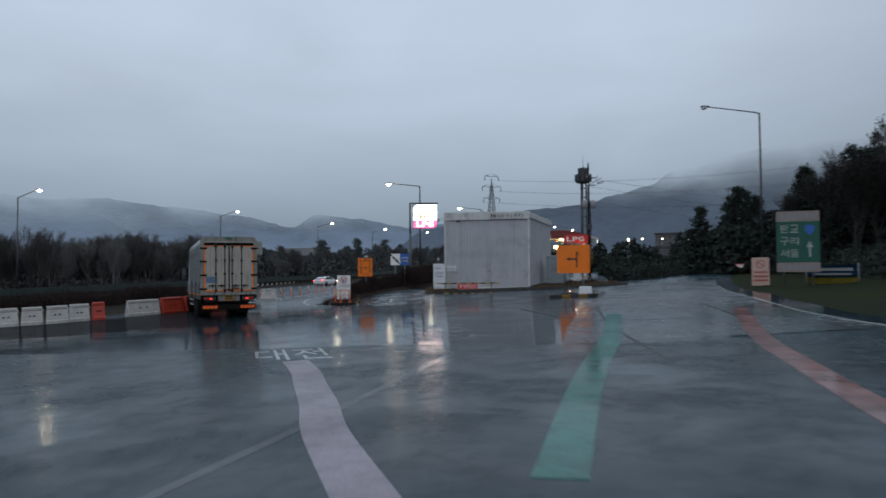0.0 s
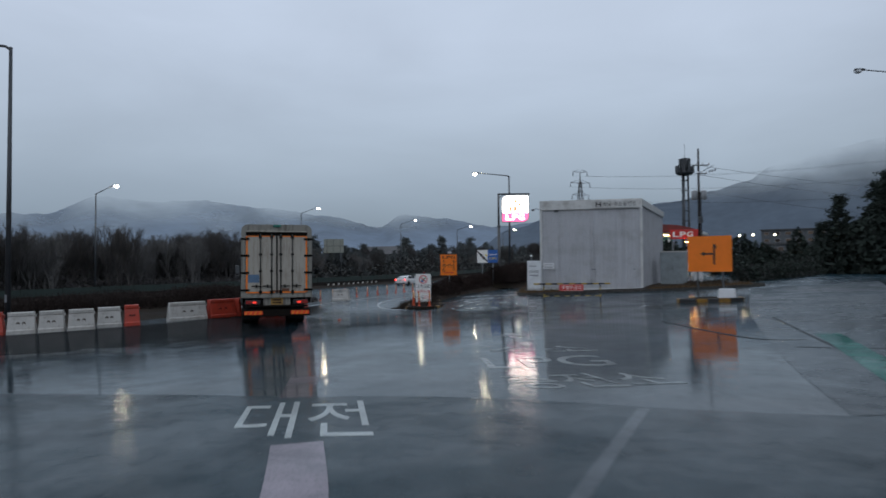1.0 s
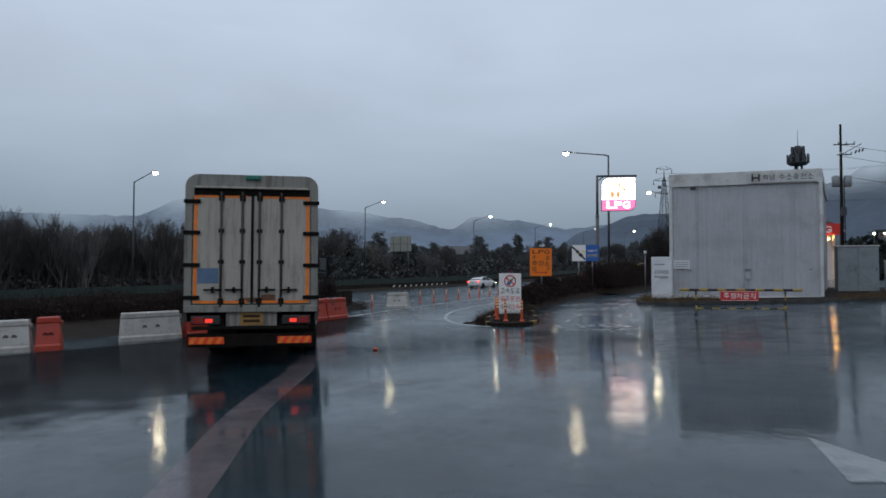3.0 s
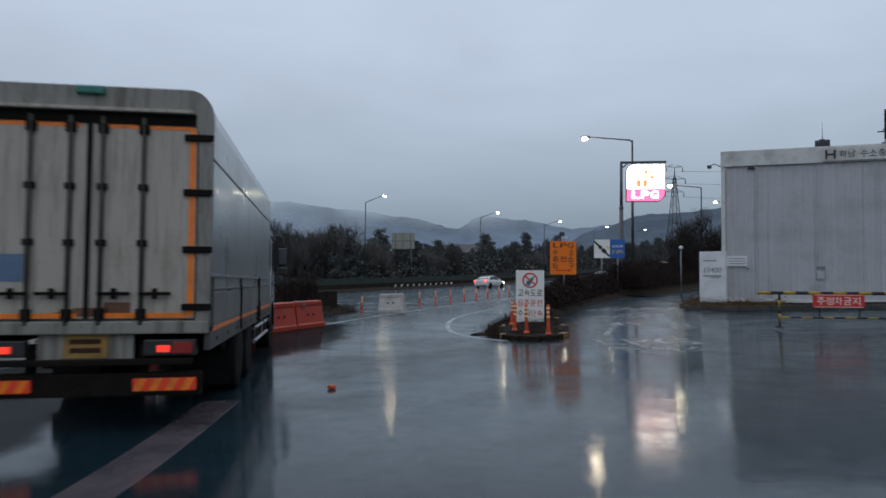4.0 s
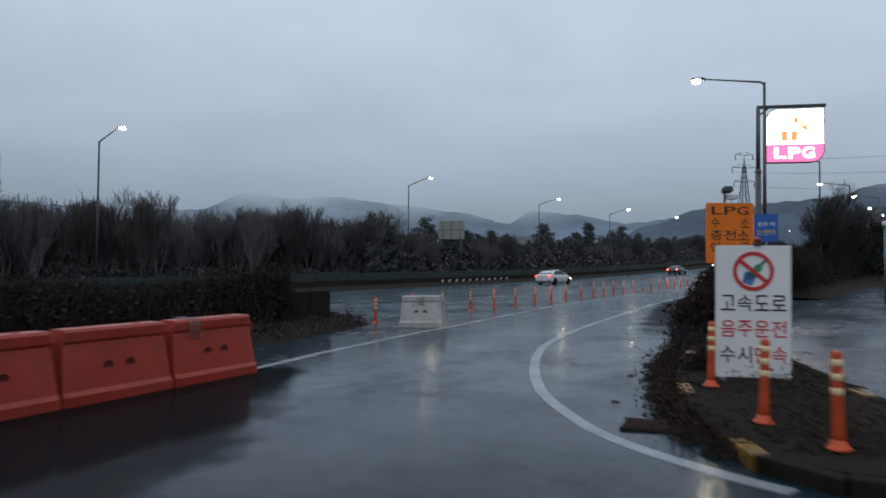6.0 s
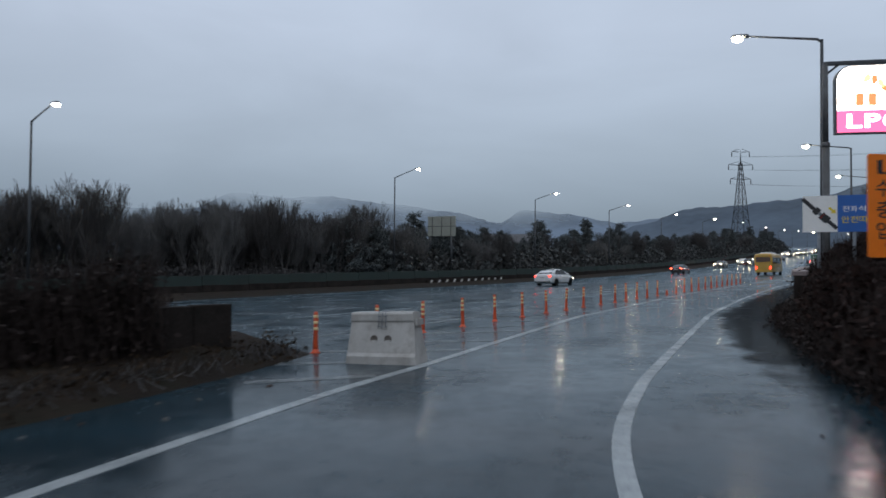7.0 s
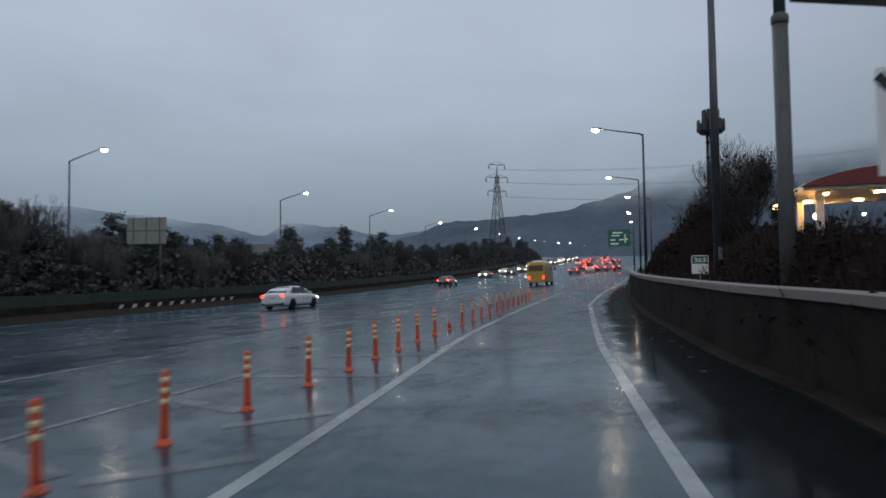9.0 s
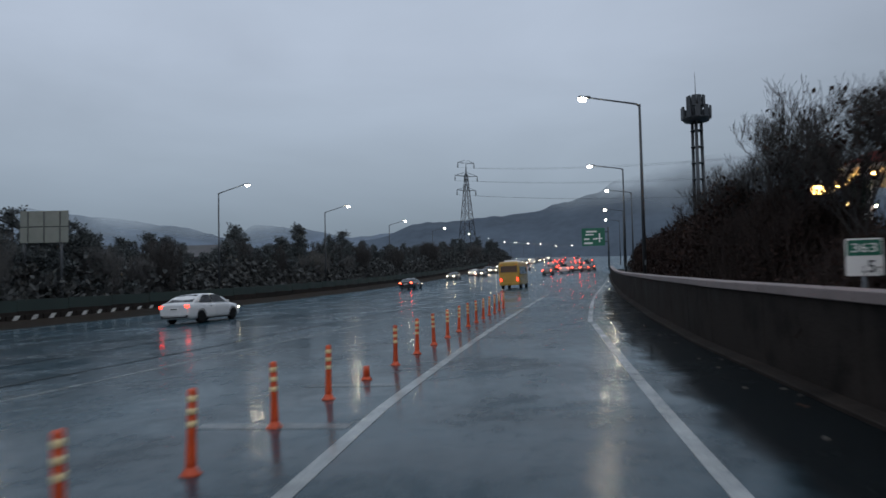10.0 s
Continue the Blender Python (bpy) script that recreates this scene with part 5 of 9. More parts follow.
lettering(km, ".5", 0.15, 0.16, 0.03, zk - 0.115, SIGN_BLACK, -0.0105, 0.006)


# ---- street lamps ----
def street_lamp(x, y, top, arm_to, lit=True, z=None, group="street lamps", label="tall galvanised street lamp with a lit head"):
    """A tapered pole, a long raised arm and a flat head."""
    z0 = gz(x, y) if z is None else z
    base = root("street_lamp", pose(x, y, z0), label, "street lamp", group)
    h = top - z0
    dx, dy, rise = arm_to
    part("pole", add_tube(bmesh.new(), (0, 0, 0.0), (0, 0, h), 0.115, 0.065, seg=12), STEEL_DARK, base)
    part("base_plate", add_box(bmesh.new(), (0.42, 0.42, 0.03), (0, 0, 0.016), 0.005), STEEL_DARK, base)
    part("door", add_box(bmesh.new(), (0.10, 0.02, 0.3), (0, -0.112, 0.9), 0.005), STEEL, base)
    part("arm", add_sweep(bmesh.new(), [(0, 0, h - 0.12), (dx * 0.06, dy * 0.06, h + 0.02), (dx * 0.5, dy * 0.5, h + rise * 0.5), (dx, dy, h + rise)], [0.06, 0.055, 0.045, 0.038], 10), STEEL_DARK, base)
    ang = math.atan2(dy, dx)
    tm = Matrix.Translation((dx + 0.30 * math.cos(ang), dy + 0.30 * math.sin(ang), h + rise + 0.02)) @ Matrix.Rotation(ang, 4, "Z")
    part("lamp_head", moved(add_box(bmesh.new(), (0.78, 0.32, 0.13), (0, 0, 0), 0.04, None, (0.8, 0.7)), tm), STEEL_DARK, base)
    part("lens", moved(add_lathe(bmesh.new(), [(0.07, -0.27), (0.20, -0.22), (0.25, -0.11), (0.21, -0.064)], (0.1, 0, 0), 14), tm), LAMP_ON if lit else BOARD_WHITE, base, "glowing lens" if lit else "unlit lens")
    return base


nx, ny = math.cos(radians(19)), -math.sin(radians(19))
for x, y, top, s in ((-45.6, 71.5, 10.7, 2.9), (-34.6, 109.2, 11.4, 3.0), (-23.0, 136.0, 11.2, 3.0), (-13.7, 156.5, 11.1, 3.0), (-4.7, 198.5, 12.6, 3.0), (7.5, 250.3, 14.9, 3.0), (27.7, 358.7, 20.4, 3.0), (50.6, 452.9, 23.5, 3.0), (64.5, 480.0, 23.5, 3.0), (74.6, 495.5, 23.5, 3.0), (86.2, 512.5, 23.5, 3.0), (96.6, 522.8, 23.5, 3.0), (112.1, 542.5, 23.5, 3.0), (127.0, 555.0, 23.5, 3.0)):
    street_lamp(x, y, top, (s * nx, s * ny, 0.75), z=gz(x, y) - (0.45 if y > 400 or x < -15 else 0.0))
for x, y, top in ((0.17, 69.33, 11.33), (8.78, 99.8, 11.35), (17.6, 127.5, 12.1), (26.8, 150.3, 12.6), (37.4, 183.5, 13.4), (49.2, 219.3, 14.5)):
    street_lamp(x, y, top, (-3.0, -0.3, 0.3), z=gz(x, y) + 0.9 if y > 60 else None)
street_lamp(29.3, 50.6, 15.0, (-4.6, -0.8, 0.35), False, z=gz(29.3, 50.6) + 0.4, label="tall grey street lamp with an unlit head")
street_lamp(-19.1, 25.9, 11.2, (-3.0, -1.0, 0.3), False, z=gz(-19.1, 25.9) + 0.4, label="tall grey street lamp with an unlit head")


# bits of litter washed to the edges of the road
rl = random.Random(91)
LITTER = mat("pale_wet_litter", (0.075, 0.066, 0.054), 0.7, var=0.3, scale=8, fine=40, bump=0.3)
for i in range(46):
    if i < 26:
        u = rl.random()
        x, y = -3.35 + 4.6 * u + rl.gauss(0, 0.22), 59.5 + 22 * u
    elif i < 38:
        x, y = rl.uniform(-5.6, -4.9), rl.uniform(36.0, 43.0)
    else:
        x, y = rl.uniform(-12.6, -11.4), rl.uniform(38.5, 45.0)
    bm = add_box(bmesh.new(), (rl.uniform(0.04, 0.11), rl.uniform(0.02, 0.06), rl.uniform(0.008, 0.025)), (0, 0, 0.008), 0.004, Matrix.Rotation(rl.uniform(0, 3.1), 4, "Z"), (0.7, 0.6))
    solid("litter", bm, LITTER if i % 3 else RUST, "small scrap of wet litter lying on the asphalt", "litter", "", "scraps of litter", m=pose(x, y, gz(x, y) + 0.002))


# ---- the white shed and what stands round it ----
A2, B2 = Vector((2.78, 46.43)), Vector((9.15, 45.67))
shed_yaw = math.degrees(math.atan2(B2.y - A2.y, B2.x - A2.x))
zs0 = gz(6, 46) + 0.12
shed = root("station_shed", pose(A2.x, A2.y, zs0, 0, 0, shed_yaw), "white profiled-sheet shed with a pale fascia and lettering", "shed")
SKEW = Matrix(((1, math.tan(radians(10.5)), 0, 0), (0, 1, 0, 0), (0, 0, 1, 0), (0, 0, 0, 1)))
SW, SD, SH = (B2 - A2).length, 11.5, 6.48 - zs0


def ribbed(length, height, pitch=0.2, depth=0.022):
    """Profiled sheet in x and z, ribs towards -y."""
    bm = bmesh.new()
    xs, n = [], int(length / pitch)
    for i in range(n):
        a = length * i / n
        p = length / n
        xs += [(a, 0), (a + p * 0.35, 0), (a + p * 0.45, -depth), (a + p * 0.9, -depth)]
    xs.append((length, 0))
    lo = [bm.verts.new((x, y, 0)) for x, y in xs]
    hi = [bm.verts.new((x, y, height)) for x, y in xs]
    for i in range(len(xs) - 1):
        bm.faces.new((lo[i], lo[i + 1], hi[i + 1], hi[i]))
    return bm


part("core", moved(add_box(bmesh.new(), (SW - 0.12, SD - 0.12, SH - 0.1), (SW / 2, SD / 2, (SH - 0.1) / 2)), SKEW), SHEET, shed)
for i in range(4):
    w = SW / 4
    part("front_sheet", moved(ribbed(w - 0.01, SH - 0.62), Matrix.Translation((w * i + 0.005, 0.035, 0.0))), SHEET, shed)
for i in range(6):
    w = SD / 6
    part("side_sheet", moved(ribbed(w - 0.01, SH - 0.3), SKEW @ Matrix.Translation((SW - 0.035, w * i, 0)) @ Matrix.Rotation(radians(90), 4, "Z")), SHEET, shed)
    part("side_sheet", moved(ribbed(w - 0.01, SH - 0.3), SKEW @ Matrix.Translation((0.035, w * (i + 1), 0)) @ Matrix.Rotation(radians(-90), 4, "Z")), SHEET, shed)
part("fascia", add_box(bmesh.new(), (SW + 0.16, 0.14, 0.62), (SW / 2, 0.0, SH - 0.31), 0.02), FASCIA, shed, "pale stained fascia board")
part("side_fascia", moved(add_box(bmesh.new(), (0.12, SD, 0.45), (SW + 0.02, SD / 2 + 0.08, SH - 0.24), 0.02), SKEW), FASCIA, shed)
part("side_fascia", moved(add_box(bmesh.new(), (0.12, SD, 0.45), (-0.02, SD / 2 + 0.08, SH - 0.24), 0.02), SKEW), FASCIA, shed)
part("roof", moved(add_box(bmesh.new(), (SW - 0.1, SD, 0.08), (SW / 2, SD / 2 + 0.1, SH - 0.06), 0.01), SKEW), FASCIA, shed)
for x in (0.0, SW):
    part("corner_trim", add_box(bmesh.new(), (0.14, 0.12, SH - 0.62), (x, -0.02, (SH - 0.62) / 2), 0.01), FASCIA, shed)
part("base_trim", add_box(bmesh.new(), (SW, 0.06, 0.14), (SW / 2, -0.03, 0.07), 0.01), FASCIA, shed)
for x in (1.18, 3.35, 5.25):
    part("cover_strip", add_box(bmesh.new(), (0.05, 0.02, SH - 0.64), (x, -0.015, (SH - 0.64) / 2)), SHEET, shed)
part("letter_board", add_box(bmesh.new(), (2.75, 0.05, 0.48), (SW - 1.55, -0.10, SH - 0.33), 0.01), FASCIA, shed)
part("mark_bar", add_box(bmesh.new(), (0.07, 0.03, 0.34), (SW - 2.82, -0.14, SH - 0.33)), SIGN_BLACK, shed)
part("mark_bar", add_box(bmesh.new(), (0.07, 0.03, 0.34), (SW - 2.54, -0.14, SH - 0.33)), SIGN_BLACK, shed)
part("mark_bar", add_box(bmesh.new(), (0.24, 0.03, 0.06), (SW - 2.68, -0.14, SH - 0.33)), SIGN_BLACK, shed)
lettering(shed, "하남", 0.27, 0.54, SW - 2.12, SH - 0.33, SIGN_BLACK, -0.128, 0.004, "dark raised letter")
lettering(shed, "수소충전소", 0.27, 1.42, SW - 1.0, SH - 0.33, SIGN_BLACK, -0.128, 0.004, "dark raised letter")
part("notice", add_box(bmesh.new(), (0.72, 0.012, 0.40), (0.48, -0.045, 1.58)), BOARD_WHITE, shed, "white notice plate")
for z in (1.68, 1.58, 1.48):
    part("print_bar", add_box(bmesh.new(), (0.6, 0.004, 0.03), (0.48, -0.054, z)), DIM_BAR, shed)
for x, z, w, h in ((3.38, 1.35, 0.28, 0.07), (3.38, 1.05, 0.22, 0.28), (0.86, 1.28, 0.1, 0.05), (5.95, 1.35, 0.12, 0.06)):
    part("handle", add_box(bmesh.new(), (w, 0.05, h), (x, -0.05, z), 0.008), STEEL if h < 0.2 else SHEET, shed)
part("vent", add_box(bmesh.new(), (0.25, 0.05, 0.10), (1.02, -0.03, SH - 0.70), 0.01), BLACK_PLASTIC, shed)
# bracket lamp on the shed's corner
bl = root("wall_bracket_light", pose(A2.x - 0.12, A2.y, zs0 + SH - 0.9, 0, 0, shed_yaw), "small bracket floodlight on the shed's corner", "floodlight")
part("bracket", add_sweep(bmesh.new(), [(0.05, 0, 0.3), (-0.2, -0.05, 0.42), (-0.32, -0.08, 0.35)], 0.018, 8), STEEL_DARK, bl)
part("head", add_box(bmesh.new(), (0.16, 0.2, 0.12), (-0.38, -0.1, 0.30), 0.02), STEEL_DARK, bl)
vent = root("roof_vent", pose(A2.x + 3.2, A2.y + 5.0, zs0 + SH - 0.02, 0, 0, shed_yaw), "dark round roof vents on the shed", "roof vent")
for x in (0, 0.55):
    part("vent_pipe", add_lathe(bmesh.new(), [(0.14, 0), (0.14, 0.35), (0.22, 0.38), (0.22, 0.46), (0.05, 0.55)], (x, 0, 0), 14), STEEL_DARK, vent)

# price board
pb = root("price_board", pose(2.32, 45.95, gz(2.3, 45.95) + 0.12, 0, 0, -30), "white upright price board with grey digits by the shed", "price board")
HB = 2.52 - (gz(2.3, 45.95) + 0.12)
part("board", add_box(bmesh.new(), (1.02, 0.16, HB), (0, 0, HB / 2), 0.015), BOARD_WHITE, pb)
part("plinth", add_box(bmesh.new(), (1.12, 0.26, 0.10), (0, 0, 0.05), 0.01), KERB_STONE, pb)
lettering(pb, "10400", 0.20, 0.72, 0, HB - 0.72, DIM_BAR, -0.081, 0.01)
bars(pb, [(0, HB - 0.95, 0.70, 0.06), (0.1, HB - 1.02, 0.4, 0.03), (-0.1, HB - 0.36, 0.5, 0.05)], DIM_BAR, -0.082)


def cabinet(x, y, yaw, w, d, h, label, material, doors=2):
    c = root("equipment_cabinet", pose(x, y, gz(x, y) + 0.1, 0, 0, yaw), label, "cabinet", "cabinets behind the shed")
    part("body", add_box(bmesh.new(), (w, d, h), (0, 0, h / 2), 0.02), material, c)
    part("cap", add_box(bmesh.new(), (w + 0.08, d + 0.08, 0.06), (0, 0, h + 0.03), 0.01), FASCIA, c)
    for i in range(doors):
        dw = w / doors
        leaf = part("door", add_box(bmesh.new(), (dw - 0.04, 0.03, h - 0.16), (-w / 2 + dw * (i + 0.5), -d / 2 - 0.012, h / 2), 0.006), material, c)
        part("handle", add_box(bmesh.new(), (0.03, 0.03, 0.16), (-w / 2 + dw * (i + 0.5) + dw * 0.36, -d / 2 - 0.04, h / 2), 0.004), STEEL_DARK, leaf)
    return c


GREY_BLUE = mat("grey_blue_panel", (0.26, 0.30, 0.315), 0.5, var=0.12, scale=1.0, fine=12, bump=0.05, dirt=(0.12, 0.12, 0.11), dirt_amount=0.5)
cabinet(12.15, 50.6, -10, 1.8, 1.2, 2.3, "grey-blue equipment cabinet behind the white shed", GREY_BLUE, 2)
cabinet(13.75, 50.4, -10, 0.6, 0.9, 1.5, "pale narrow equipment cabinet behind the shed", BOARD_WHITE, 1)
cabinet(10.9, 53.0, -10, 0.6, 0.6, 2.1, "dark narrow gas cabinet by the shed", STEEL_DARK, 1)

# gas filling station beyond: canopy, lettered red sign, warm lights
ls = root("station_letter_sign", pose(21.3, 88.0, gz(21.3, 88), 0, 0, -14), "red box sign with white letters on a steel frame", "station sign")
zl = 6.15 - gz(21.3, 88)
part("box", add_box(bmesh.new(), (3.6, 0.3, 1.15), (0, 0, zl), 0.03), SIGN_RED, ls)
lettering(ls, "LPG", 0.66, 2.4, -0.3, zl, SIGN_WHITE, -0.152, 0.03, "white letter")
for x in (-1.5, 1.5):
    part("post", add_box(bmesh.new(), (0.18, 0.18, zl - 0.8), (x, 0.05, (zl - 0.8) / 2), 0.01), STEEL, ls)
for x in (0.1, 0.6):
    part("floodlight", add_lathe(bmesh.new(), [(0.03, -0.05), (0.09, 0), (0.09, 0.07), (0.03, 0.10)], (x, -0.3, zl - 1.0), 12), CANOPY_LIGHT, ls, "warm floodlight")
ROOF_RED = mat("weathered_red_roof", (0.20, 0.028, 0.022), 0.5, var=0.2, scale=1.0, fine=15, bump=0.1, dirt=(0.08, 0.03, 0.025), dirt_amount=0.5)
# second canopy nearer the slip road, roofed in red and white
c2 = root("service_canopy", pose(20.6, 94.0, gz(20.6, 94.0) - 0.02, 0, 0, -20), "low service canopy with a red curved roof edge and warm lights", "canopy")
for x in (-3.2, 3.2):
    for y in (-3, 3):
        part("column", add_box(bmesh.new(), (0.4, 0.4, 5.4), (x, y, 2.7), 0.03), BOARD_WHITE, c2)
part("roof_slab", add_box(bmesh.new(), (8.6, 9, 0.4), (0, 0, 5.5), 0.05), FASCIA, c2)
arc = [(-4.4, 5.5)] + [(-4.4 + 8.8 * k / 12, 5.55 + 0.95 * math.sin(math.pi * k / 12) ** 0.8) for k in range(13)] + [(4.4, 5.5)]
for y in (-4.6, 4.6):
    part("red_roof_edge", add_plate(bmesh.new(), arc, y - 0.12, y + 0.12), ROOF_RED, c2, "red curved roof edge")
for i in range(3):
    for j in range(2):
        part("canopy_lamp", add_box(bmesh.new(), (0.5, 0.3, 0.10), (-2.9 + 2.9 * i, -2.6 + 4.6 * j, 5.25), 0.01), CANOPY_LIGHT, c2, "glowing canopy lamp")
for x in (-1.8, 1.8):
    ds = root("fuel_dispenser", c2.matrix_world @ pose(x, 0, 0.0), "white and orange fuel dispenser under the canopy", "fuel dispenser", "fuel dispensers")
    part("body", add_box(bmesh.new(), (0.9, 0.55, 1.7), (0, 0, 0.85), 0.04), BOARD_WHITE, ds)
    part("top_panel", add_box(bmesh.new(), (1.0, 0.6, 0.4), (0, 0, 1.9), 0.03), SIGN_ORANGE, ds)
    part("hose", add_sweep(bmesh.new(), [(0.46, 0, 1.3), (0.62, 0, 0.9), (0.6, 0, 0.5), (0.47, 0, 0.8)], 0.025, 8), BLACK_RUBBER, ds)
for x, y in ((8.5, 77.0), (17.0, 88.5)):
    pst = root("lit_price_column", pose(x, y, gz(x, y) - 0.02, 0, 0, -24), "white lit price column at the canopy", "lit column", "lit columns")
    part("column", add_box(bmesh.new(), (0.7, 0.3, 1.9), (0, 0, 0.95), 0.03), BOARD_WHITE, pst)
    part("lit_face", add_box(bmesh.new(), (0.45, 0.02, 0.55), (0, -0.162, 1.45)), SIGN_LIT, pst, "glowing face")

for x, y in ((14.14, 92.3), (20.2, 98.5)):
    fl = root("station_yard_light", pose(x, y, gz(x, y) - 0.02, 0, 0, -20), "warm floodlight on a post in the station yard", "yard light", "station yard lights")
    h = 5.5 - gz(x, y)
    part("post", add_tube(bmesh.new(), (0, 0, 0), (0, 0, h), 0.08, 0.06, seg=10), STEEL_DARK, fl)
    part("head", add_box(bmesh.new(), (0.5, 0.3, 0.12), (0, -0.1, h + 0.16), 0.03), STEEL_DARK, fl)
    part("lens", add_lathe(bmesh.new(), [(0.1, h - 0.3), (0.28, h - 0.22), (0.34, h - 0.06), (0.28, h + 0.1)], (0, -0.1, 0), 14), CANOPY_LIGHT, fl, "glowing warm lens")


# ---- vehicles ----
def streaked(name, color, dirt, amount, scale, rough, coat=0.0):
    """Painted sheet with rain-washed streaks of dirt that run down it."""
    m = mat(name, color, rough, var=0.07, scale=1.1, fine=16, bump=0.04, coat=coat, coat_rough=0.12)
    n, l = m.node_tree.nodes, m.node_tree.links
    b = n["Principled BSDF"]
    src = b.inputs["Base Color"].links[0].from_socket
    co = n.new("ShaderNodeTexCoord")
    last = src
    for squeeze, sc, lo, hi, k in (((1, 1, 0.09), scale * 3.4, 0.50, 0.72, amount), ((1, 1, 0.45), scale, 0.55, 0.78, amount * 0.8), ((1, 1, 0.3), scale * 11, 0.60, 0.74, amount * 0.7)):
        v = n.new("ShaderNodeVectorMath")
        v.operation = "MULTIPLY"
        v.inputs[1].default_value = squeeze
        l.new(co.outputs["Object"], v.inputs[0])
        t = n.new("ShaderNodeTexNoise")
        t.inputs["Scale"].default_value, t.inputs["Detail"].default_value, t.inputs["Roughness"].default_value = sc, 8, 0.66
        l.new(v.outputs[0], t.inputs["Vector"])
        r = n.new("ShaderNodeMapRange")
        r.inputs["From Min"].default_value, r.inputs["From Max"].default_value, r.inputs["To Max"].default_value = lo, hi, k
        l.new(t.outputs[0], r.inputs["Value"])
        mx = n.new("ShaderNodeMix")
        mx.data_type = "RGBA"
        mx.inputs["B"].default_value = (*dirt, 1)
        l.new(r.outputs[0], mx.inputs["Factor"])
        l.new(last, mx.inputs["A"])
        last = mx.outputs["Result"]
    l.new(last, b.inputs["Base Color"])
    return m


def glass_material(name, tint):
    m = bpy.data.materials.new(name)
    m.use_nodes = True
    b = principled(m)
    b.inputs["Base Color"].default_value = (*tint, 1)
    b.inputs["Roughness"].default_value = 0.05
    b.inputs["Specular IOR Level"].default_value = 0.6
    b.inputs["Coat Weight"].default_value = 0.6
    return m


DARK_GLASS = glass_material("dark_window_glass", (0.012, 0.014, 0.016))
BOX_WHITE = streaked("white_truck_panel", (0.33, 0.355, 0.350), (0.15, 0.145, 0.13), 0.55, 1.6, 0.34, 0.45)
DROP_SIDE = streaked("dirty_drop_side", (0.155, 0.165, 0.160), (0.035, 0.028, 0.022), 0.9, 2.2, 0.5)
DOOR_WHITE = streaked("white_truck_door", (0.41, 0.375, 0.32), (0.13, 0.085, 0.055), 0.62, 3.2, 0.5)
CAB_WHITE = mat("white_cab_paint", (0.62, 0.63, 0.64), 0.25, var=0.05, scale=1, fine=10, bump=0.02, coat=0.6, dirt=(0.4, 0.39, 0.37), dirt_amount=0.3)
FRAME_DIRTY = mat("dirty_chassis", (0.012, 0.011, 0.010), 0.85, spec=0.05, var=0.3, scale=3, fine=25, bump=0.3, dirt=(0.030, 0.020, 0.014), dirt_amount=0.6)
TAPE_ORANGE = mat("orange_reflective_tape", (0.95, 0.22, 0.012), 0.35, var=0.1, scale=4, fine=30, bump=0.03, dirt=(0.3, 0.13, 0.05), dirt_amount=0.5)
TAPE_RED = mat("red_reflective_tape", (0.85, 0.06, 0.02), 0.35, var=0.1, scale=4, fine=30, bump=0.03)
STICKER_BLUE = mat("blue_sticker", (0.10, 0.17, 0.27), 0.5, var=0.15, scale=4, fine=30, bump=0.03)
RIM_STEEL = mat("dirty_steel_rim", (0.16, 0.155, 0.15), 0.5, metal=0.5, var=0.25, scale=6, fine=40, bump=0.1)
ALU = mat("worn_aluminium", (0.42, 0.43, 0.44), 0.35, metal=0.7, var=0.15, scale=3, fine=30, bump=0.05)
SILL_GRIME = streaked("grimy_metal_sill", (0.25, 0.24, 0.21), (0.045, 0.030, 0.020), 0.9, 2.6, 0.6)
RED_LENS = mat("red_lamp_lens", (0.30, 0.02, 0.015), 0.2, var=0.05, bump=0)
SMALL_TAIL = glow("small_tail_light", (1.0, 0.05, 0.03), 0.9)
GRIMY_ROD = mat("grimy_lock_rod", (0.05, 0.05, 0.045), 0.7, var=0.4, scale=8, fine=60, bump=0.3, dirt=(0.045, 0.022, 0.012), dirt_amount=0.8)
SILL_DARK = streaked("dark_grimy_sill", (0.075, 0.072, 0.066), (0.020, 0.015, 0.012), 0.9, 3.0, 0.6)
MUD_RED = mat("rusty_mud", (0.16, 0.07, 0.04), 0.8, var=0.4, scale=6, fine=40, bump=0.2)


def wheel(parent, x, y, r, w, rim=RIM_STEEL, side=1):
    t = part("wheel", moved(add_lathe(bmesh.new(), [(r * 0.6, -w / 2), (r * 0.93, -w / 2), (r, -w / 2 + 0.035), (r, w / 2 - 0.035), (r * 0.93, w / 2), (r * 0.6, w / 2)], seg=28, axis="X"), Matrix.Translation((x, y, r))), BLACK_RUBBER, parent)
    hub = [(r * 0.58, 0.0), (r * 0.58, w * 0.40), (r * 0.50, w * 0.40), (r * 0.44, w * 0.15), (r * 0.24, w * 0.12), (r * 0.2, w * 0.34), (r * 0.1, w * 0.36)]
    d = add_lathe(bmesh.new(), hub, seg=20, axis="X")
    part("rim", moved(d, Matrix.Translation((x, y, r)) @ Matrix.Rotation(0 if side > 0 else math.pi, 4, "Z")), rim, t)
    for k in range(8):
        a = 2 * math.pi * k / 8
        xx = x + side * w * 0.17
        nut = moved(add_lathe(bmesh.new(), [(r * 0.035, -0.012), (r * 0.035, 0.018), (r * 0.02, 0.022)], seg=6, axis="X"), Matrix.Translation((xx, y + r * 0.34 * math.cos(a), r + r * 0.34 * math.sin(a))))
        part("wheel_nut", nut, STEEL_DARK, t)
    return t


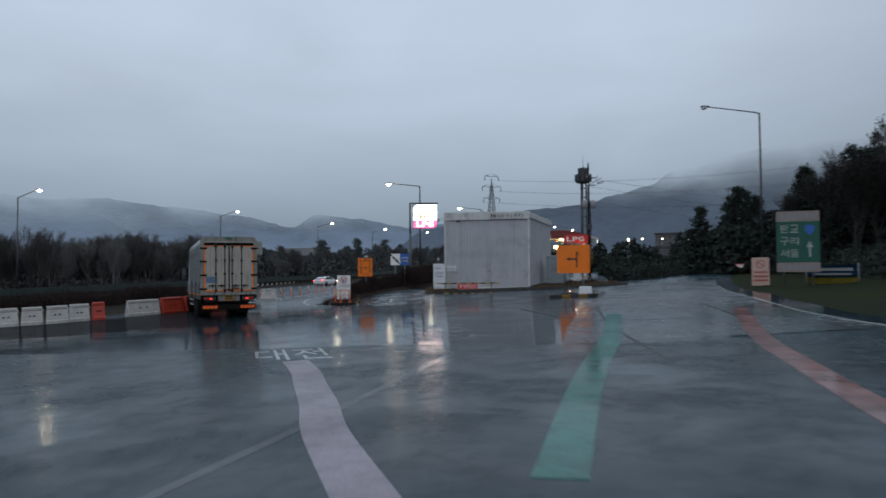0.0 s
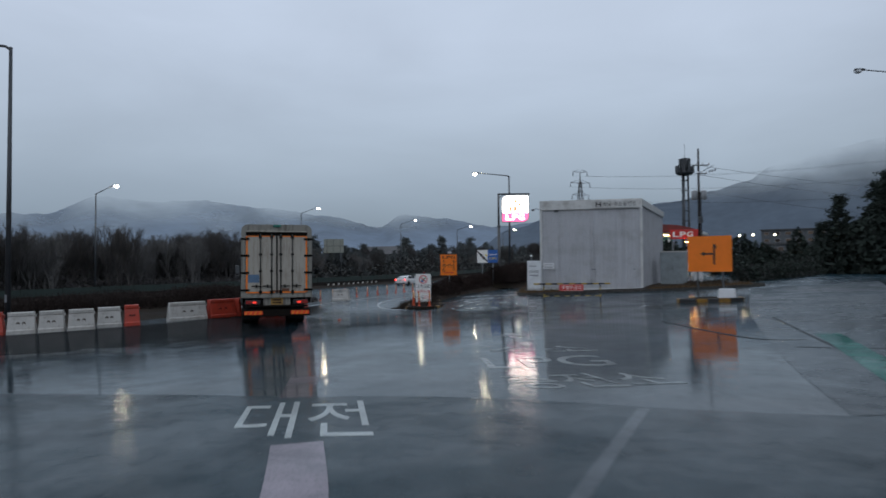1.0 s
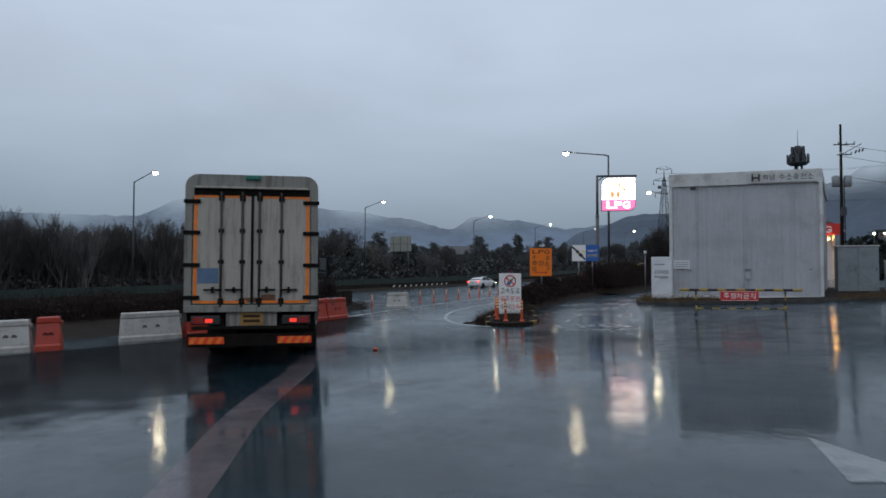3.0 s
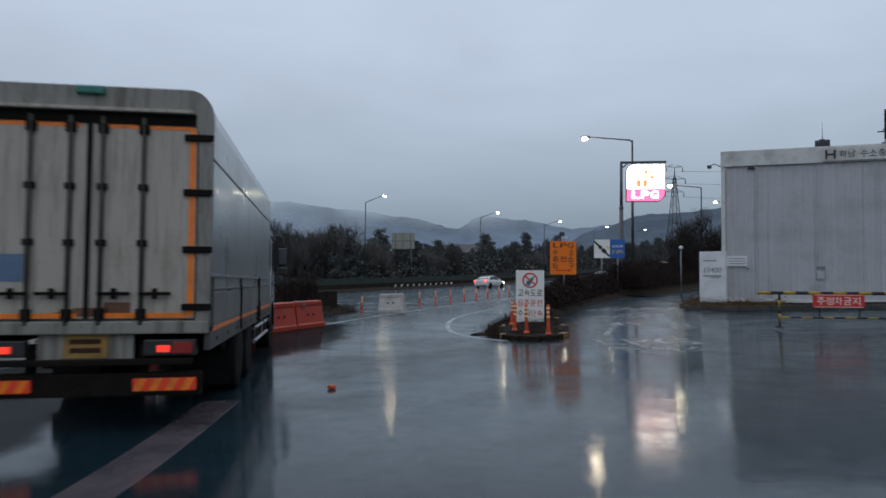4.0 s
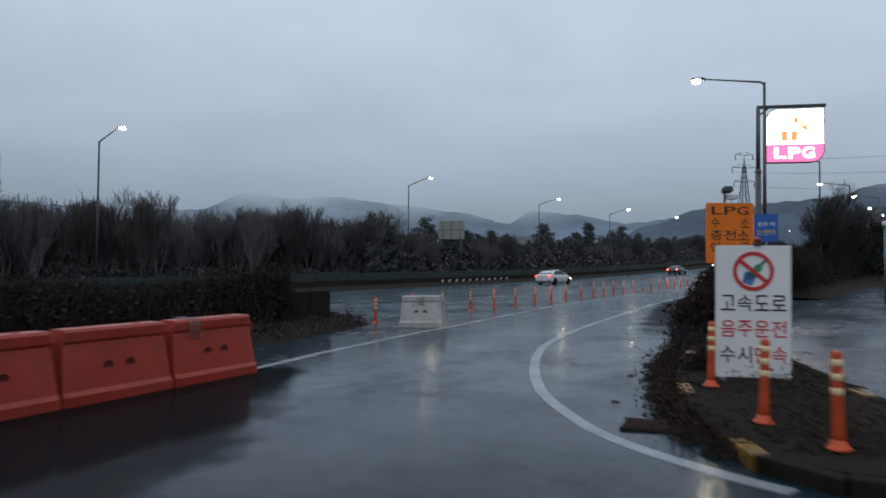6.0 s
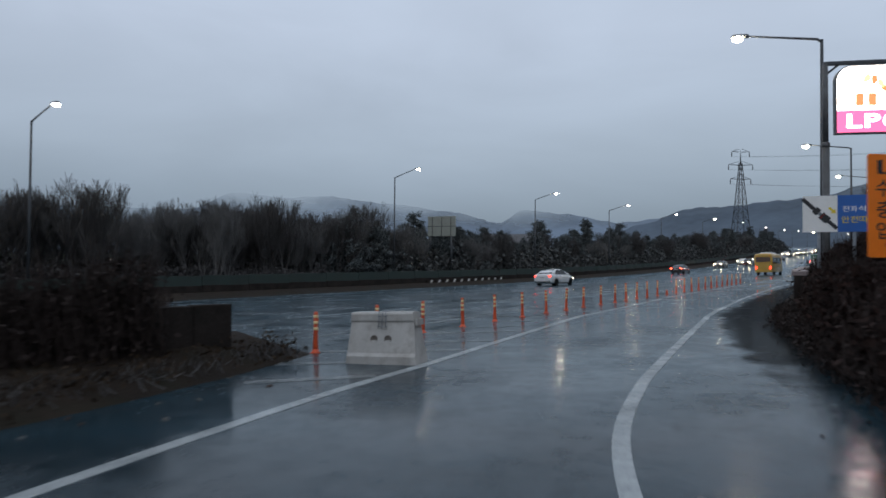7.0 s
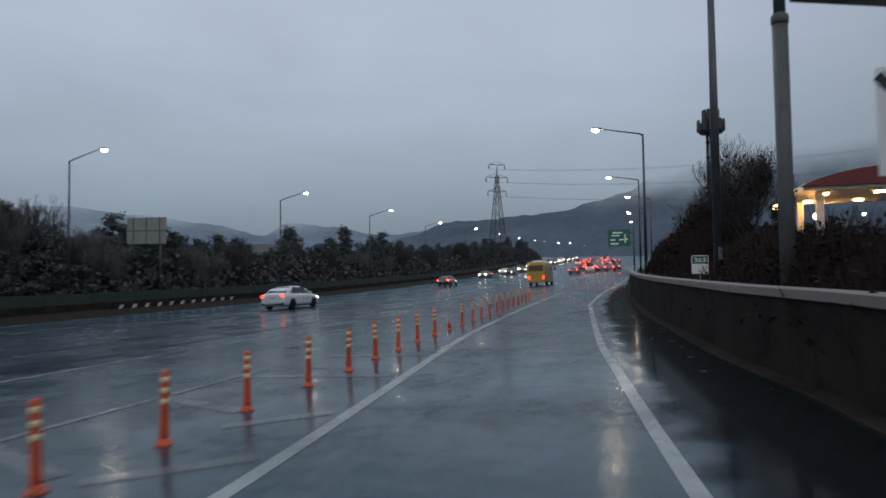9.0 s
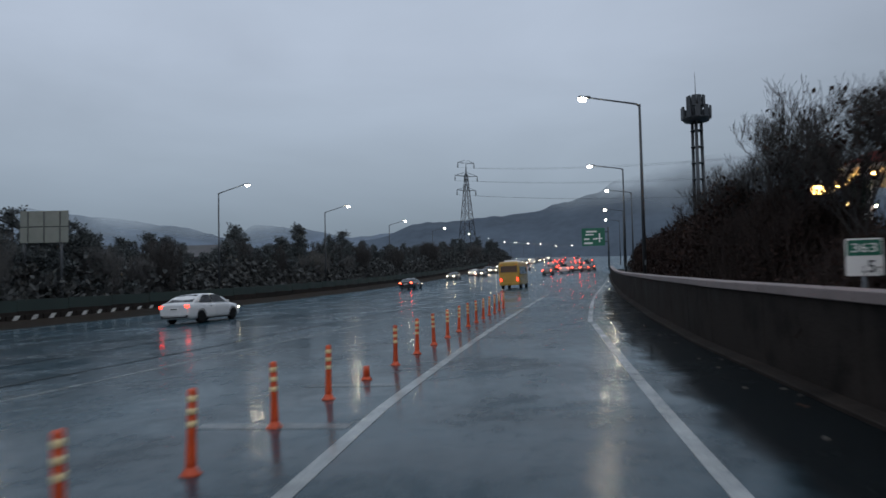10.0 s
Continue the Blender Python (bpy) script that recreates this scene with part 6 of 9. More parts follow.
def box_truck():
    yaw = 23.1
    rx, ry = -5.79, 23.97
    c, s = math.cos(radians(yaw)), math.sin(radians(yaw))
    ox, oy = rx - 1.2 * c, ry - 1.2 * s
    zo = gz(ox, oy)
    fz = gz(ox - 9 * s, oy + 9 * c)
    tr = root("box_truck", pose(ox, oy, zo + 0.005, math.degrees(math.atan2(fz - zo, 9.0)) - 0.35, 0, yaw), "white box truck with barn doors and orange reflective tape", "truck")
    L, W, Z0, Z1 = 8.36, 2.40, 1.06, 3.58
    # box body with rounded upper edges
    out = [(-W / 2, Z0), (-W / 2, Z1 - 0.30), (-W / 2 + 0.035, Z1 - 0.14), (-W / 2 + 0.12, Z1 - 0.04), (-W / 2 + 0.28, Z1), (W / 2 - 0.28, Z1), (W / 2 - 0.12, Z1 - 0.04), (W / 2 - 0.035, Z1 - 0.14), (W / 2, Z1 - 0.30), (W / 2, Z0)]
    bm = add_plate(bmesh.new(), out, 0.10, L - 0.12)
    part("cargo_box", bm, BOX_WHITE, tr)
    fr = bmesh.new()
    a = [fr.verts.new((x, L - 0.12, z)) for x, z in out]
    b = [fr.verts.new((x * 0.96, L, Z0 + (z - Z0) * 0.975)) for x, z in out]
    for i in range(len(out)):
        j = (i + 1) % len(out)
        fr.faces.new((a[i], a[j], b[j], b[i]))
    fr.faces.new(b)
    bmesh.ops.recalc_face_normals(fr, faces=fr.faces)
    part("box_front_cap", fr, BOX_WHITE, tr)
    for x in (-W / 2 - 0.004, W / 2 + 0.004):
        sgn = 1 if x > 0 else -1
        part("wing_hinge_line", add_box(bmesh.new(), (0.012, L - 0.2, 0.018), (x, L / 2, Z1 - 0.70), 0.002), STEEL_DARK, tr)
        part("side_rail", add_box(bmesh.new(), (0.03, L - 0.1, 0.035), (x, L / 2, 1.62), 0.006), STEEL, tr)
        part("side_rail", add_box(bmesh.new(), (0.03, L - 0.1, 0.03), (x, L / 2, 1.47), 0.006), STEEL_DARK, tr)
        for k in range(3):
            part("drop_side", add_box(bmesh.new(), (0.025, L / 3 - 0.05, 0.36), (x, L / 3 * (k + 0.5), 1.26), 0.008), DROP_SIDE, tr, "dirty lower drop-side panel")
            part("post", add_box(bmesh.new(), (0.05, 0.07, 0.56), (x, L / 3 * (k + 1) - 0.03 if k < 2 else 0.14, 1.33), 0.008), GRIMY_ROD, tr)
        part("orange_tape", add_box(bmesh.new(), (0.006, L - 0.35, 0.05), (x + sgn * 0.013, L / 2, 1.05)), TAPE_ORANGE, tr, "orange reflective tape")
        for yc, zt, zb_, w in ((2 * L / 3 - 0.03, 1.64, 0.86, 0.15), (2 * L / 3 + 0.16, 1.20, 0.84, 0.10), (L / 3 - 0.03, 1.50, 0.88, 0.10), (2 * L / 3 - 0.30, 1.12, 0.86, 0.12)):
            rim_ = [(yc - w * 0.5, zt), (yc + w * 0.45, zt), (yc + w * 0.60, zt - (zt - zb_) * 0.4), (yc + w * 0.35, zt - (zt - zb_) * 0.7), (yc + w * 0.5, zb_), (yc - w * 0.3, zb_), (yc - w * 0.75, zt - (zt - zb_) * 0.65), (yc - w * 0.45, zt - (zt - zb_) * 0.3)]
            part("oil_stain", add_profile(bmesh.new(), rim_, x + sgn * 0.012, x + sgn * 0.030), FRAME_DIRTY, tr, "black oily stain")
        part("sill", add_box(bmesh.new(), (0.06, L - 0.06, 0.19), (x * 0.985, L / 2, 0.93), 0.01), SILL_DARK, tr, "grimy dark metal sill")
        for k in range(9):
            part("sill_bolt", add_box(bmesh.new(), (0.02, 0.05, 0.05), (x * 0.985 + sgn * 0.035, 0.5 + k * 0.92, 0.93), 0.006), STEEL_DARK, tr)
        for z in (0.62, 0.88 - 0.02):
            part("side_guard", add_tube(bmesh.new(), (x * 0.96, 5.35, z - 0.14), (x * 0.96, 8.25, z - 0.14), 0.035, seg=10), ALU, tr, "tubular side guard")
        for y in (5.6, 6.9, 8.1):
            part("guard_bracket", add_box(bmesh.new(), (0.04, 0.06, 0.5), (x * 0.94, y, 0.68), 0.006), STEEL_DARK, tr)
        part("marker_lamp", add_box(bmesh.new(), (0.03, 0.08, 0.05), (x * 0.99, L - 0.25, Z1 - 0.26), 0.01), TAPE_ORANGE, tr, "orange marker lamp")
    # rear frame
    def ring(o, i, y0, y1, name, material, label=""):
        bm2 = bmesh.new()
        f0 = [bm2.verts.new((x, y0, z)) for x, z in o]
        g0 = [bm2.verts.new((x, y0, z)) for x, z in i]
        f1 = [bm2.verts.new((x, y1, z)) for x, z in o]
        g1 = [bm2.verts.new((x, y1, z)) for x, z in i]
        n = len(o)
        for k in range(n):
            j = (k + 1) % n
            bm2.faces.new((f0[k], f0[j], g0[j], g0[k]))
            bm2.faces.new((f1[j], f1[k], g1[k], g1[j]))
            bm2.faces.new((f0[j], f0[k], f1[k], f1[j]))
            bm2.faces.new((g0[k], g0[j], g1[j], g1[k]))
        bmesh.ops.recalc_face_normals(bm2, faces=bm2.faces)
        return part(name, bm2, material, tr, label)

    o2 = [(p[0] * 1.006, p[1] + (0.012 if p[1] > 2 else 0)) for p in rounded(W, Z1 - Z0, 0.24, (0.1, 0.1, 1, 1), 6)]
    o2 = [(x, z + (Z0 + Z1) / 2) for x, z in o2]
    i2 = [(x * (W / 2 - 0.13) / (W / 2), Z0 + 0.09 + (z - Z0) * (Z1 - Z0 - 0.36) / (Z1 - Z0)) for x, z in o2]
    ring(o2, i2, -0.02, 0.14, "rear_frame", SILL_GRIME, "grimy metal rear frame with rounded top corners")
    # solid dark bar that stands in for the shaded recess under the header
    part("header_gap_shade", add_box(bmesh.new(), (W - 0.3, 0.03, 0.13), (0, -0.010, Z1 - 0.325), 0.01), FRAME_DIRTY, tr)
    part("rain_gutter", add_box(bmesh.new(), (W - 0.34, 0.10, 0.04), (0, -0.04, Z1 - 0.25), 0.012), DOOR_WHITE, tr)
    part("top_lamp", add_box(bmesh.new(), (0.28, 0.06, 0.09), (0, -0.04, Z1 - 0.05), 0.02), mat("green_marker_lens", (0.02, 0.16, 0.12), 0.25, var=0.1, bump=0), tr, "green marker lamp")
    dz0, dz1 = Z0 + 0.11, Z1 - 0.38
    for k, (x0, x1) in enumerate(((-1.06, -0.02), (0.02, 1.06))):
        leaf = part("door", add_box(bmesh.new(), (x1 - x0, 0.05, dz1 - dz0), ((x0 + x1) / 2, 0.02, (dz0 + dz1) / 2), 0.008), DOOR_WHITE, tr, "stained white barn door")
        for x in ((-0.56, -0.18) if k == 0 else (0.13, 0.53)):
            part("lock_rod", add_tube(bmesh.new(), (x, -0.03, dz0 - 0.06), (x, -0.03, dz1 + 0.06), 0.023, seg=8), GRIMY_ROD, leaf)
            for z in (dz0 + 0.05, dz0 + 0.78, dz0 + 1.36, dz1 - 0.06):
                part("rod_keeper", add_box(bmesh.new(), (0.10, 0.05, 0.11 if z in (dz0 + 0.05, dz1 - 0.06) else 0.07), (x, -0.025, z), 0.012), FRAME_DIRTY, leaf)
            part("lock_handle", add_box(bmesh.new(), (0.32, 0.03, 0.035), (x - 0.14 if k == 0 else x + 0.14, -0.05, dz0 + 0.26), 0.008), FRAME_DIRTY, leaf)
            part("handle_catch", add_box(bmesh.new(), (0.05, 0.04, 0.11), (x - 0.14 if k == 0 else x + 0.14, -0.045, dz0 + 0.26), 0.008), FRAME_DIRTY, leaf)
        sx = -1 if k == 0 else 1
        for z in (dz0 + 0.12, dz0 + 0.72, dz0 + 1.32, dz1 - 0.13):
            part("hinge", add_box(bmesh.new(), (0.30, 0.035, 0.07), (sx * 1.08, -0.03, z), 0.012), FRAME_DIRTY, leaf, "dark grimy strap hinge")
        xt = -1.015 if k == 0 else 1.015
        part("orange_tape", add_box(bmesh.new(), (0.06, 0.004, dz1 - dz0 - 0.05), (xt, -0.0075, (dz0 + dz1) / 2)), TAPE_ORANGE, leaf, "orange reflective tape")
        for z in (dz0 + 0.035, dz1 - 0.03):
            part("orange_tape", add_box(bmesh.new(), (0.90, 0.004, 0.05), (sx * 0.54, -0.0075, z)), TAPE_ORANGE, leaf, "orange reflective tape")
        part("door_seal", add_box(bmesh.new(), (0.035, 0.02, dz1 - dz0), (sx * 1.085, -0.004, (dz0 + dz1) / 2)), BLACK_RUBBER, leaf)
    part("centre_seal", add_box(bmesh.new(), (0.05, 0.02, dz1 - dz0), (0.0, -0.012, (dz0 + dz1) / 2)), BLACK_RUBBER, tr)
    part("blue_sticker", add_box(bmesh.new(), (0.38, 0.004, 0.28), (-0.79, -0.0085, dz0 + 0.52)), STICKER_BLUE, tr, "faded blue sticker")
    for x, z, w, h in ((0.05, dz0 + 0.07, 0.34, 0.09), (0.30, dz0 + 0.10, 0.26, 0.14), (-0.2, dz0 + 0.04, 0.2, 0.06)):
        part("mud_patch", add_box(bmesh.new(), (w, 0.003, h), (x, -0.0075, z), 0.0), MUD_RED, tr)
    # tail
    part("rear_sill", add_box(bmesh.new(), (W, 0.12, 0.13), (0, 0.02, Z0 + 0.02), 0.015), SILL_GRIME, tr, "dirty rear sill")
    part("lamp_panel", add_box(bmesh.new(), (0.92, 0.05, 0.30), (0, 0.05, Z0 - 0.18), 0.01), SILL_GRIME, tr)
    part("plate_backing", add_box(bmesh.new(), (0.42, 0.012, 0.24), (0.0, 0.018, Z0 - 0.17), 0.004), mat("grimy_yellow_plate", (0.30, 0.17, 0.04), 0.6, var=0.3, scale=6, fine=40, bump=0.1), tr, "grimy yellow plate")
    for z in (Z0 - 0.12, Z0 - 0.21):
        part("print_bar", add_box(bmesh.new(), (0.30, 0.004, 0.05), (0, 0.010, z)), RUST, tr)
    for sx in (-1, 1):
        lampb = part("lamp_housing", add_box(bmesh.new(), (0.52, 0.10, 0.17), (sx * 0.82, 0.05, Z0 - 0.19), 0.015), BLACK_PLASTIC, tr)
        part("tail_lamp", add_box(bmesh.new(), (0.13, 0.02, 0.07), (sx * 0.76, -0.008, Z0 - 0.20), 0.006), SMALL_TAIL, lampb, "small glowing tail lamp")
        part("lens", add_box(bmesh.new(), (0.2, 0.016, 0.12), (sx * 0.95, -0.005, Z0 - 0.19), 0.006), RED_LENS, lampb)
        plate = part("striped_reflector", add_box(bmesh.new(), (0.62, 0.02, 0.13), (sx * 0.79, -0.045, 0.50), 0.004), TAPE_RED, tr, "red and orange striped reflector")
        for k in range(4):
            bmx = bmesh.new()
            x0 = sx * 0.79 - 0.28 + 0.155 * k
            bmx.faces.new([bmx.verts.new(p) for p in ((x0 - 0.03, -0.0565, 0.437), (x0 + 0.045, -0.0565, 0.437), (x0 + 0.105, -0.0565, 0.563), (x0 + 0.03, -0.0565, 0.563))])
            part("stripe", bmx, TAPE_ORANGE, plate)
        part("mud_flap", add_box(bmesh.new(), (0.60, 0.012, 0.42), (sx * 0.83, 2.35, 0.36), 0.004), BLACK_RUBBER, tr)
    part("step_bar", add_box(bmesh.new(), (2.1, 0.14, 0.06), (0, -0.02, Z0 - 0.33), 0.012), FRAME_DIRTY, tr, "dirty dented step bar")
    part("bumper", add_box(bmesh.new(), (2.28, 0.14, 0.24), (0, 0.04, 0.50), 0.02), FRAME_DIRTY, tr)
    for x in (-0.42, 0.42):
        part("chassis_rail", add_box(bmesh.new(), (0.09, 9.6, 0.26), (x, 5.0, 0.78), 0.01), FRAME_DIRTY, tr)
        part("bumper_stay", add_box(bmesh.new(), (0.08, 0.1, 0.5), (x * 1.3, 0.12, 0.66), 0.01), FRAME_DIRTY, tr)
    for y in (1.2, 3.0, 5.0, 7.0):
        part("cross_member", add_box(bmesh.new(), (2.2, 0.1, 0.1), (0, y, 0.97), 0.01), FRAME_DIRTY, tr)
    for y in (3.05, 4.40):
        for sx in (-1, 1):
            wheel(tr, sx * 1.03, y, 0.50, 0.28, side=sx)
            wheel(tr, sx * 0.70, y, 0.50, 0.28, side=sx)
        part("axle", add_tube(bmesh.new(), (-0.9, y, 0.5), (0.9, y, 0.5), 0.1, seg=10), FRAME_DIRTY, tr)
    for sx in (-1, 1):
        wheel(tr, sx * 1.02, 9.12, 0.50, 0.30, side=sx)
        part("mudguard", add_sweep(bmesh.new(), [(sx * 1.02, 2.40, 0.62), (sx * 1.02, 2.62, 0.98), (sx * 1.02, 4.85, 0.98), (sx * 1.02, 5.05, 0.62)], 0.03, 6), BLACK_PLASTIC, tr)
    part("fuel_tank", add_box(bmesh.new(), (0.55, 1.1, 0.5), (0.86, 6.3, 0.62), 0.07), FRAME_DIRTY, tr)
    part("battery_box", add_box(bmesh.new(), (0.5, 0.6, 0.4), (0.86, 7.6, 0.66), 0.03), MUD_RED, tr)
    # cab
    prof = [(8.52, 0.95), (8.52, 2.66), (8.66, 2.80), (9.55, 2.82), (9.92, 2.70), (10.28, 1.86), (10.38, 1.62), (10.40, 0.62), (10.28, 0.48), (9.72, 0.48), (9.70, 0.75), (9.50, 1.02), (9.12, 1.14), (8.74, 1.02), (8.66, 0.95)]
    cab = part("cab", add_profile(bmesh.new(), prof, -1.16, 1.16, 0.045), CAB_WHITE, tr, "white cab")
    for sx in (-1, 1):
        x = sx * 1.163
        dr = part("cab_door", moved(add_profile(bmesh.new(), [(9.02, 1.2), (9.02, 2.62), (9.62, 2.66), (9.86, 2.56), (10.14, 1.84), (10.2, 1.1), (9.72, 1.05), (9.5, 1.2)], 0, 0.02 * sx), Matrix.Translation((x, 0, 0))), CAB_WHITE, cab)
        part("door_window", moved(add_profile(bmesh.new(), [(9.10, 1.92), (9.10, 2.54), (9.60, 2.57), (9.80, 2.48), (10.06, 1.83), (9.72, 1.78)], 0, 0.012 * sx), Matrix.Translation((x + sx * 0.014, 0, 0))), DARK_GLASS, dr, "dark door glass")
        part("quarter_window", moved(add_profile(bmesh.new(), [(8.66, 1.92), (8.66, 2.5), (8.92, 2.52), (8.92, 1.86)], 0, 0.01 * sx), Matrix.Translation((x, 0, 0))), DARK_GLASS, cab, "dark quarter glass")
        part("door_handle", add_box(bmesh.new(), (0.04, 0.18, 0.06), (x + sx * 0.03, 9.22, 1.52), 0.01), BLACK_PLASTIC, dr)
        part("door_stripe", add_box(bmesh.new(), (0.006, 1.05, 0.09), (x + sx * 0.023, 9.58, 1.56)), STICKER_BLUE, dr, "grey-blue stripe")
        part("window_visor", add_box(bmesh.new(), (0.05, 0.85, 0.05), (x + sx * 0.03, 9.42, 2.60), 0.012), STEEL_DARK, dr)
        arch = [(x + sx * 0.01, 9.12 + 0.60 * math.cos(radians(a)), 0.52 + 0.60 * math.sin(radians(a))) for a in range(0, 181, 15)]
        part("wheel_arch", add_sweep(bmesh.new(), arch, 0.045, 8), BLACK_PLASTIC, cab, "black wheel arch")
        part("cab_step", add_box(bmesh.new(), (0.12, 0.55, 0.3), (sx * 1.10, 10.0, 0.55), 0.02), BLACK_PLASTIC, cab)
        part("side_indicator", add_box(bmesh.new(), (0.02, 0.09, 0.07), (x + sx * 0.01, 10.22, 1.16), 0.008), TAPE_ORANGE, cab, "amber side indicator")
        part("mirror_arm", add_sweep(bmesh.new(), [(sx * 1.12, 9.86, 2.66), (sx * 1.24, 9.95, 2.70), (sx * 1.38, 10.0, 2.66), (sx * 1.38, 10.04, 2.5), (sx * 1.38, 10.04, 2.4)], 0.018, 8), STEEL_DARK, cab)
        part("mirror_arm", add_sweep(bmesh.new(), [(sx * 1.16, 10.18, 1.62), (sx * 1.34, 10.02, 1.60), (sx * 1.38, 10.04, 1.68)], 0.016, 8), STEEL_DARK, cab)
        mir = part("mirror", add_box(bmesh.new(), (0.22, 0.10, 0.42), (sx * 1.38, 10.04, 2.18), 0.035), BLACK_PLASTIC, cab, "black door mirror")
        part("mirror_glass", add_box(bmesh.new(), (0.18, 0.006, 0.36), (sx * 1.38, 9.987, 2.18), 0.0), glass_material("mirror_silver", (0.05, 0.055, 0.06)), mir)
        part("wide_mirror", add_box(bmesh.new(), (0.22, 0.11, 0.20), (sx * 1.38, 10.04, 1.82), 0.04), BLACK_PLASTIC, cab)
    part("windscreen", add_box(bmesh.new(), (2.1, 0.015, 0.80), (0, 10.13, 2.26), 0.0, Matrix.Rotation(radians(23), 4, "X")), DARK_GLASS, cab, "dark windscreen")
    part("air_deflector", add_profile(bmesh.new(), [(8.72, 2.84), (8.72, 3.06), (8.85, 3.10), (9.35, 2.96), (9.50, 2.84)], -0.98, 0.98, 0.03), BLACK_PLASTIC, cab, "black roof deflector")
    part("front_bumper", add_box(bmesh.new(), (2.36, 0.3, 0.36), (0, 10.04, 0.52), 0.05), BLACK_PLASTIC, cab)
    return tr


box_truck()


def loft(sections, material, name, parent, label="", close=True):
    """A skin through cross sections of as many points, mirrored in x: (y, [(x, z), ...])."""
    bm = bmesh.new()
    rings = []
    for y, pts in sections:
        full = [(x, z) for x, z in pts] + [(-x, z) for x, z in pts[::-1]]
        rings.append([bm.verts.new((x, y, z)) for x, z in full])
    n = len(rings[0])
    for a, b in zip(rings, rings[1:]):
        for i in range(n):
            f = bm.faces.new((a[i], a[(i + 1) % n], b[(i + 1) % n], b[i]))
            f.smooth = True
    if close:
        bm.faces.new(rings[0][::-1])
        bm.faces.new(rings[-1])
    bmesh.ops.recalc_face_normals(bm, faces=bm.faces)
    return part(name, bm, material, parent, label)


def saloon(m, paint, label, tail=None, head=None, group="", tall=0.0, length=4.8):
    """A saloon car; tall raises its cabin for an off-roader or van."""
    tail, head = tail or TAIL_ON, head or HEAD_ON
    car = root("car", m, label, "car", group)
    k = length / 4.8
    st = [(-2.40, 0.70, 0.36, 0.90), (-2.34, 0.82, 0.28, 1.00), (-2.1, 0.88, 0.22, 1.05), (-1.5, 0.905, 0.20, 1.03), (-0.4, 0.915, 0.19, 0.99), (0.9, 0.915, 0.19, 0.97), (1.35, 0.905, 0.19, 0.94), (1.9, 0.88, 0.20, 0.86), (2.25, 0.80, 0.24, 0.74), (2.40, 0.62, 0.32, 0.60)]
    secs = []
    for y, w, zb, zt in st:
        zt += tall * 0.45
        secs.append((y * k, [(w * 0.82, zb), (w * 0.96, zb + 0.06), (w, zb + 0.22), (w, zb + (zt - zb) * 0.62), (w * 0.985, zt - 0.14), (w * 0.93, zt - 0.04), (w * 0.80, zt), (0.02, zt + 0.02)]))
    body = loft(secs, paint, "body", car)
    rz = 1.46 + tall
    back = -2.15 if tall > 0.2 else -1.0
    cab = [(-2.22 if tall > 0.2 else -1.98, 0.72, 0.02), (-2.05 if tall > 0.2 else -1.45, 0.66, 0.72), (back + 0.02, 0.62, 0.93), (-0.4, 0.62, 1.0), (0.1, 0.61, 0.97), (0.65, 0.66, 0.66), (1.2, 0.72, 0.02)]
    secs = []
    for y, w, u in cab:
        z0 = 0.96 + tall * 0.45
        z = z0 + (rz - z0) * u
        secs.append((y * k, [(0.83, z0 - 0.03), (0.83 + (w - 0.83) * u, z - 0.05 * u), (w * 0.90 * (1 if u > 0.1 else 1.0), z - 0.005), (0.02, z + 0.012 * u)]))
    top = loft(secs, paint, "cabin", car)
    # glazing
    z0, z1 = 0.99 + tall * 0.45, rz - 0.07

    def pane(name, pts, lab):
        bm = bmesh.new()
        f = bm.faces.new([bm.verts.new((x, y * k, z)) for x, y, z in pts])
        r = bmesh.ops.solidify(bm, geom=[f], thickness=0.012)
        bmesh.ops.recalc_face_normals(bm, faces=bm.faces)
        return part(name, bm, DARK_GLASS, top, lab)

    rb = (-2.22, -2.10) if tall > 0.2 else (-1.93, -1.16)
    pane("rear_window", [(-0.70, rb[0] - 0.02, z0 + 0.05), (0.70, rb[0] - 0.02, z0 + 0.05), (0.56, rb[1] - 0.03, z1 + 0.02), (-0.56, rb[1] - 0.03, z1 + 0.02)], "dark rear window")
    pane("windscreen", [(-0.72, 1.16, z0 + 0.02), (0.72, 1.16, z0 + 0.02), (0.57, 0.36, z1 + 0.03), (-0.57, 0.36, z1 + 0.03)], "dark windscreen")
    for s in (-1, 1):
        for a, b, c2, d in ((-1.55 if tall < 0.2 else -2.0, -0.42, -0.44, -1.02 if tall < 0.2 else -1.95), (-0.36, 0.86, 0.30, -0.38)):
            pane("side_window", [(s * 0.838, a, z0 + 0.02), (s * 0.838, b, z0 + 0.02), (s * 0.665, c2, z1), (s * 0.665, d, z1)], "dark side window")
        part("mirror", add_box(bmesh.new(), (0.18, 0.10, 0.12), (s * 1.0, 0.72 * k, 1.02 + tall * 0.45), 0.03), paint, car)
        tl = add_box(bmesh.new(), (0.40, 0.10, 0.13), (s * 0.62, -2.35 * k, 0.86 + tall * 0.35), 0.025, Matrix.Rotation(radians(-s * 10), 4, "Z"))
        part("tail_light", tl, tail, car, "glowing red tail light")
        part("headlight", add_box(bmesh.new(), (0.34, 0.14, 0.12), (s * 0.62, 2.24 * k, 0.66 + tall * 0.3), 0.03, Matrix.Rotation(radians(-s * 24), 4, "Z")), head, car)
        part("door_handle", add_box(bmesh.new(), (0.03, 0.16, 0.03), (s * 0.925, -0.62 * k, 0.82 + tall * 0.4), 0.006), STEEL, car)
        part("sill_trim", add_box(bmesh.new(), (0.03, 2.2, 0.06), (s * 0.905, 0, 0.25), 0.01), BLACK_PLASTIC, car)
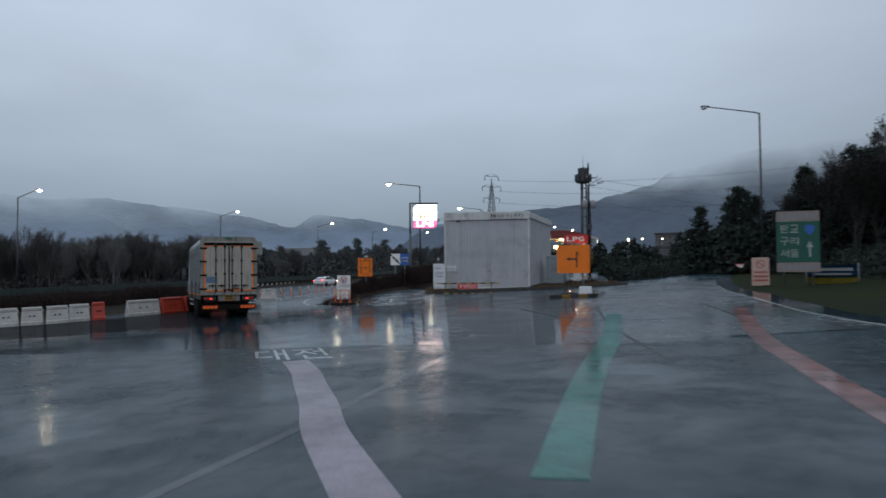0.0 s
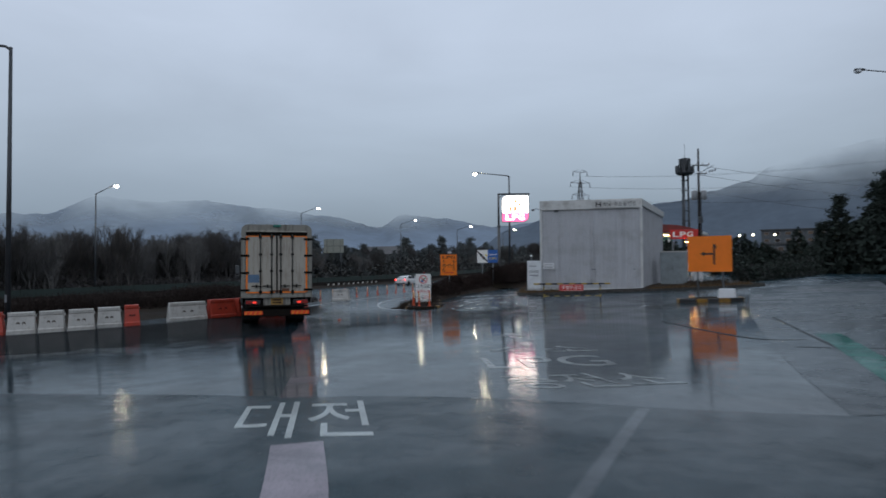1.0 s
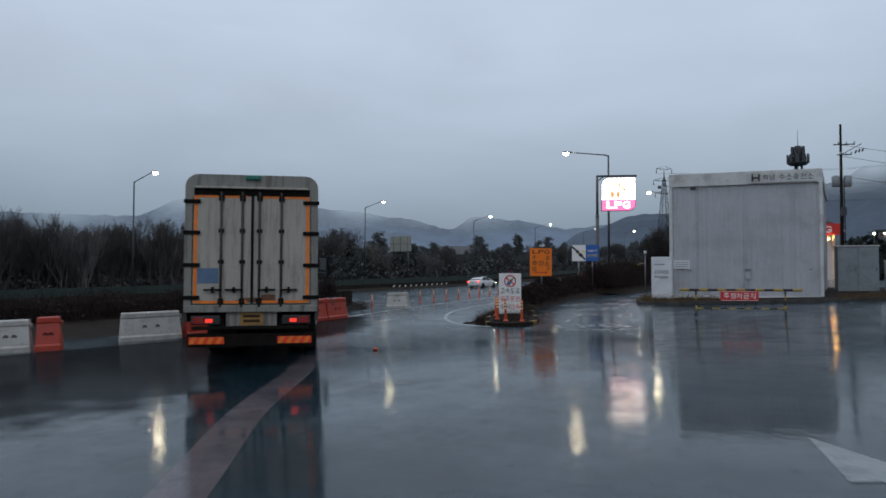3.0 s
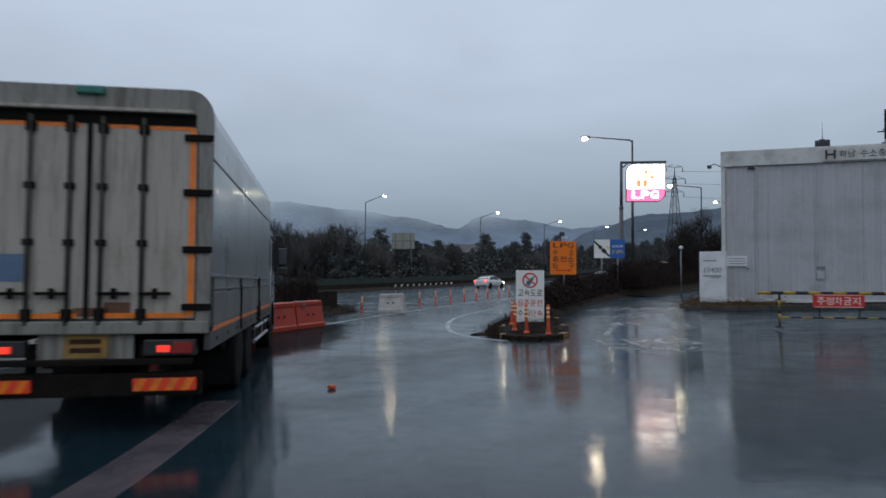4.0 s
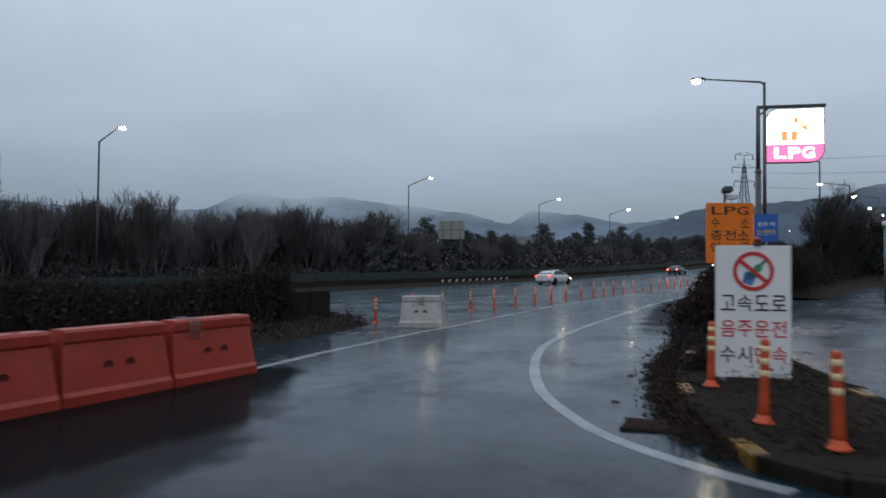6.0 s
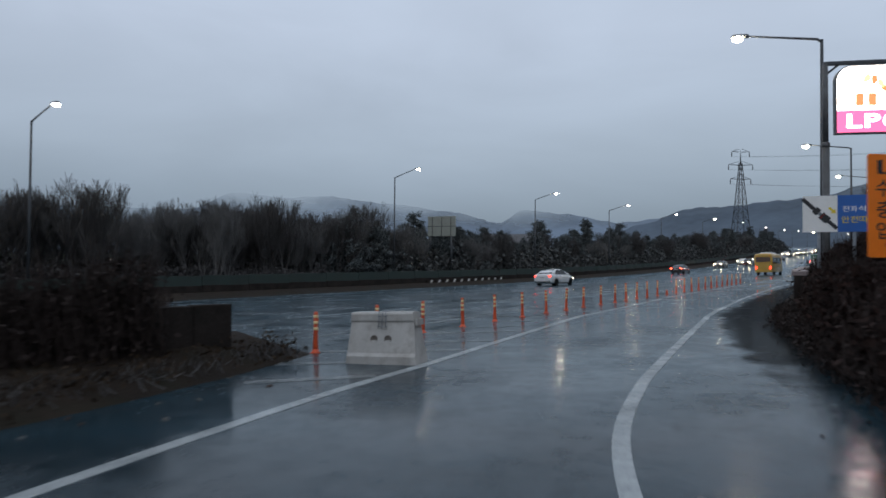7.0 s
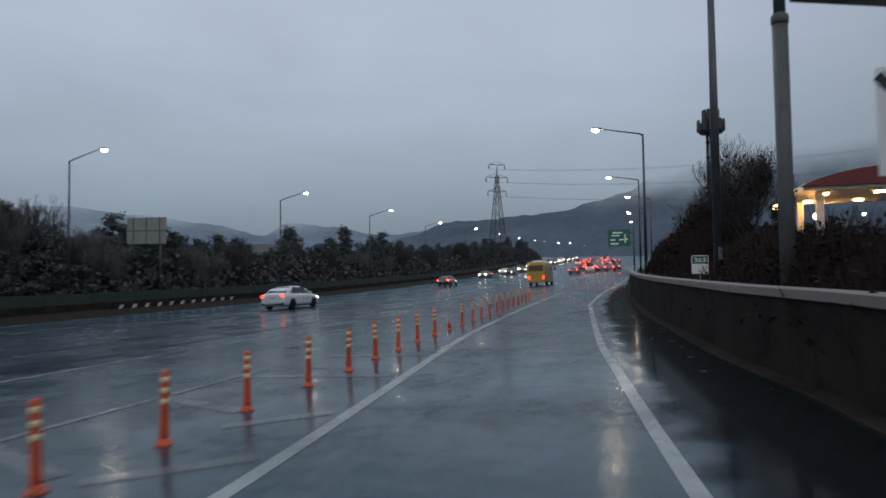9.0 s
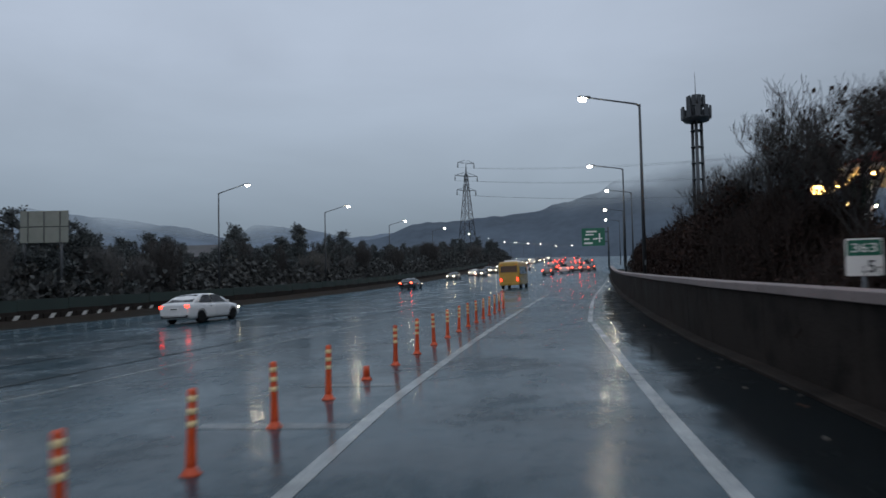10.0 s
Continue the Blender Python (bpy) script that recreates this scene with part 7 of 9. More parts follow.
        for y in (-1.42, 1.40):
            wheel(car, s * 0.81, y * k, 0.325 + tall * 0.1, 0.215, ALU, s)
            arch = [(s * 0.90, y * k + (0.365 + tall * 0.1) * math.cos(radians(a)), 0.33 + (0.365 + tall * 0.1) * math.sin(radians(a))) for a in range(-10, 191, 20)]
            part("wheel_arch", add_sweep(bmesh.new(), arch, 0.028, 6), BLACK_PLASTIC, car)
    part("rear_bumper", add_box(bmesh.new(), (1.5, 0.08, 0.16), (0, -2.36 * k, 0.38), 0.03), BLACK_PLASTIC, car)
    part("number_plate", add_box(bmesh.new(), (0.50, 0.02, 0.12), (0, -2.405 * k, 0.74 + tall * 0.2), 0.004), SIGN_WHITE, car)
    part("print_bar", add_box(bmesh.new(), (0.38, 0.006, 0.05), (0, -2.417 * k, 0.74 + tall * 0.2)), SIGN_BLACK, car)
    return car


def on_road(x, y, turn=-19.0):
    return pose(x, y, gz(x, y), 0, -math.degrees(math.atan(SLOPE)) * math.cos(radians(turn)), turn)


CAR_WHITE = mat("white_car_paint", (0.72, 0.71, 0.70), 0.25, var=0.04, scale=1, fine=8, bump=0.01, coat=0.9, coat_rough=0.04)
CAR_BLACK = mat("black_car_paint", (0.022, 0.024, 0.028), 0.25, var=0.1, scale=1, fine=8, bump=0.01, coat=1.0, coat_rough=0.04)
CAR_GREY = mat("grey_car_paint", (0.16, 0.165, 0.17), 0.3, metal=0.4, var=0.08, scale=1, fine=8, bump=0.01, coat=0.8)
BUS_YELLOW = mat("yellow_bus_paint", (0.52, 0.30, 0.045), 0.35, var=0.06, scale=1, fine=8, bump=0.02, coat=0.6, dirt=(0.3, 0.2, 0.06), dirt_amount=0.35)
saloon(on_road(-15.2, 99.0), CAR_WHITE, "white saloon car with tail lights on wet highway")
saloon(on_road(-2.4, 150.5), CAR_BLACK, "dark saloon car with a bright tail light band", TAIL_FAR)
rq = random.Random(12)
QUEUE = [(24, 186, 0), (29, 193, 1), (36, 203, 0), (31, 209, 2), (37, 216, 0), (43, 224, 1), (37, 231, 2), (43, 241, 0), (46, 248, 0), (42, 257, 1), (53, 263, 0), (48, 270, 2), (54, 277, 0), (50, 286, 0), (60, 293, 1), (57, 303, 0), (66, 312, 0), (62, 322, 0), (33, 199, 0), (40, 212, 2), (47, 236, 0), (51, 252, 1), (56, 270, 0), (62, 285, 0), (66, 299, 2), (70, 330, 0), (74, 340, 1), (69, 345, 0)]
for x, y, t in QUEUE:
    saloon(on_road(x, y, -20), (CAR_GREY, CAR_WHITE, CAR_BLACK)[t], "distant car in a queue with tail lights on", TAIL_FAR, HEAD_ON, "cars in the far queue", 0.3 if t == 1 else 0.0)
for i in range(18):
    y = 190 + i * 9.5 + rq.uniform(-2, 2)
    saloon(on_road(9.0 + 0.33 * (y - 196) + (i % 2) * 3.2, y, 160), (CAR_GREY, CAR_BLACK, CAR_WHITE)[i % 3], "distant oncoming car with headlights on", TAIL_FAR, HEAD_ON, "oncoming cars")


def minibus(m):
    bus = root("minibus", m, "yellow minibus with dark windows and tail lights on", "minibus")
    L, W, H = 7.0, 2.04, 2.66
    secs = []
    for y, s, zt in ((-3.5, 0.90, H - 0.22), (-3.42, 0.97, H - 0.07), (-3.2, 1.0, H - 0.02), (2.3, 1.0, H), (2.9, 0.98, H - 0.12), (3.3, 0.93, H - 0.75), (3.5, 0.84, H - 1.55)):
        w = W / 2 * s
        secs.append((y, [(w * 0.92, 0.36), (w, 0.48), (w, 1.0 + (zt - 1.0) * 0.45), (w * 0.985, zt - 0.20), (w * 0.93, zt - 0.07), (w * 0.80, zt), (0.02, zt + 0.03)]))
    loft(secs, BUS_YELLOW, "body", bus)
    for s in (-1, 1):
        for i in range(5):
            part("side_window", add_box(bmesh.new(), (0.012, 0.98, 0.72), (s * (W / 2 + 0.002), -2.75 + 1.06 * i, 1.78), 0.0), DARK_GLASS, bus, "dark side window")
        part("tail_light", add_box(bmesh.new(), (0.17, 0.05, 0.30), (s * 0.80, -3.48, 0.92), 0.02), TAIL_ON, bus, "glowing red tail light")
        part("top_marker", add_box(bmesh.new(), (0.16, 0.04, 0.07), (s * 0.72, -3.49, 2.34), 0.01), TAPE_ORANGE, bus)
        part("mirror", add_box(bmesh.new(), (0.20, 0.10, 0.34), (s * 1.22, 3.1, 1.9), 0.03), BLACK_PLASTIC, bus)
        part("mirror_arm", add_sweep(bmesh.new(), [(s * 0.98, 2.95, 2.25), (s * 1.15, 3.1, 2.3), (s * 1.22, 3.1, 2.05)], 0.018, 6), BLACK_PLASTIC, bus)
        for y in (-2.0, 2.15):
            wheel(bus, s * 0.88, y, 0.39, 0.24, RIM_STEEL, s)
        part("headlight", add_box(bmesh.new(), (0.26, 0.06, 0.18), (s * 0.68, 3.47, 0.82), 0.02), HEAD_ON, bus)
    part("rear_window", add_box(bmesh.new(), (1.62, 0.02, 0.62), (0, -3.508, 1.92), 0.0), DARK_GLASS, bus, "dark rear window")
    part("rear_door", add_box(bmesh.new(), (0.86, 0.02, 0.78), (0, -3.505, 1.10), 0.02), BUS_YELLOW, bus)
    part("rear_bumper", add_box(bmesh.new(), (1.96, 0.12, 0.24), (0, -3.50, 0.50), 0.03), BUS_YELLOW, bus)
    part("windscreen", add_box(bmesh.new(), (1.72, 0.02, 1.0), (0, 3.12, 1.85), 0.0, Matrix.Rotation(radians(24), 4, "X")), DARK_GLASS, bus, "dark windscreen")
    for y in (-1.5, 0.6):
        part("roof_unit", add_box(bmesh.new(), (1.3, 1.5, 0.16), (0, y, H + 0.08), 0.05, None, (0.85, 0.9)), CAR_WHITE, bus, "white roof air unit")
    return bus


minibus(on_road(7.4, 131.5))


# ---- far structures ----
def gridded_mast(name, m, base_w, top_w, h, panels, material, label, category, arms=()):
    """A lattice mast of four legs, rings and crossed braces; arms: (height, half length)."""
    mast = root(name, m, label, category)
    r = 0.10 * h / 50 + 0.02

    def corner(i, z):
        w = base_w + (top_w - base_w) * min(z / h, 1) ** 0.8
        return Vector(((-1, 1, 1, -1)[i] * w / 2, (-1, -1, 1, 1)[i] * w / 2, z))

    for i in range(4):
        part("leg", add_sweep(bmesh.new(), [corner(i, h * k / 6) for k in range(7)], r * 1.5, 6), material, mast)
    for p in range(panels):
        z0, z1 = h * p / panels, h * (p + 1) / panels
        for i in range(4):
            j = (i + 1) % 4
            for a, b in ((corner(i, z0), corner(j, z1)), (corner(j, z0), corner(i, z1)), (corner(i, z1), corner(j, z1))):
                part("brace", add_tube(bmesh.new(), a, b, r * 0.8, seg=5), material, mast)
    for z, half in arms:
        for s in (-1, 1):
            tip = (s * half, 0, z)
            for a in ((s * 0.6, -0.6, z - 0.2), (s * 0.6, 0.6, z - 0.2), (s * 0.6, 0, z + half * 0.28)):
                part("crossarm", add_tube(bmesh.new(), a, tip, r, seg=5), material, mast)
            part("insulator", add_lathe(bmesh.new(), [(0.12, -2.2), (0.28, -2.0), (0.12, -1.6), (0.28, -1.2), (0.12, -0.8), (0.2, -0.2)], tip, 8), material, mast)
    return mast


py0 = gz(29, 348)
pyl = gridded_mast("power_pylon", pose(29.0, 348.0, py0 - 0.5, 0, 0, 20), 7.6, 0.9, 46.0 - py0, 9, STEEL_DARK, "grey lattice power pylon with three pairs of arms", "pylon", ((30.5, 4.4), (36.5, 5.2), (42.0, 3.8)))
part("peak", add_tube(bmesh.new(), (0, 0, 46.0 - py0 - 0.2), (0, 0, 51.3 - py0), 0.35, 0.08, seg=6), STEEL_DARK, pyl)
for k, (z, half) in enumerate(((28.3, 4.4), (34.3, 5.2), (39.8, 3.8))):
    for s in (-1, 1):
        a = pyl.matrix_world @ Vector((s * half, 0, z))
        for b in (Vector((250, 215 + 4 * k, 40 + 8 * k)),):
            pts = [a.lerp(b, t / 14) - Vector((0, 0, 9 * (1 - (2 * t / 14 - 1) ** 2))) for t in range(15)]
            wire = root("power_line", Matrix(), "thin power line sagging from the pylon", "power line", "power lines")
            part("strand", add_sweep(bmesh.new(), pts, 0.032, 5), STEEL_DARK, wire)

# antenna tower
tw = root("antenna_tower", pose(34.5, 147.0, gz(30, 147) - 0.3), "dark antenna tower with a ring of panels on legs", "antenna tower")
ztop = 21.4 - gz(30, 147)
for i in range(3):
    a = 2 * math.pi * i / 3
    part("leg", add_tube(bmesh.new(), (0.75 * math.cos(a), 0.75 * math.sin(a), 0), (0.62 * math.cos(a), 0.62 * math.sin(a), ztop), 0.24, 0.2, seg=10), STEEL_DARK, tw)
for k in range(9):
    z = ztop * (k + 1) / 9.5
    part("leg_ring", add_lathe(bmesh.new(), [(0.62, z - 0.05), (0.80, z - 0.05), (0.80, z + 0.05), (0.62, z + 0.05)], seg=12), STEEL_DARK, tw)
part("platform", add_lathe(bmesh.new(), [(0.7, ztop), (1.5, ztop + 0.15), (1.75, ztop + 0.5), (1.75, ztop + 0.6), (0.8, ztop + 0.7)], seg=18), STEEL_DARK, tw)
for i in range(10):
    a = 2 * math.pi * i / 10
    part("antenna_panel", moved(add_box(bmesh.new(), (0.62, 0.22, 1.55), (0, 0, 0), 0.05), Matrix.Translation((1.75 * math.cos(a), 1.75 * math.sin(a), ztop + 1.25)) @ Matrix.Rotation(a + math.pi / 2, 4, "Z")), STEEL_DARK, tw)
    part("upper_panel", moved(add_box(bmesh.new(), (0.46, 0.2, 1.4), (0, 0, 0), 0.05), Matrix.Translation((1.05 * math.cos(a + 0.3), 1.05 * math.sin(a + 0.3), ztop + 2.75)) @ Matrix.Rotation(a + 0.3 + math.pi / 2, 4, "Z")), STEEL_DARK, tw)
part("core", add_lathe(bmesh.new(), [(0.8, ztop), (0.8, ztop + 2.4), (0.5, ztop + 3.6)], seg=12), STEEL_DARK, tw)
part("lightning_rod", add_tube(bmesh.new(), (0, 0, ztop + 3.4), (0, 0, ztop + 6.6), 0.06, 0.02, seg=6), STEEL_DARK, tw)

# wooden-looking concrete service pole
sp = root("utility_pole", pose(22.3, 85.2, gz(22.3, 85.2)), "tall concrete utility pole with transformers and crossarms", "utility pole")
hp = 16.2 - gz(22.3, 85.2)
part("pole", add_tube(bmesh.new(), (0, 0, 0), (0, 0, hp), 0.2, 0.10, seg=12), CONCRETE, sp)
for z, w in ((hp - 2.0, 1.9), (hp - 3.0, 1.3)):
    part("crossarm", add_box(bmesh.new(), (w, 0.10, 0.10), (0.25, -0.18, z), 0.01), STEEL_DARK, sp)
    for x in (-0.5, 0.2, 0.9):
        part("insulator", add_lathe(bmesh.new(), [(0.05, 0), (0.09, 0.05), (0.05, 0.12), (0.08, 0.16), (0.04, 0.26)], (x * w / 1.9 + 0.25, -0.18, z + 0.05), 8), BOARD_WHITE, sp)
part("stay_arm", add_tube(bmesh.new(), (0.1, -0.1, hp - 2.9), (1.75, -0.2, hp - 2.0), 0.04, seg=6), STEEL_DARK, sp)
for x in (1.25, 1.55, 1.85):
    part("fuse", add_box(bmesh.new(), (0.14, 0.1, 0.34), (x, -0.2, hp - 2.75 + 0.25 * (x - 1.2)), 0.02, Matrix.Rotation(radians(25), 4, "Y")), STEEL_DARK, sp)
for x in (-0.52, 0.52):
    part("transformer", add_lathe(bmesh.new(), [(0.30, 0), (0.36, 0.08), (0.36, 0.95), (0.30, 1.05), (0.12, 1.12)], (x, -0.1, hp - 6.1), 16), SIGN_GREY, sp, "grey transformer can")
part("cable_box", add_box(bmesh.new(), (0.42, 0.3, 0.8), (0.1, -0.3, hp - 8.5), 0.02), STEEL_DARK, sp)
part("cable", add_sweep(bmesh.new(), [(0.16, -0.18, hp - 5.2), (0.20, -0.2, hp - 8.0), (0.2, -0.22, 3.0), (0.2, -0.2, 0.3)], 0.05, 6), BLACK_RUBBER, sp)
for dz, sag in ((-2.0, 1.6), (-3.1, 1.9), (-5.0, 2.2)):
    a, b = Vector((22.3, 85.2, 16.2 + dz)), Vector((95, 120, 15.5 + dz))
    wire = root("service_line", Matrix(), "thin dark service line from the utility pole", "power line", "power lines")
    part("strand", add_sweep(bmesh.new(), [a.lerp(b, t / 10) - Vector((0, 0, sag * (1 - (2 * t / 10 - 1) ** 2))) for t in range(11)], 0.02, 5), STEEL_DARK, wire)

# back of a large road board beyond the highway
bd = root("highway_board", pose(-31.1, 116.05, gz(-31.1, 116) - 0.4, 0, 0, -5), "grey back of a large highway board on posts", "road board")
zb0 = gz(-31.1, 116) - 0.4
for i, (z, h) in enumerate(((6.85, 1.15), (5.62, 1.15))):
    plate_part("board", 3.6, h, 0.08, BOARD_BACK, bd, (0, 0, z - zb0), 0.03)
    for x in (-1.2, 0, 1.2):
        part("stiffener", add_box(bmesh.new(), (0.06, 0.05, h - 0.1), (x, -0.062, z - zb0), 0.006), STEEL_DARK, bd)
for x in (-1.55, 1.2):
    part("post", add_tube(bmesh.new(), (x, 0.15, 0), (x, 0.15, 7.3 - zb0), 0.11, seg=10), STEEL_DARK, bd)
part("cross_rail", add_box(bmesh.new(), (3.7, 0.08, 0.10), (0, 0.06, 6.22 - zb0), 0.01), STEEL_DARK, bd)

# green overhead direction sign far along the slip road
ov = root("overhead_sign", pose(46.0, 229.4, gz(46, 229), 0, 0, -19), "green overhead direction sign on a gantry pole", "road sign")
zv = 11.4 - gz(46, 229)
plate_part("board", 5.6, 4.4, 0.12, SIGN_GREEN, ov, (0, 0, zv), 0.1)
part("mast", add_tube(bmesh.new(), (3.6, 0.3, 0), (3.6, 0.3, zv + 2.4), 0.22, seg=12), STEEL_DARK, ov)
for z in (-1.2, 1.2):
    part("outrigger", add_tube(bmesh.new(), (3.6, 0.3, zv + z), (-2.4, 0.2, zv + z), 0.12, seg=8), STEEL_DARK, ov)
bars(ov, [(-0.4, zv + 1.35, 2.6, 0.4), (-0.9, zv + 0.6, 2.0, 0.35), (-1.6, zv - 0.5, 1.3, 0.4), (0.4, zv - 0.5, 0.9, 0.35), (-1.2, zv - 1.5, 2.0, 0.45), (1.5, zv - 0.2, 0.35, 2.2), (1.3, zv - 0.4, 1.7, 0.3)], SIGN_WHITE, -0.064)

# small flashing marker by the far carriageway
mk = root("marker_board", pose(-30.3, 121.0, gz(-30.3, 121) + 0.2, 0, 0, 0), "small orange marker board on the verge", "marker board")
part("post", add_tube(bmesh.new(), (0, 0, 0), (0, 0, 2.1), 0.03, seg=8), STEEL, mk)
plate_part("board", 0.62, 0.95, 0.04, SIGN_ORANGE, mk, (0, -0.03, 2.42), 0.03)
# striped kerb on the far verge
for i in range(11):
    y = 106 + i * 1.35
    x = highway_x(-38.2, y)
    sk = root("striped_block", pose(x, y, gz(x, y) + 0.20, 0, 0, 71), "white and black striped concrete block", "striped block", "striped blocks")
    part("block", add_box(bmesh.new(), (1.30, 0.3, 0.5), (0, 0, 0.25), 0.03, None, (1.0, 0.7)), CONCRETE, sk)
    for side in (-1, 1):
        bmx = bmesh.new()
        yy = 0.152 * side
        pts = [(-0.45, yy, 0.03), (-0.05, yy, 0.03), (0.35, yy * 0.72, 0.48), (-0.05, yy * 0.72, 0.48)]
        bmx.faces.new([bmx.verts.new((p[0], p[1] * 1.04, p[2])) for p in pts])
        bmesh.ops.solidify(bmx, geom=bmx.faces[:], thickness=0.006)
        part("stripe", bmx, SIGN_WHITE, sk)

# direction sign, banner and small signs on the right-hand verge
gd = root("direction_sign", pose(21.9, 30.6, gz(21.9, 30.6) + 0.05, 0, 0, -22), "green direction sign with shade-darkened white panels on two posts", "road sign")
zd = -(gz(21.9, 30.6) + 0.05)
# panel, green and letter colours darkened to hold the shade of the trees
SHADED_PANEL = mat("shaded_panel_white", (0.27, 0.225, 0.205), 0.5, var=0.12, scale=2, fine=20, bump=0.03, dirt=(0.14, 0.12, 0.11), dirt_amount=0.5)
SIGN_SHADED_GREEN = mat("sign_shaded_green", (0.008, 0.090, 0.062), 0.5, var=0.15, scale=1.5, fine=30, bump=0.03)
SHADED_LETTER = mat("shaded_letter_white", (0.34, 0.36, 0.34), 0.5, var=0.1, scale=2, fine=30, bump=0.02)
plate_part("board", 2.12, 2.22, 0.05, SIGN_SHADED_GREEN, gd, (0, 0, zd + 3.40), 0.04)
plate_part("top_panel", 2.12, 0.56, 0.05, SHADED_PANEL, gd, (0, 0, zd + 4.80), 0.03, "white upper panel, darkened for shade")
plate_part("bottom_panel", 2.12, 0.52, 0.05, SHADED_PANEL, gd, (0, 0, zd + 2.02), 0.03, "white lower panel, darkened for shade")
for x in (-0.7, 0.7):
    part("post", add_tube(bmesh.new(), (x, 0.09, -0.4), (x, 0.09, zd + 5.0), 0.06, seg=10), STEEL, gd)
for text, z in (("판교", 4.12), ("구리", 3.45), ("서울", 2.78)):
    lettering(gd, text, 0.44, 0.94, -0.42, zd + z, SHADED_LETTER, -0.0255, 0.004)
part("arrow_print", add_plate(bmesh.new(), [(0.52, zd + 2.58), (0.62, zd + 2.58), (0.62, zd + 3.1), (0.75, zd + 3.1), (0.57, zd + 3.45), (0.39, zd + 3.1), (0.52, zd + 3.1)], -0.030, -0.0255), SHADED_LETTER, gd, "white arrow")
part("shield_print", add_plate(bmesh.new(), [(0.34, zd + 4.3), (0.34, zd + 4.0), (0.57, zd + 3.75), (0.80, zd + 4.0), (0.80, zd + 4.3)], -0.030, -0.0255), SIGN_BLUE, gd, "blue route shield")
bars(gd, [(-0.76 + 0.30 * k, zd + 4.80, 0.22, 0.30) for k in range(6)] + [(-0.76 + 0.30 * k, zd + 2.02, 0.22, 0.26) for k in range(6)], DIM_BAR, -0.028)
bn = root("banner", pose(24.3, 31.6, gz(24.3, 31.6), 0, 0, -22), "dull blue and yellow banner stretched between short posts", "banner")
zn = -gz(24.3, 31.6)
CLOTH_BLUE = mat("dull_blue_cloth", (0.022, 0.075, 0.135), 0.8, var=0.25, scale=1.4, fine=14, bump=0.15, spec=0.1)
CLOTH_YELLOW = mat("dull_yellow_cloth", (0.24, 0.20, 0.035), 0.8, var=0.2, scale=1.4, fine=14, bump=0.15, spec=0.1)
for name, z, h, cloth, text in (("blue_cloth", 1.82, 0.68, CLOTH_BLUE, "blue upper band"), ("yellow_cloth", 1.27, 0.40, CLOTH_YELLOW, "yellow lower band")):
    bm = bmesh.new()
    grid = [[bm.verts.new((-1.25 + 2.5 * i / 24, 0.035 * math.sin(i * 0.9) * (0.4 + k / 4), zn + z - h / 2 + h * k / 4 - 0.05 * math.sin(math.pi * i / 24))) for k in range(5)] for i in range(25)]
    for a, b in zip(grid, grid[1:]):
        for k in range(4):
            bm.faces.new((a[k], b[k], b[k + 1], a[k + 1])).smooth = True
    bmesh.ops.solidify(bm, geom=bm.faces[:], thickness=0.008)
    part(name, bm, cloth, bn, text)
bars(bn, [(0, zn + 1.88, 2.0, 0.16), (0, zn + 1.62, 1.8, 0.10)], DIM_BAR, -0.055)
for x in (-1.28, 1.28):
    part("post", add_tube(bmesh.new(), (x, 0, -0.4), (x, 0, zn + 2.25), 0.035, seg=8), STEEL, bn)
wsn = root("notice_sign", pose(22.0, 35.3, gz(22.0, 35.3) + 0.02, 0, 0, -24), "pinkish white upright notice sign with red print", "road sign")
PINKISH = mat("pinkish_white_board", (0.62, 0.42, 0.35), 0.5, var=0.08, scale=2, fine=20, bump=0.03)
PINK_PRINT = mat("faded_red_print", (0.42, 0.12, 0.075), 0.5, var=0.1, scale=3, fine=30, bump=0.02)
plate_part("board", 0.98, 1.72, 0.04, PINKISH, wsn, (0, 0, 0.90), 0.02)
bars(wsn, [(0, 0.86, 0.80, 0.10), (0, 0.60, 0.80, 0.13), (0, 0.36, 0.80, 0.13)], PINK_PRINT, -0.024)
part("prohibition_ring", moved(hoop(0.20, 0.25, 0.008), Matrix.Translation((0, -0.026, 1.36))), PINK_PRINT, wsn)
part("prohibition_bar", add_box(bmesh.new(), (0.44, 0.008, 0.05), (0, -0.028, 1.36), 0, Matrix.Rotation(radians(40), 4, "Y")), PINK_PRINT, wsn)
for x in (-0.42, 0.42):
    part("leg", add_tube(bmesh.new(), (x, 0.05, -0.1), (x, 0.05, 1.7), 0.025, seg=8), STEEL, wsn)
yd = root("yield_sign", pose(31.5, 60.0, gz(31.5, 60) + 0.3, 0, 0, -26), "small white and red yield triangle on a post", "road sign")
zy = -(gz(31.5, 60) + 0.3)
part("triangle", add_plate(bmesh.new(), [(-0.48, zy + 2.4), (0.48, zy + 2.4), (0, zy + 1.6)], -0.015, 0.015), SIGN_RED, yd)
part("inner_triangle", add_plate(bmesh.new(), [(-0.34, zy + 2.32), (0.34, zy + 2.32), (0, zy + 1.76)], -0.019, -0.0155), SIGN_WHITE, yd)
part("post", add_tube(bmesh.new(), (0, 0.04, -0.4), (0, 0.04, zy + 2.4), 0.03, seg=8), STEEL, yd)

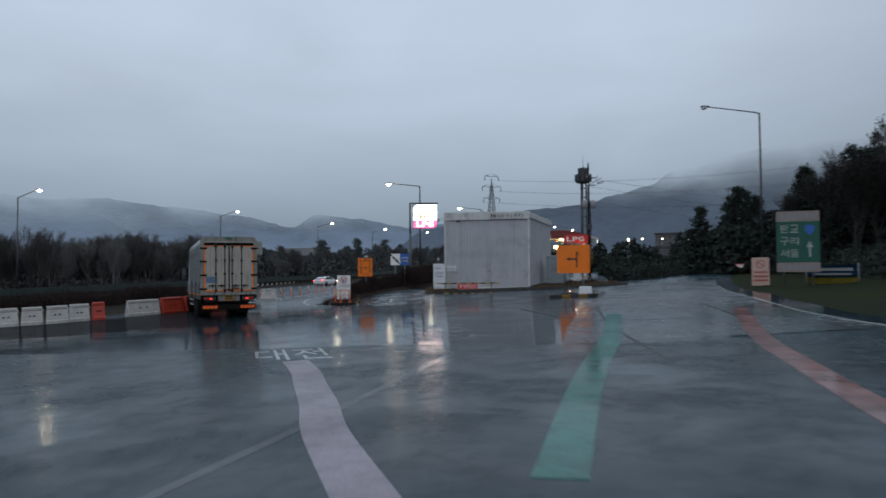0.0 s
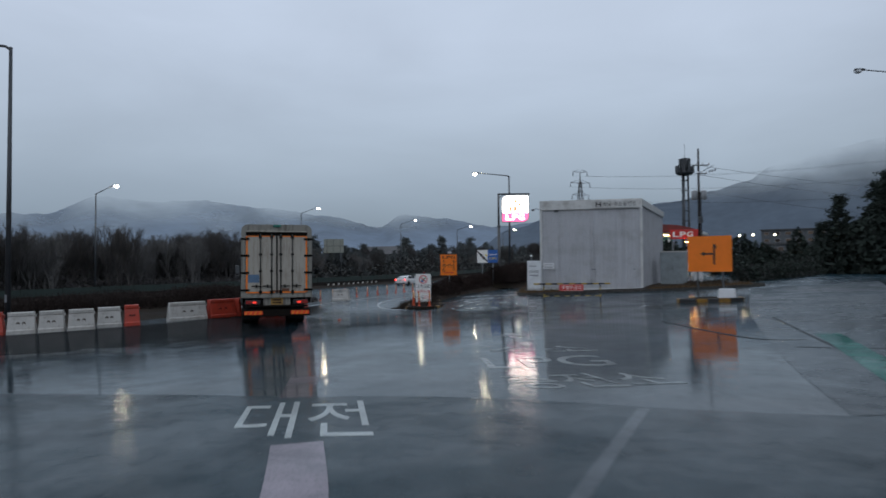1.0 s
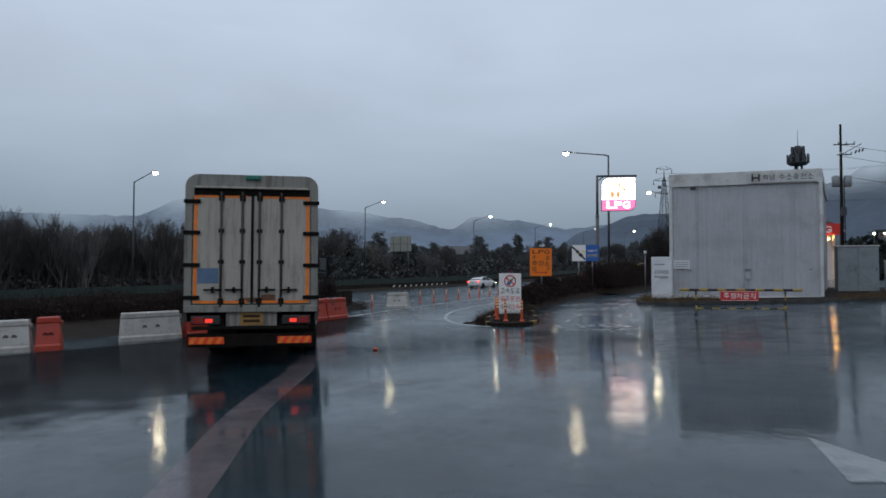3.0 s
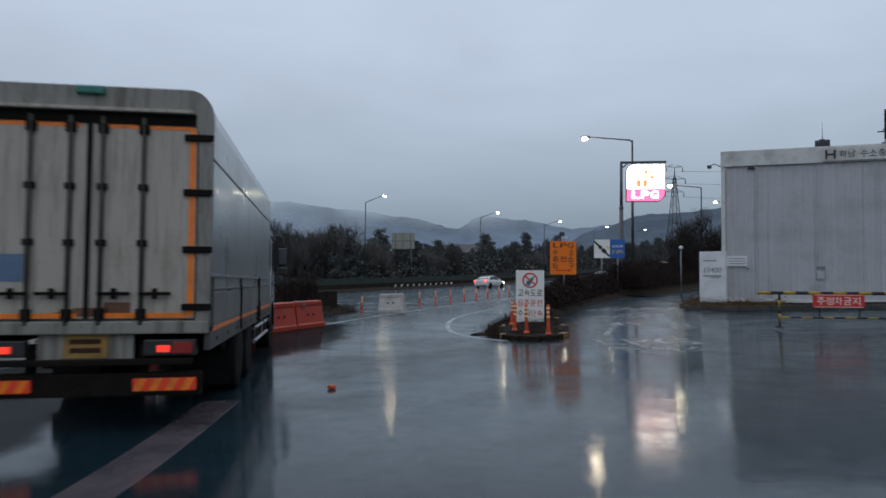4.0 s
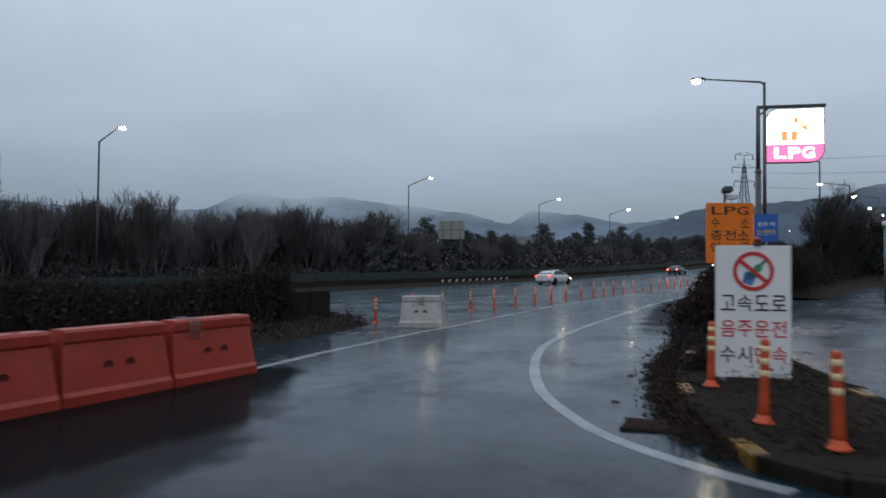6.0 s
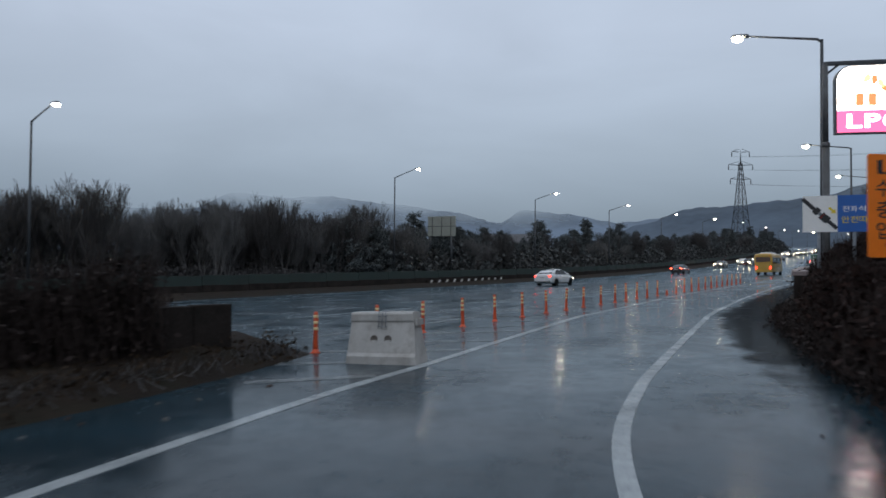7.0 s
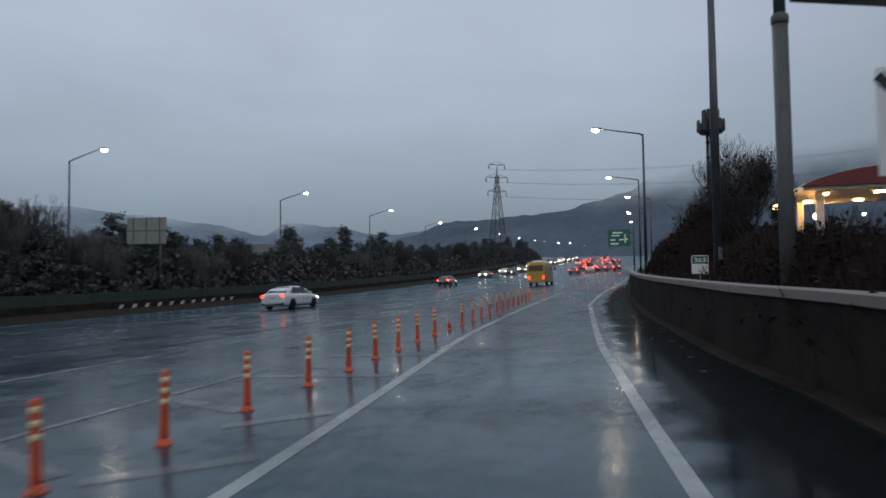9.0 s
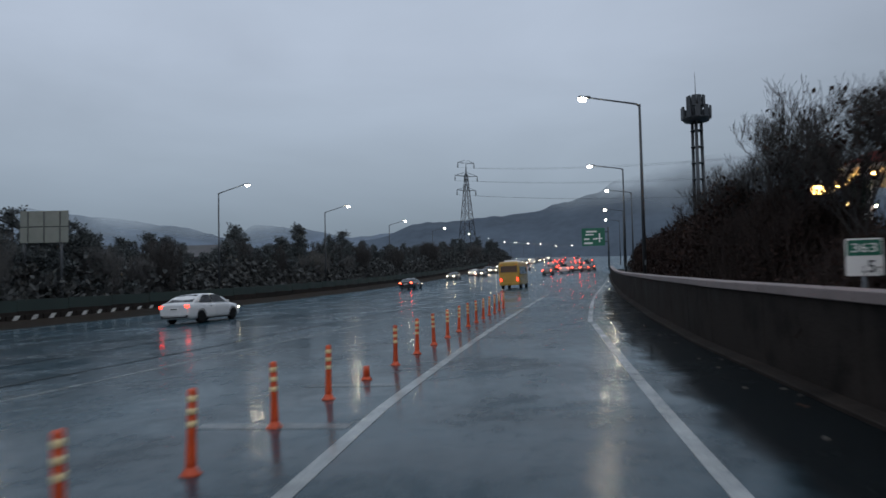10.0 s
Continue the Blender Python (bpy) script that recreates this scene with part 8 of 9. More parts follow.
# low buildings in the distance
HOUSE = mat("grey_house_wall", (0.10, 0.105, 0.11), 0.7, var=0.15, scale=0.3, fine=4, bump=0.1, dirt=(0.06, 0.06, 0.06), dirt_amount=0.5)
WARM_WALL = mat("ochre_building_wall", (0.34, 0.26, 0.13), 0.7, var=0.15, scale=0.3, fine=4, bump=0.1, dirt=(0.16, 0.12, 0.08), dirt_amount=0.5)
ROOF_DARK = mat("dark_roof", (0.07, 0.065, 0.065), 0.6, var=0.2, scale=0.4, fine=5, bump=0.2)


def building(x, y, yaw, w, d, h, material, label, rows, cols, roof=0.0, z=None):
    z0 = (gz(x, y) - 0.5) if z is None else z
    b = root("building", pose(x, y, z0, 0, 0, yaw), label, "building", "distant buildings")
    part("wall", add_box(bmesh.new(), (w, d, h), (0, 0, h / 2), 0.05), material, b)
    part("roof", add_profile(bmesh.new(), [(-d / 2 - 0.5, h), (d / 2 + 0.5, h), (d / 2 + 0.5, h + 0.3), (0, h + 0.3 + roof), (-d / 2 - 0.5, h + 0.3)], -w / 2 - 0.4, w / 2 + 0.4), ROOF_DARK, b)
    for r in range(rows):
        for c in range(cols):
            win = part("window", add_box(bmesh.new(), (w / cols * 0.55, 0.08, h / rows * 0.5), (-w / 2 + w / cols * (c + 0.5), -d / 2 - 0.03, h / rows * (r + 0.52)), 0.01), STEEL, b)
            part("pane", add_box(bmesh.new(), (w / cols * 0.48, 0.06, h / rows * 0.42), (-w / 2 + w / cols * (c + 0.5), -d / 2 - 0.06, h / rows * (r + 0.52)), 0.0), DARK_GLASS, win)
    return b


building(-41.0, 128.0, -15, 9, 6, 3.4, WARM_WALL, "low ochre building beyond the highway", 1, 4)
building(-36.0, 185.0, -15, 14, 9, 6.6, HOUSE, "grey house with a pitched roof beyond the trees", 2, 4, 2.2)
building(78.0, 190.0, -26, 26, 14, 5.0, HOUSE, "long grey low building on the slope", 2, 9, z=3.0)
building(90.0, 235.0, -24, 22, 12, 9.0, HOUSE, "grey block on the slope", 4, 7, z=5.0)
for x, y, z in ((36.5, 118.0, 6.2), (44, 135, 7.0), (53, 150, 7.5), (60, 160, 7.4), (66, 170, 7.6), (78, 150, 6.5), (-62, 150, 6.0), (-58.0, 132.0, 4.2), (-70.0, 105.0, 4.0), (-64, 92, 4.5)):
    zz = gz(x, y) - 0.4
    yl = root("yard_lamp", pose(x, y, zz), "far yard lamp, lit, on a thin pole", "yard lamp", "far yard lamps")
    part("pole", add_tube(bmesh.new(), (0, 0, 0), (0, 0, z), 0.07, 0.04, seg=8), STEEL_DARK, yl)
    part("lens", add_lathe(bmesh.new(), [(0.04, z - 0.02), (0.13, z + 0.05), (0.13, z + 0.14), (0.05, z + 0.2)], seg=10), LAMP_FAR, yl, "glowing lens")

# the ridges behind, with aerial haze put into their base colours
RIDGE = mat("hazed_wooded_ridge", (0.215, 0.265, 0.330), 0.95, var=0.12, scale=0.004, fine=0.03, bump=0.6, spec=0.05)


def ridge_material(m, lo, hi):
    """Fades wooded slopes to transparent towards their crests, in place of low cloud."""
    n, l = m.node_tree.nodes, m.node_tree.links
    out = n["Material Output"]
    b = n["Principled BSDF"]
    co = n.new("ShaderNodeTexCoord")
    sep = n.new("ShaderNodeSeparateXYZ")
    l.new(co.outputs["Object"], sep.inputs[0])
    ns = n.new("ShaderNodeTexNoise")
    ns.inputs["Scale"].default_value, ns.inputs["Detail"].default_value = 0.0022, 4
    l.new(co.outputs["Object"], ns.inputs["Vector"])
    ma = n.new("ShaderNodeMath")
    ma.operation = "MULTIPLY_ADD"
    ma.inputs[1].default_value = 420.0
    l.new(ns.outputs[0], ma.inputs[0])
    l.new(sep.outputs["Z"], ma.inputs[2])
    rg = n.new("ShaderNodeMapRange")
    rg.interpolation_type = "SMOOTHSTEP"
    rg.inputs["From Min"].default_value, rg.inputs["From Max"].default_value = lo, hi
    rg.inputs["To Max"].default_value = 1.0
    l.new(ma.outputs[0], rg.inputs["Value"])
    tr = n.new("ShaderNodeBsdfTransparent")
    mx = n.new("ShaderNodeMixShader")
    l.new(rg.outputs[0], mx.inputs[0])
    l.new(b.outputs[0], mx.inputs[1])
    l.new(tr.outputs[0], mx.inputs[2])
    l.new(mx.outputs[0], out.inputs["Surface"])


# the nearer slopes carry less of the haze in their colour
NEAR_RIDGE = mat("near_hazed_wooded_ridge", (0.112, 0.138, 0.170), 0.95, var=0.2, scale=0.004, fine=0.03, bump=0.6, spec=0.05)
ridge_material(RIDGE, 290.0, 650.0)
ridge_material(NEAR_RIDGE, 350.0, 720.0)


def ridge(name, pts, dist, label, material):
    """A chain of hills: crest elevations (degrees) by bearing (degrees from ahead), at that distance."""
    bm = bmesh.new()
    rows = []
    n = 260
    a0, a1 = pts[0][0], pts[-1][0]
    for i in range(n + 1):
        a = a0 + (a1 - a0) * i / n
        k = max(j for j in range(len(pts) - 1) if pts[j][0] <= a + 1e-6)
        u = (a - pts[k][0]) / (pts[k + 1][0] - pts[k][0])
        u = u * u * (3 - 2 * u)
        e = pts[k][1] + (pts[k + 1][1] - pts[k][1]) * u
        e += 0.10 * noise.noise(Vector((a * 1.3, dist * 0.01, 0))) + 0.04 * noise.noise(Vector((a * 7, 2, 0)))
        row = []
        for j in range(9):
            v = j / 8
            d = dist * (0.72 + 0.28 * v)
            z = d * math.tan(radians(e)) * (v ** 0.8) + 30 * v * (1 - v) * noise.noise(Vector((a * 0.8, v * 5, dist)))
            row.append(bm.verts.new((d * math.sin(radians(a)), d * math.cos(radians(a)), z - 25 * (1 - v))))
        row.append(bm.verts.new((dist * 1.12 * math.sin(radians(a)), dist * 1.12 * math.cos(radians(a)), -40)))
        rows.append(row)
    for a, b in zip(rows, rows[1:]):
        for j in range(len(a) - 1):
            f = bm.faces.new((a[j], b[j], b[j + 1], a[j + 1]))
            f.smooth = True
    bmesh.ops.recalc_face_normals(bm, faces=bm.faces)
    return solid(name, bm, material, label, "ridge", "structure")


ridge("backdrop_far_ridge", [(-80, 5.0), (-55, 4.6), (-45, 4.2), (-37, 4.25), (-33.3, 5.7), (-29.7, 5.4), (-26.5, 5.6), (-21.3, 5.1), (-16.2, 4.5), (-12.1, 3.6), (-10.2, 4.65), (-6.8, 4.3), (-2.7, 3.6), (2, 4.0), (8, 4.2), (20, 4.0)], 4000, "far ridge in painted haze, its crest faded out as cloud", RIDGE)
ridge("backdrop_near_ridge", [(-6, 0.2), (-1, 3.4), (3, 4.65), (5.3, 4.72), (9, 5.05), (12, 5.3), (14.5, 6.0), (17, 6.6), (18.8, 7.6), (20.2, 8.2), (22.5, 8.6), (27, 9.2), (35, 10.0), (50, 9.0), (80, 7.0)], 3000, "wooded ridge in painted haze, its crest faded out as cloud", NEAR_RIDGE)


# ---- plants ----
# both bark colours raised to put haze over the far wood
BARK = mat("wet_bark", (0.062, 0.056, 0.053), 0.85, var=0.3, scale=2, fine=20, bump=0.4)
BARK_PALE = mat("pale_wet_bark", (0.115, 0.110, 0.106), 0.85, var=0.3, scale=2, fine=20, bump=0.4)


def leaf_material(name, color, spread=0.45):
    m = bpy.data.materials.new(name)
    m.use_nodes = True
    n, l = m.node_tree.nodes, m.node_tree.links
    b = n["Principled BSDF"]
    geo = n.new("ShaderNodeNewGeometry")
    rg = n.new("ShaderNodeMapRange")
    rg.inputs["To Min"].default_value, rg.inputs["To Max"].default_value = 1 - spread, 1 + spread
    l.new(geo.outputs["Random Per Island"], rg.inputs["Value"])
    sc = n.new("ShaderNodeVectorMath")
    sc.operation = "SCALE"
    sc.inputs[0].default_value = color
    l.new(rg.outputs[0], sc.inputs["Scale"])
    l.new(sc.outputs[0], b.inputs["Base Color"])
    b.inputs["Roughness"].default_value = 0.8
    b.inputs["Specular IOR Level"].default_value = 0.12
    return m


# needle colour paled to paint mist over the far pines
NEEDLES = leaf_material("mist_paled_needles", (0.100, 0.110, 0.110), 0.2)
LEAF_GREEN = leaf_material("dark_evergreen_leaves", (0.030, 0.039, 0.032))
LEAF_BROWN = leaf_material("withered_brown_leaves", (0.028, 0.016, 0.013))
# a bluish aerial haze is mixed into this twig colour
TWIG = leaf_material("hazed_dry_twigs", (0.084, 0.079, 0.078))
LEAF_DARK = leaf_material("dark_withered_leaves", (0.021, 0.019, 0.016))
BARK_DARK = mat("dark_wet_bark", (0.028, 0.025, 0.023), 0.85, var=0.3, scale=2, fine=20, bump=0.4)
TWIG_DARK = leaf_material("dark_wet_twigs", (0.034, 0.025, 0.022))
# evergreen leaves with mist put into the colour, for the far carriageway
LEAF_FAR = leaf_material("mist_paled_evergreen_leaves", (0.088, 0.090, 0.088))
STRAW = leaf_material("wet_straw", (0.036, 0.024, 0.015))


def mesh_from(name, verts, faces, material):
    me = bpy.data.meshes.new(name)
    me.from_pydata(verts, [], faces)
    me.materials.append(material)
    me.update()
    return me


def twig_mesh(name, segs, material):
    """Three-sided tapered bars: (a, b, r0, r1)."""
    verts, faces = [], []
    for a, b, r0, r1 in segs:
        d = (b - a).normalized()
        u = d.cross(Vector((0.3, 0.2, 1.0))).normalized()
        w = d.cross(u)
        k = len(verts)
        for p, r in ((a, r0), (b, r1)):
            for i in range(3):
                t = 2.0944 * i
                verts.append(p + u * (r * math.cos(t)) + w * (r * math.sin(t)))
        for i in range(3):
            j = (i + 1) % 3
            faces.append((k + i, k + j, k + 3 + j, k + 3 + i))
    return mesh_from(name, verts, faces, material)


def grow(rng, start, direction, length, radius, depth, out, up=0.15, spread=0.55, kids=(2, 4), fine=0.012):
    """A limb that bends and forks."""
    p, d = start, direction.normalized()
    n = 4 if depth > 1 else 3
    r = radius
    forks = []
    for i in range(n):
        d = (d + Vector((rng.uniform(-1, 1), rng.uniform(-1, 1), rng.uniform(-0.6, 1))) * 0.13 + Vector((0, 0, up * 0.25))).normalized()
        q = p + d * (length / n)
        r2 = max(r * 0.84, fine)
        out.append((p, q, r, r2))
        p, r = q, r2
        if i >= 1:
            forks.append((p, d, r))
    if depth <= 0:
        return
    for p0, d0, r0 in forks:
        for _ in range(rng.randint(*kids) if p0 is forks[-1][0] else rng.randint(1, max(1, kids[1] - 2))):
            side = Vector((rng.uniform(-1, 1), rng.uniform(-1, 1), rng.uniform(-0.2, 0.9))).normalized()
            grow(rng, p0, d0 * (1 - spread) + side * spread + Vector((0, 0, up)), length * rng.uniform(0.5, 0.72), r0 * rng.uniform(0.5, 0.7), depth - 1, out, up, spread, kids, fine)


def bare_tree(name, seed, height, m, label, up=0.2, spread=0.5, stems=1, depth=4, bark=BARK, leaves=0, leaf=LEAF_BROWN, group="", spacing=0.3, fine=0.012):
    rng = random.Random(seed)
    limbs = []
    for s in range(stems):
        segs = []
        lean = Vector((rng.uniform(-0.2, 0.2), rng.uniform(-0.2, 0.2), 1))
        grow(rng, Vector((rng.uniform(-1, 1) * spacing * (stems > 1), rng.uniform(-1, 1) * spacing * (stems > 1), -0.1)), lean, height * 0.42, height * 0.016, depth, segs, up, spread, fine=fine)
        limbs.append(segs)
    t = root(name, m, label, "tree", group)
    f = height / max(b.z for segs in limbs for _, b, _, _ in segs)
    small = []
    for segs in limbs:
        segs = [(a * f, b * f, r0, r1) for a, b, r0, r1 in segs]
        big = [s for s in segs if s[2] > height * 0.0045]
        small += [s for s in segs if s[2] <= height * 0.0045] or big[-2:]
        o = new("trunk", twig_mesh("trunk", big, bark))
        o.parent = t
    o = new("crown", twig_mesh("crown", small, bark))
    o.parent = t
    if leaves and small:
        verts, faces = [], []
        for _ in range(leaves):
            a, b, _, _ = rng.choice(small)
            c = a.lerp(b, rng.random()) + Vector((rng.gauss(0, 0.08), rng.gauss(0, 0.08), rng.gauss(0, 0.08)))
            add_leaf(rng, verts, faces, c, rng.uniform(0.05, 0.11))
        o = new("leaves", mesh_from("leaves", verts, faces, leaf))
        o.parent = t
        tagged(o, "withered brown leaves")
    return t


def add_leaf(rng, verts, faces, c, s):
    u = Vector((rng.gauss(0, 1), rng.gauss(0, 1), rng.gauss(0, 1))).normalized()
    w = u.cross(Vector((rng.gauss(0, 1), rng.gauss(0, 1), rng.gauss(0, 1)))).normalized()
    k = len(verts)
    verts += [c - u * s, c + w * s * 0.55, c + u * s, c - w * s * 0.55]
    faces.append((k, k + 1, k + 2, k + 3))


def pine(seed, height, m, label, width=0.24, group="pines beyond the highway", open_=0.5, leaf=NEEDLES):
    """A pine: a trunk, limbs in uneven whorls and tufts of needles."""
    rng = random.Random(seed)
    t = root("pine_tree", m, label, "tree", group)
    segs = [(Vector((0, 0, -0.2)), Vector((rng.uniform(-0.1, 0.1), 0, height * 0.5)), height * 0.018, height * 0.012), (Vector((0, 0, height * 0.5)), Vector((rng.uniform(-0.2, 0.2), rng.uniform(-0.2, 0.2), height * 0.97)), height * 0.012, 0.02)]
    verts, faces = [], []
    z = height * 0.16
    while z < height * 0.98:
        u = z / height
        reach = height * width * (1.05 - u) ** 0.75 * rng.uniform(0.55, 1.15) + 0.2
        for _ in range(rng.randint(3, 5)):
            a = rng.uniform(0, 2 * math.pi)
            r = reach * rng.uniform(0.5, 1.1)
            tip = Vector((r * math.cos(a), r * math.sin(a), z + r * rng.uniform(-0.05, 0.35)))
            segs.append((Vector((0, 0, z)), tip, 0.04, 0.012))
            for _ in range(int(5 + 5 * r * (1 - open_ * 0.5))):
                c = Vector((0, 0, z)).lerp(tip, rng.uniform(0.3, 1.05)) + Vector((rng.gauss(0, 0.16), rng.gauss(0, 0.16), rng.gauss(0.06, 0.12)))
                for _ in range(9):
                    add_leaf(rng, verts, faces, c + Vector((rng.gauss(0, 0.17), rng.gauss(0, 0.17), rng.gauss(0, 0.13))), rng.uniform(0.07, 0.16))
        z += height * rng.uniform(0.035, 0.065)
    o = new("trunk", twig_mesh("trunk", segs, BARK))
    o.parent = t
    o = new("crown", mesh_from("crown", verts, faces, leaf))
    o.parent = t
    return t


def thicket(name, line, width, height, count, seed, label, leaf, twigs=0.35, leaf_size=(0.05, 0.12), floor=0.0, uneven=0.45, base=None, twig=None):
    """A hedge or scrub along a line: many twigs and small leaves, thinning towards an uneven top."""
    rng = random.Random(seed)
    pts = catmull(line, 8)
    lens = [math.hypot(b[0] - a[0], b[1] - a[1]) for a, b in zip(pts, pts[1:])]
    total = sum(lens)
    verts, faces, segs = [], [], []
    for i in range(count):
        d = rng.uniform(0, total)
        for (a, b), ln in zip(zip(pts, pts[1:]), lens):
            if d <= ln:
                break
            d -= ln
        ux, uy = (b[0] - a[0]) / ln, (b[1] - a[1]) / ln
        off = max(-1.2, min(1.2, rng.gauss(0, 0.42)))
        x, y = a[0] + ux * d + uy * off * width / 2, a[1] + uy * d - ux * off * width / 2
        hmax = height * (1 - uneven * 0.5 + uneven * noise.noise(Vector((x * 0.33, y * 0.33, seed)))) * max(0.25, 1 - 0.55 * off * off)
        zb = (gz(x, y) if base is None else base(x, y)) + floor
        h = hmax * rng.random() ** 0.8
        c = Vector((x, y, zb + h))
        if rng.random() < twigs:
            top = c + Vector((rng.gauss(0, 0.25), rng.gauss(0, 0.25), rng.uniform(0.2, 0.7))) * min(1.0, height * 0.4)
            segs.append((c - Vector((rng.gauss(0, 0.1), rng.gauss(0, 0.1), min(h, 0.5))), top, 0.012, 0.004))
        else:
            for _ in range(3):
                add_leaf(rng, verts, faces, c + Vector((rng.gauss(0, 0.12), rng.gauss(0, 0.12), rng.gauss(0, 0.1))), rng.uniform(*leaf_size))
    h = root(name, Matrix(), label, "hedge")
    tagged(h, kind="stuff")
    if faces:
        o = new("leaves", mesh_from("leaves", verts, faces, leaf))
        o.parent = h
    if segs:
        o = new("twigs", twig_mesh("twigs", segs, twig or TWIG))
        o.parent = h
    return h


# bare wood beyond the highway
kinds = [bare_tree("bare_tree", 20 + k, h, pose(-52 + 3 * k, 60 + 9 * k, gz(-52, 60) - 0.45), "bare winter tree with many thin upright branches", 0.30, 0.50, 4, 4, BARK_PALE if k % 2 else BARK, group="bare trees beyond the highway", spacing=1.8) for k, h in enumerate((9.5, 8.6, 10.2, 9.0))]
rt = random.Random(7)
for row, (x80, n, y0, y1) in enumerate(((-49.5, 38, 14, 118), (-54.0, 36, 12, 122), (-59.5, 32, 12, 128))):
    for i in range(n):
        y = y0 + (y1 - y0) * (i + rt.uniform(-0.3, 0.3)) / n
        x = highway_x(x80 + rt.uniform(-1.6, 1.6), y)
        c = copy_thing(rt.choice(kinds), pose(x, y, gz(x, y) - 0.5, 0, 0, rt.uniform(0, 360)))
        f = rt.uniform(0.78, 1.06)
        c.matrix_world = pose(x, y, gz(x, y) - 0.5, 0, 0, rt.uniform(0, 360)) @ Matrix.Diagonal((f, f, f, 1))
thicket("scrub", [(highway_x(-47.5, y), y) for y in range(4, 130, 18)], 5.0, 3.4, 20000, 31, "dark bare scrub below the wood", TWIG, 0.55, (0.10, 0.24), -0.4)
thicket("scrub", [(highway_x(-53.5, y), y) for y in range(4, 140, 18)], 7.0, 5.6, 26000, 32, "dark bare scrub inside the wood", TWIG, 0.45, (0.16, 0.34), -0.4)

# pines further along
pines = [pine(60 + k, h, pose(-40 + 4 * k, 118 + 12 * k, gz(-40, 118) - 0.4), "dark pine tree with an uneven open crown, mist painted in", w, open_=o) for k, (h, w, o) in enumerate(((8.6, 0.40, 0.4), (7.4, 0.48, 0.3), (9.2, 0.34, 0.5), (6.8, 0.55, 0.3)))]
for x80, n, y0, y1 in ((-46.0, 40, 104, 330), (-50.0, 38, 104, 340), (-55.0, 28, 98, 300)):
    for i in range(n):
        y = y0 + (y1 - y0) * (max(0, i + rt.uniform(-0.35, 0.35)) / n) ** 1.1
        x = highway_x(x80 + rt.uniform(-1.5, 1.5), y)
        f = rt.uniform(0.78, 1.16)
        c = copy_thing(rt.choice(pines), pose(x, y, gz(x, y) - 0.45))
        c.matrix_world = pose(x, y, gz(x, y) - 0.45, 0, 0, rt.uniform(0, 360)) @ Matrix.Diagonal((f, f, f, 1))
thicket("scrub", [(highway_x(-45.5, y), y) for y in range(112, 340, 24)], 9.0, 5.6, 42000, 33, "dark evergreen scrub along the far carriageway, mist painted in", LEAF_FAR, 0.2, (0.2, 0.42), -0.4)

for i in range(44):
    y = 112 + 190 * (i / 44) ** 1.15 + rt.uniform(-2, 2)
    x = highway_x(rt.choice((-44.2, -47.6, -52.0)) + rt.uniform(-0.8, 0.8), y)
    f = rt.uniform(0.62, 0.90)
    c = copy_thing(rt.choice(kinds), pose(x, y, gz(x, y) - 0.5))
    c.matrix_world = pose(x, y, gz(x, y) - 0.5, 0, 0, rt.uniform(0, 360)) @ Matrix.Diagonal((f, f, f, 1))

# scrub on the bank by the plaza
thicket("scrub", [(-46, 6), (-36, 17.5), (-28.5, 29.0), (-23.0, 38.0), (-18.4, 44.6), (-15.6, 47.4)], 5.2, 1.15, 22000, 34, "dark brown scrub on the earth bank", TWIG_DARK, 0.55, (0.03, 0.07), 0.30, twig=TWIG_DARK)
thicket("weeds", [(-13.6, 40.0), (-13.3, 44.0), (-13.0, 47.0)], 1.3, 0.28, 1800, 35, "wet brown weeds at the bank's edge", STRAW, 0.5, (0.02, 0.05), 0.1)
thicket("scrub", [(-17.6, 36.6), (-15.2, 41.2), (-13.7, 44.6)], 1.1, 1.3, 6500, 53, "dark bare scrub hanging over the low wall", TWIG_DARK, 0.6, (0.03, 0.07), 0.35, twig=TWIG_DARK)
# plants on the sign island and the slip-road bank
thicket("weeds", [(-4.6, 39.6), (-4.1, 40.6), (-3.8, 41.9)], 0.6, 0.2, 1100, 36, "dead weeds on the traffic island", TWIG_DARK, 0.6, (0.02, 0.05), 0.12, twig=TWIG_DARK)
thicket("low_hedge", [(-4.0, 43.4), (-3.7, 47.0), (-2.95, 53.0), (-1.7, 59.0)], 1.5, 1.15, 15000, 37, "low dark hedge of dry shrubs beside the slip road", LEAF_BROWN, 0.45, (0.03, 0.08), 0.25, twig=TWIG_DARK)
thicket("weeds", [(-4.6, 42.5), (-4.35, 47.5), (-3.9, 53.0), (-3.2, 58.0)], 0.7, 0.4, 3500, 38, "dead weeds at the edge of the slip road", TWIG_DARK, 0.6, (0.02, 0.05), 0.02, twig=TWIG_DARK)
# hedges on the retaining wall
thicket("low_hedge", [(-0.9, 59.5), (0.2, 64.0), (1.3, 69.0), (2.4, 72.0), (3.7, 75.5)], 3.2, 1.75, 20000, 45, "dark shrubs behind the retaining wall", LEAF_BROWN, 0.45, (0.03, 0.07), 0.55, 0.5, twig=TWIG_DARK)
thicket("tall_hedge", [(4.0, 76.6), (5.4, 80.5), (7.6, 87.0)], 2.8, 3.2, 42000, 39, "tall dark hedge of brown-leaved shrubs on the wall", LEAF_BROWN, 0.5, (0.03, 0.075), 0.6, 0.6, twig=TWIG_DARK)
thicket("tall_hedge", [(7.6, 87.0), (12.5, 99.0), (20.5, 125.0), (35.0, 168.0)], 4.5, 4.3, 30000, 40, "tall dark hedge far along the retaining wall", LEAF_BROWN, 0.35, (0.07, 0.15), 0.9, 0.5, twig=TWIG_DARK)
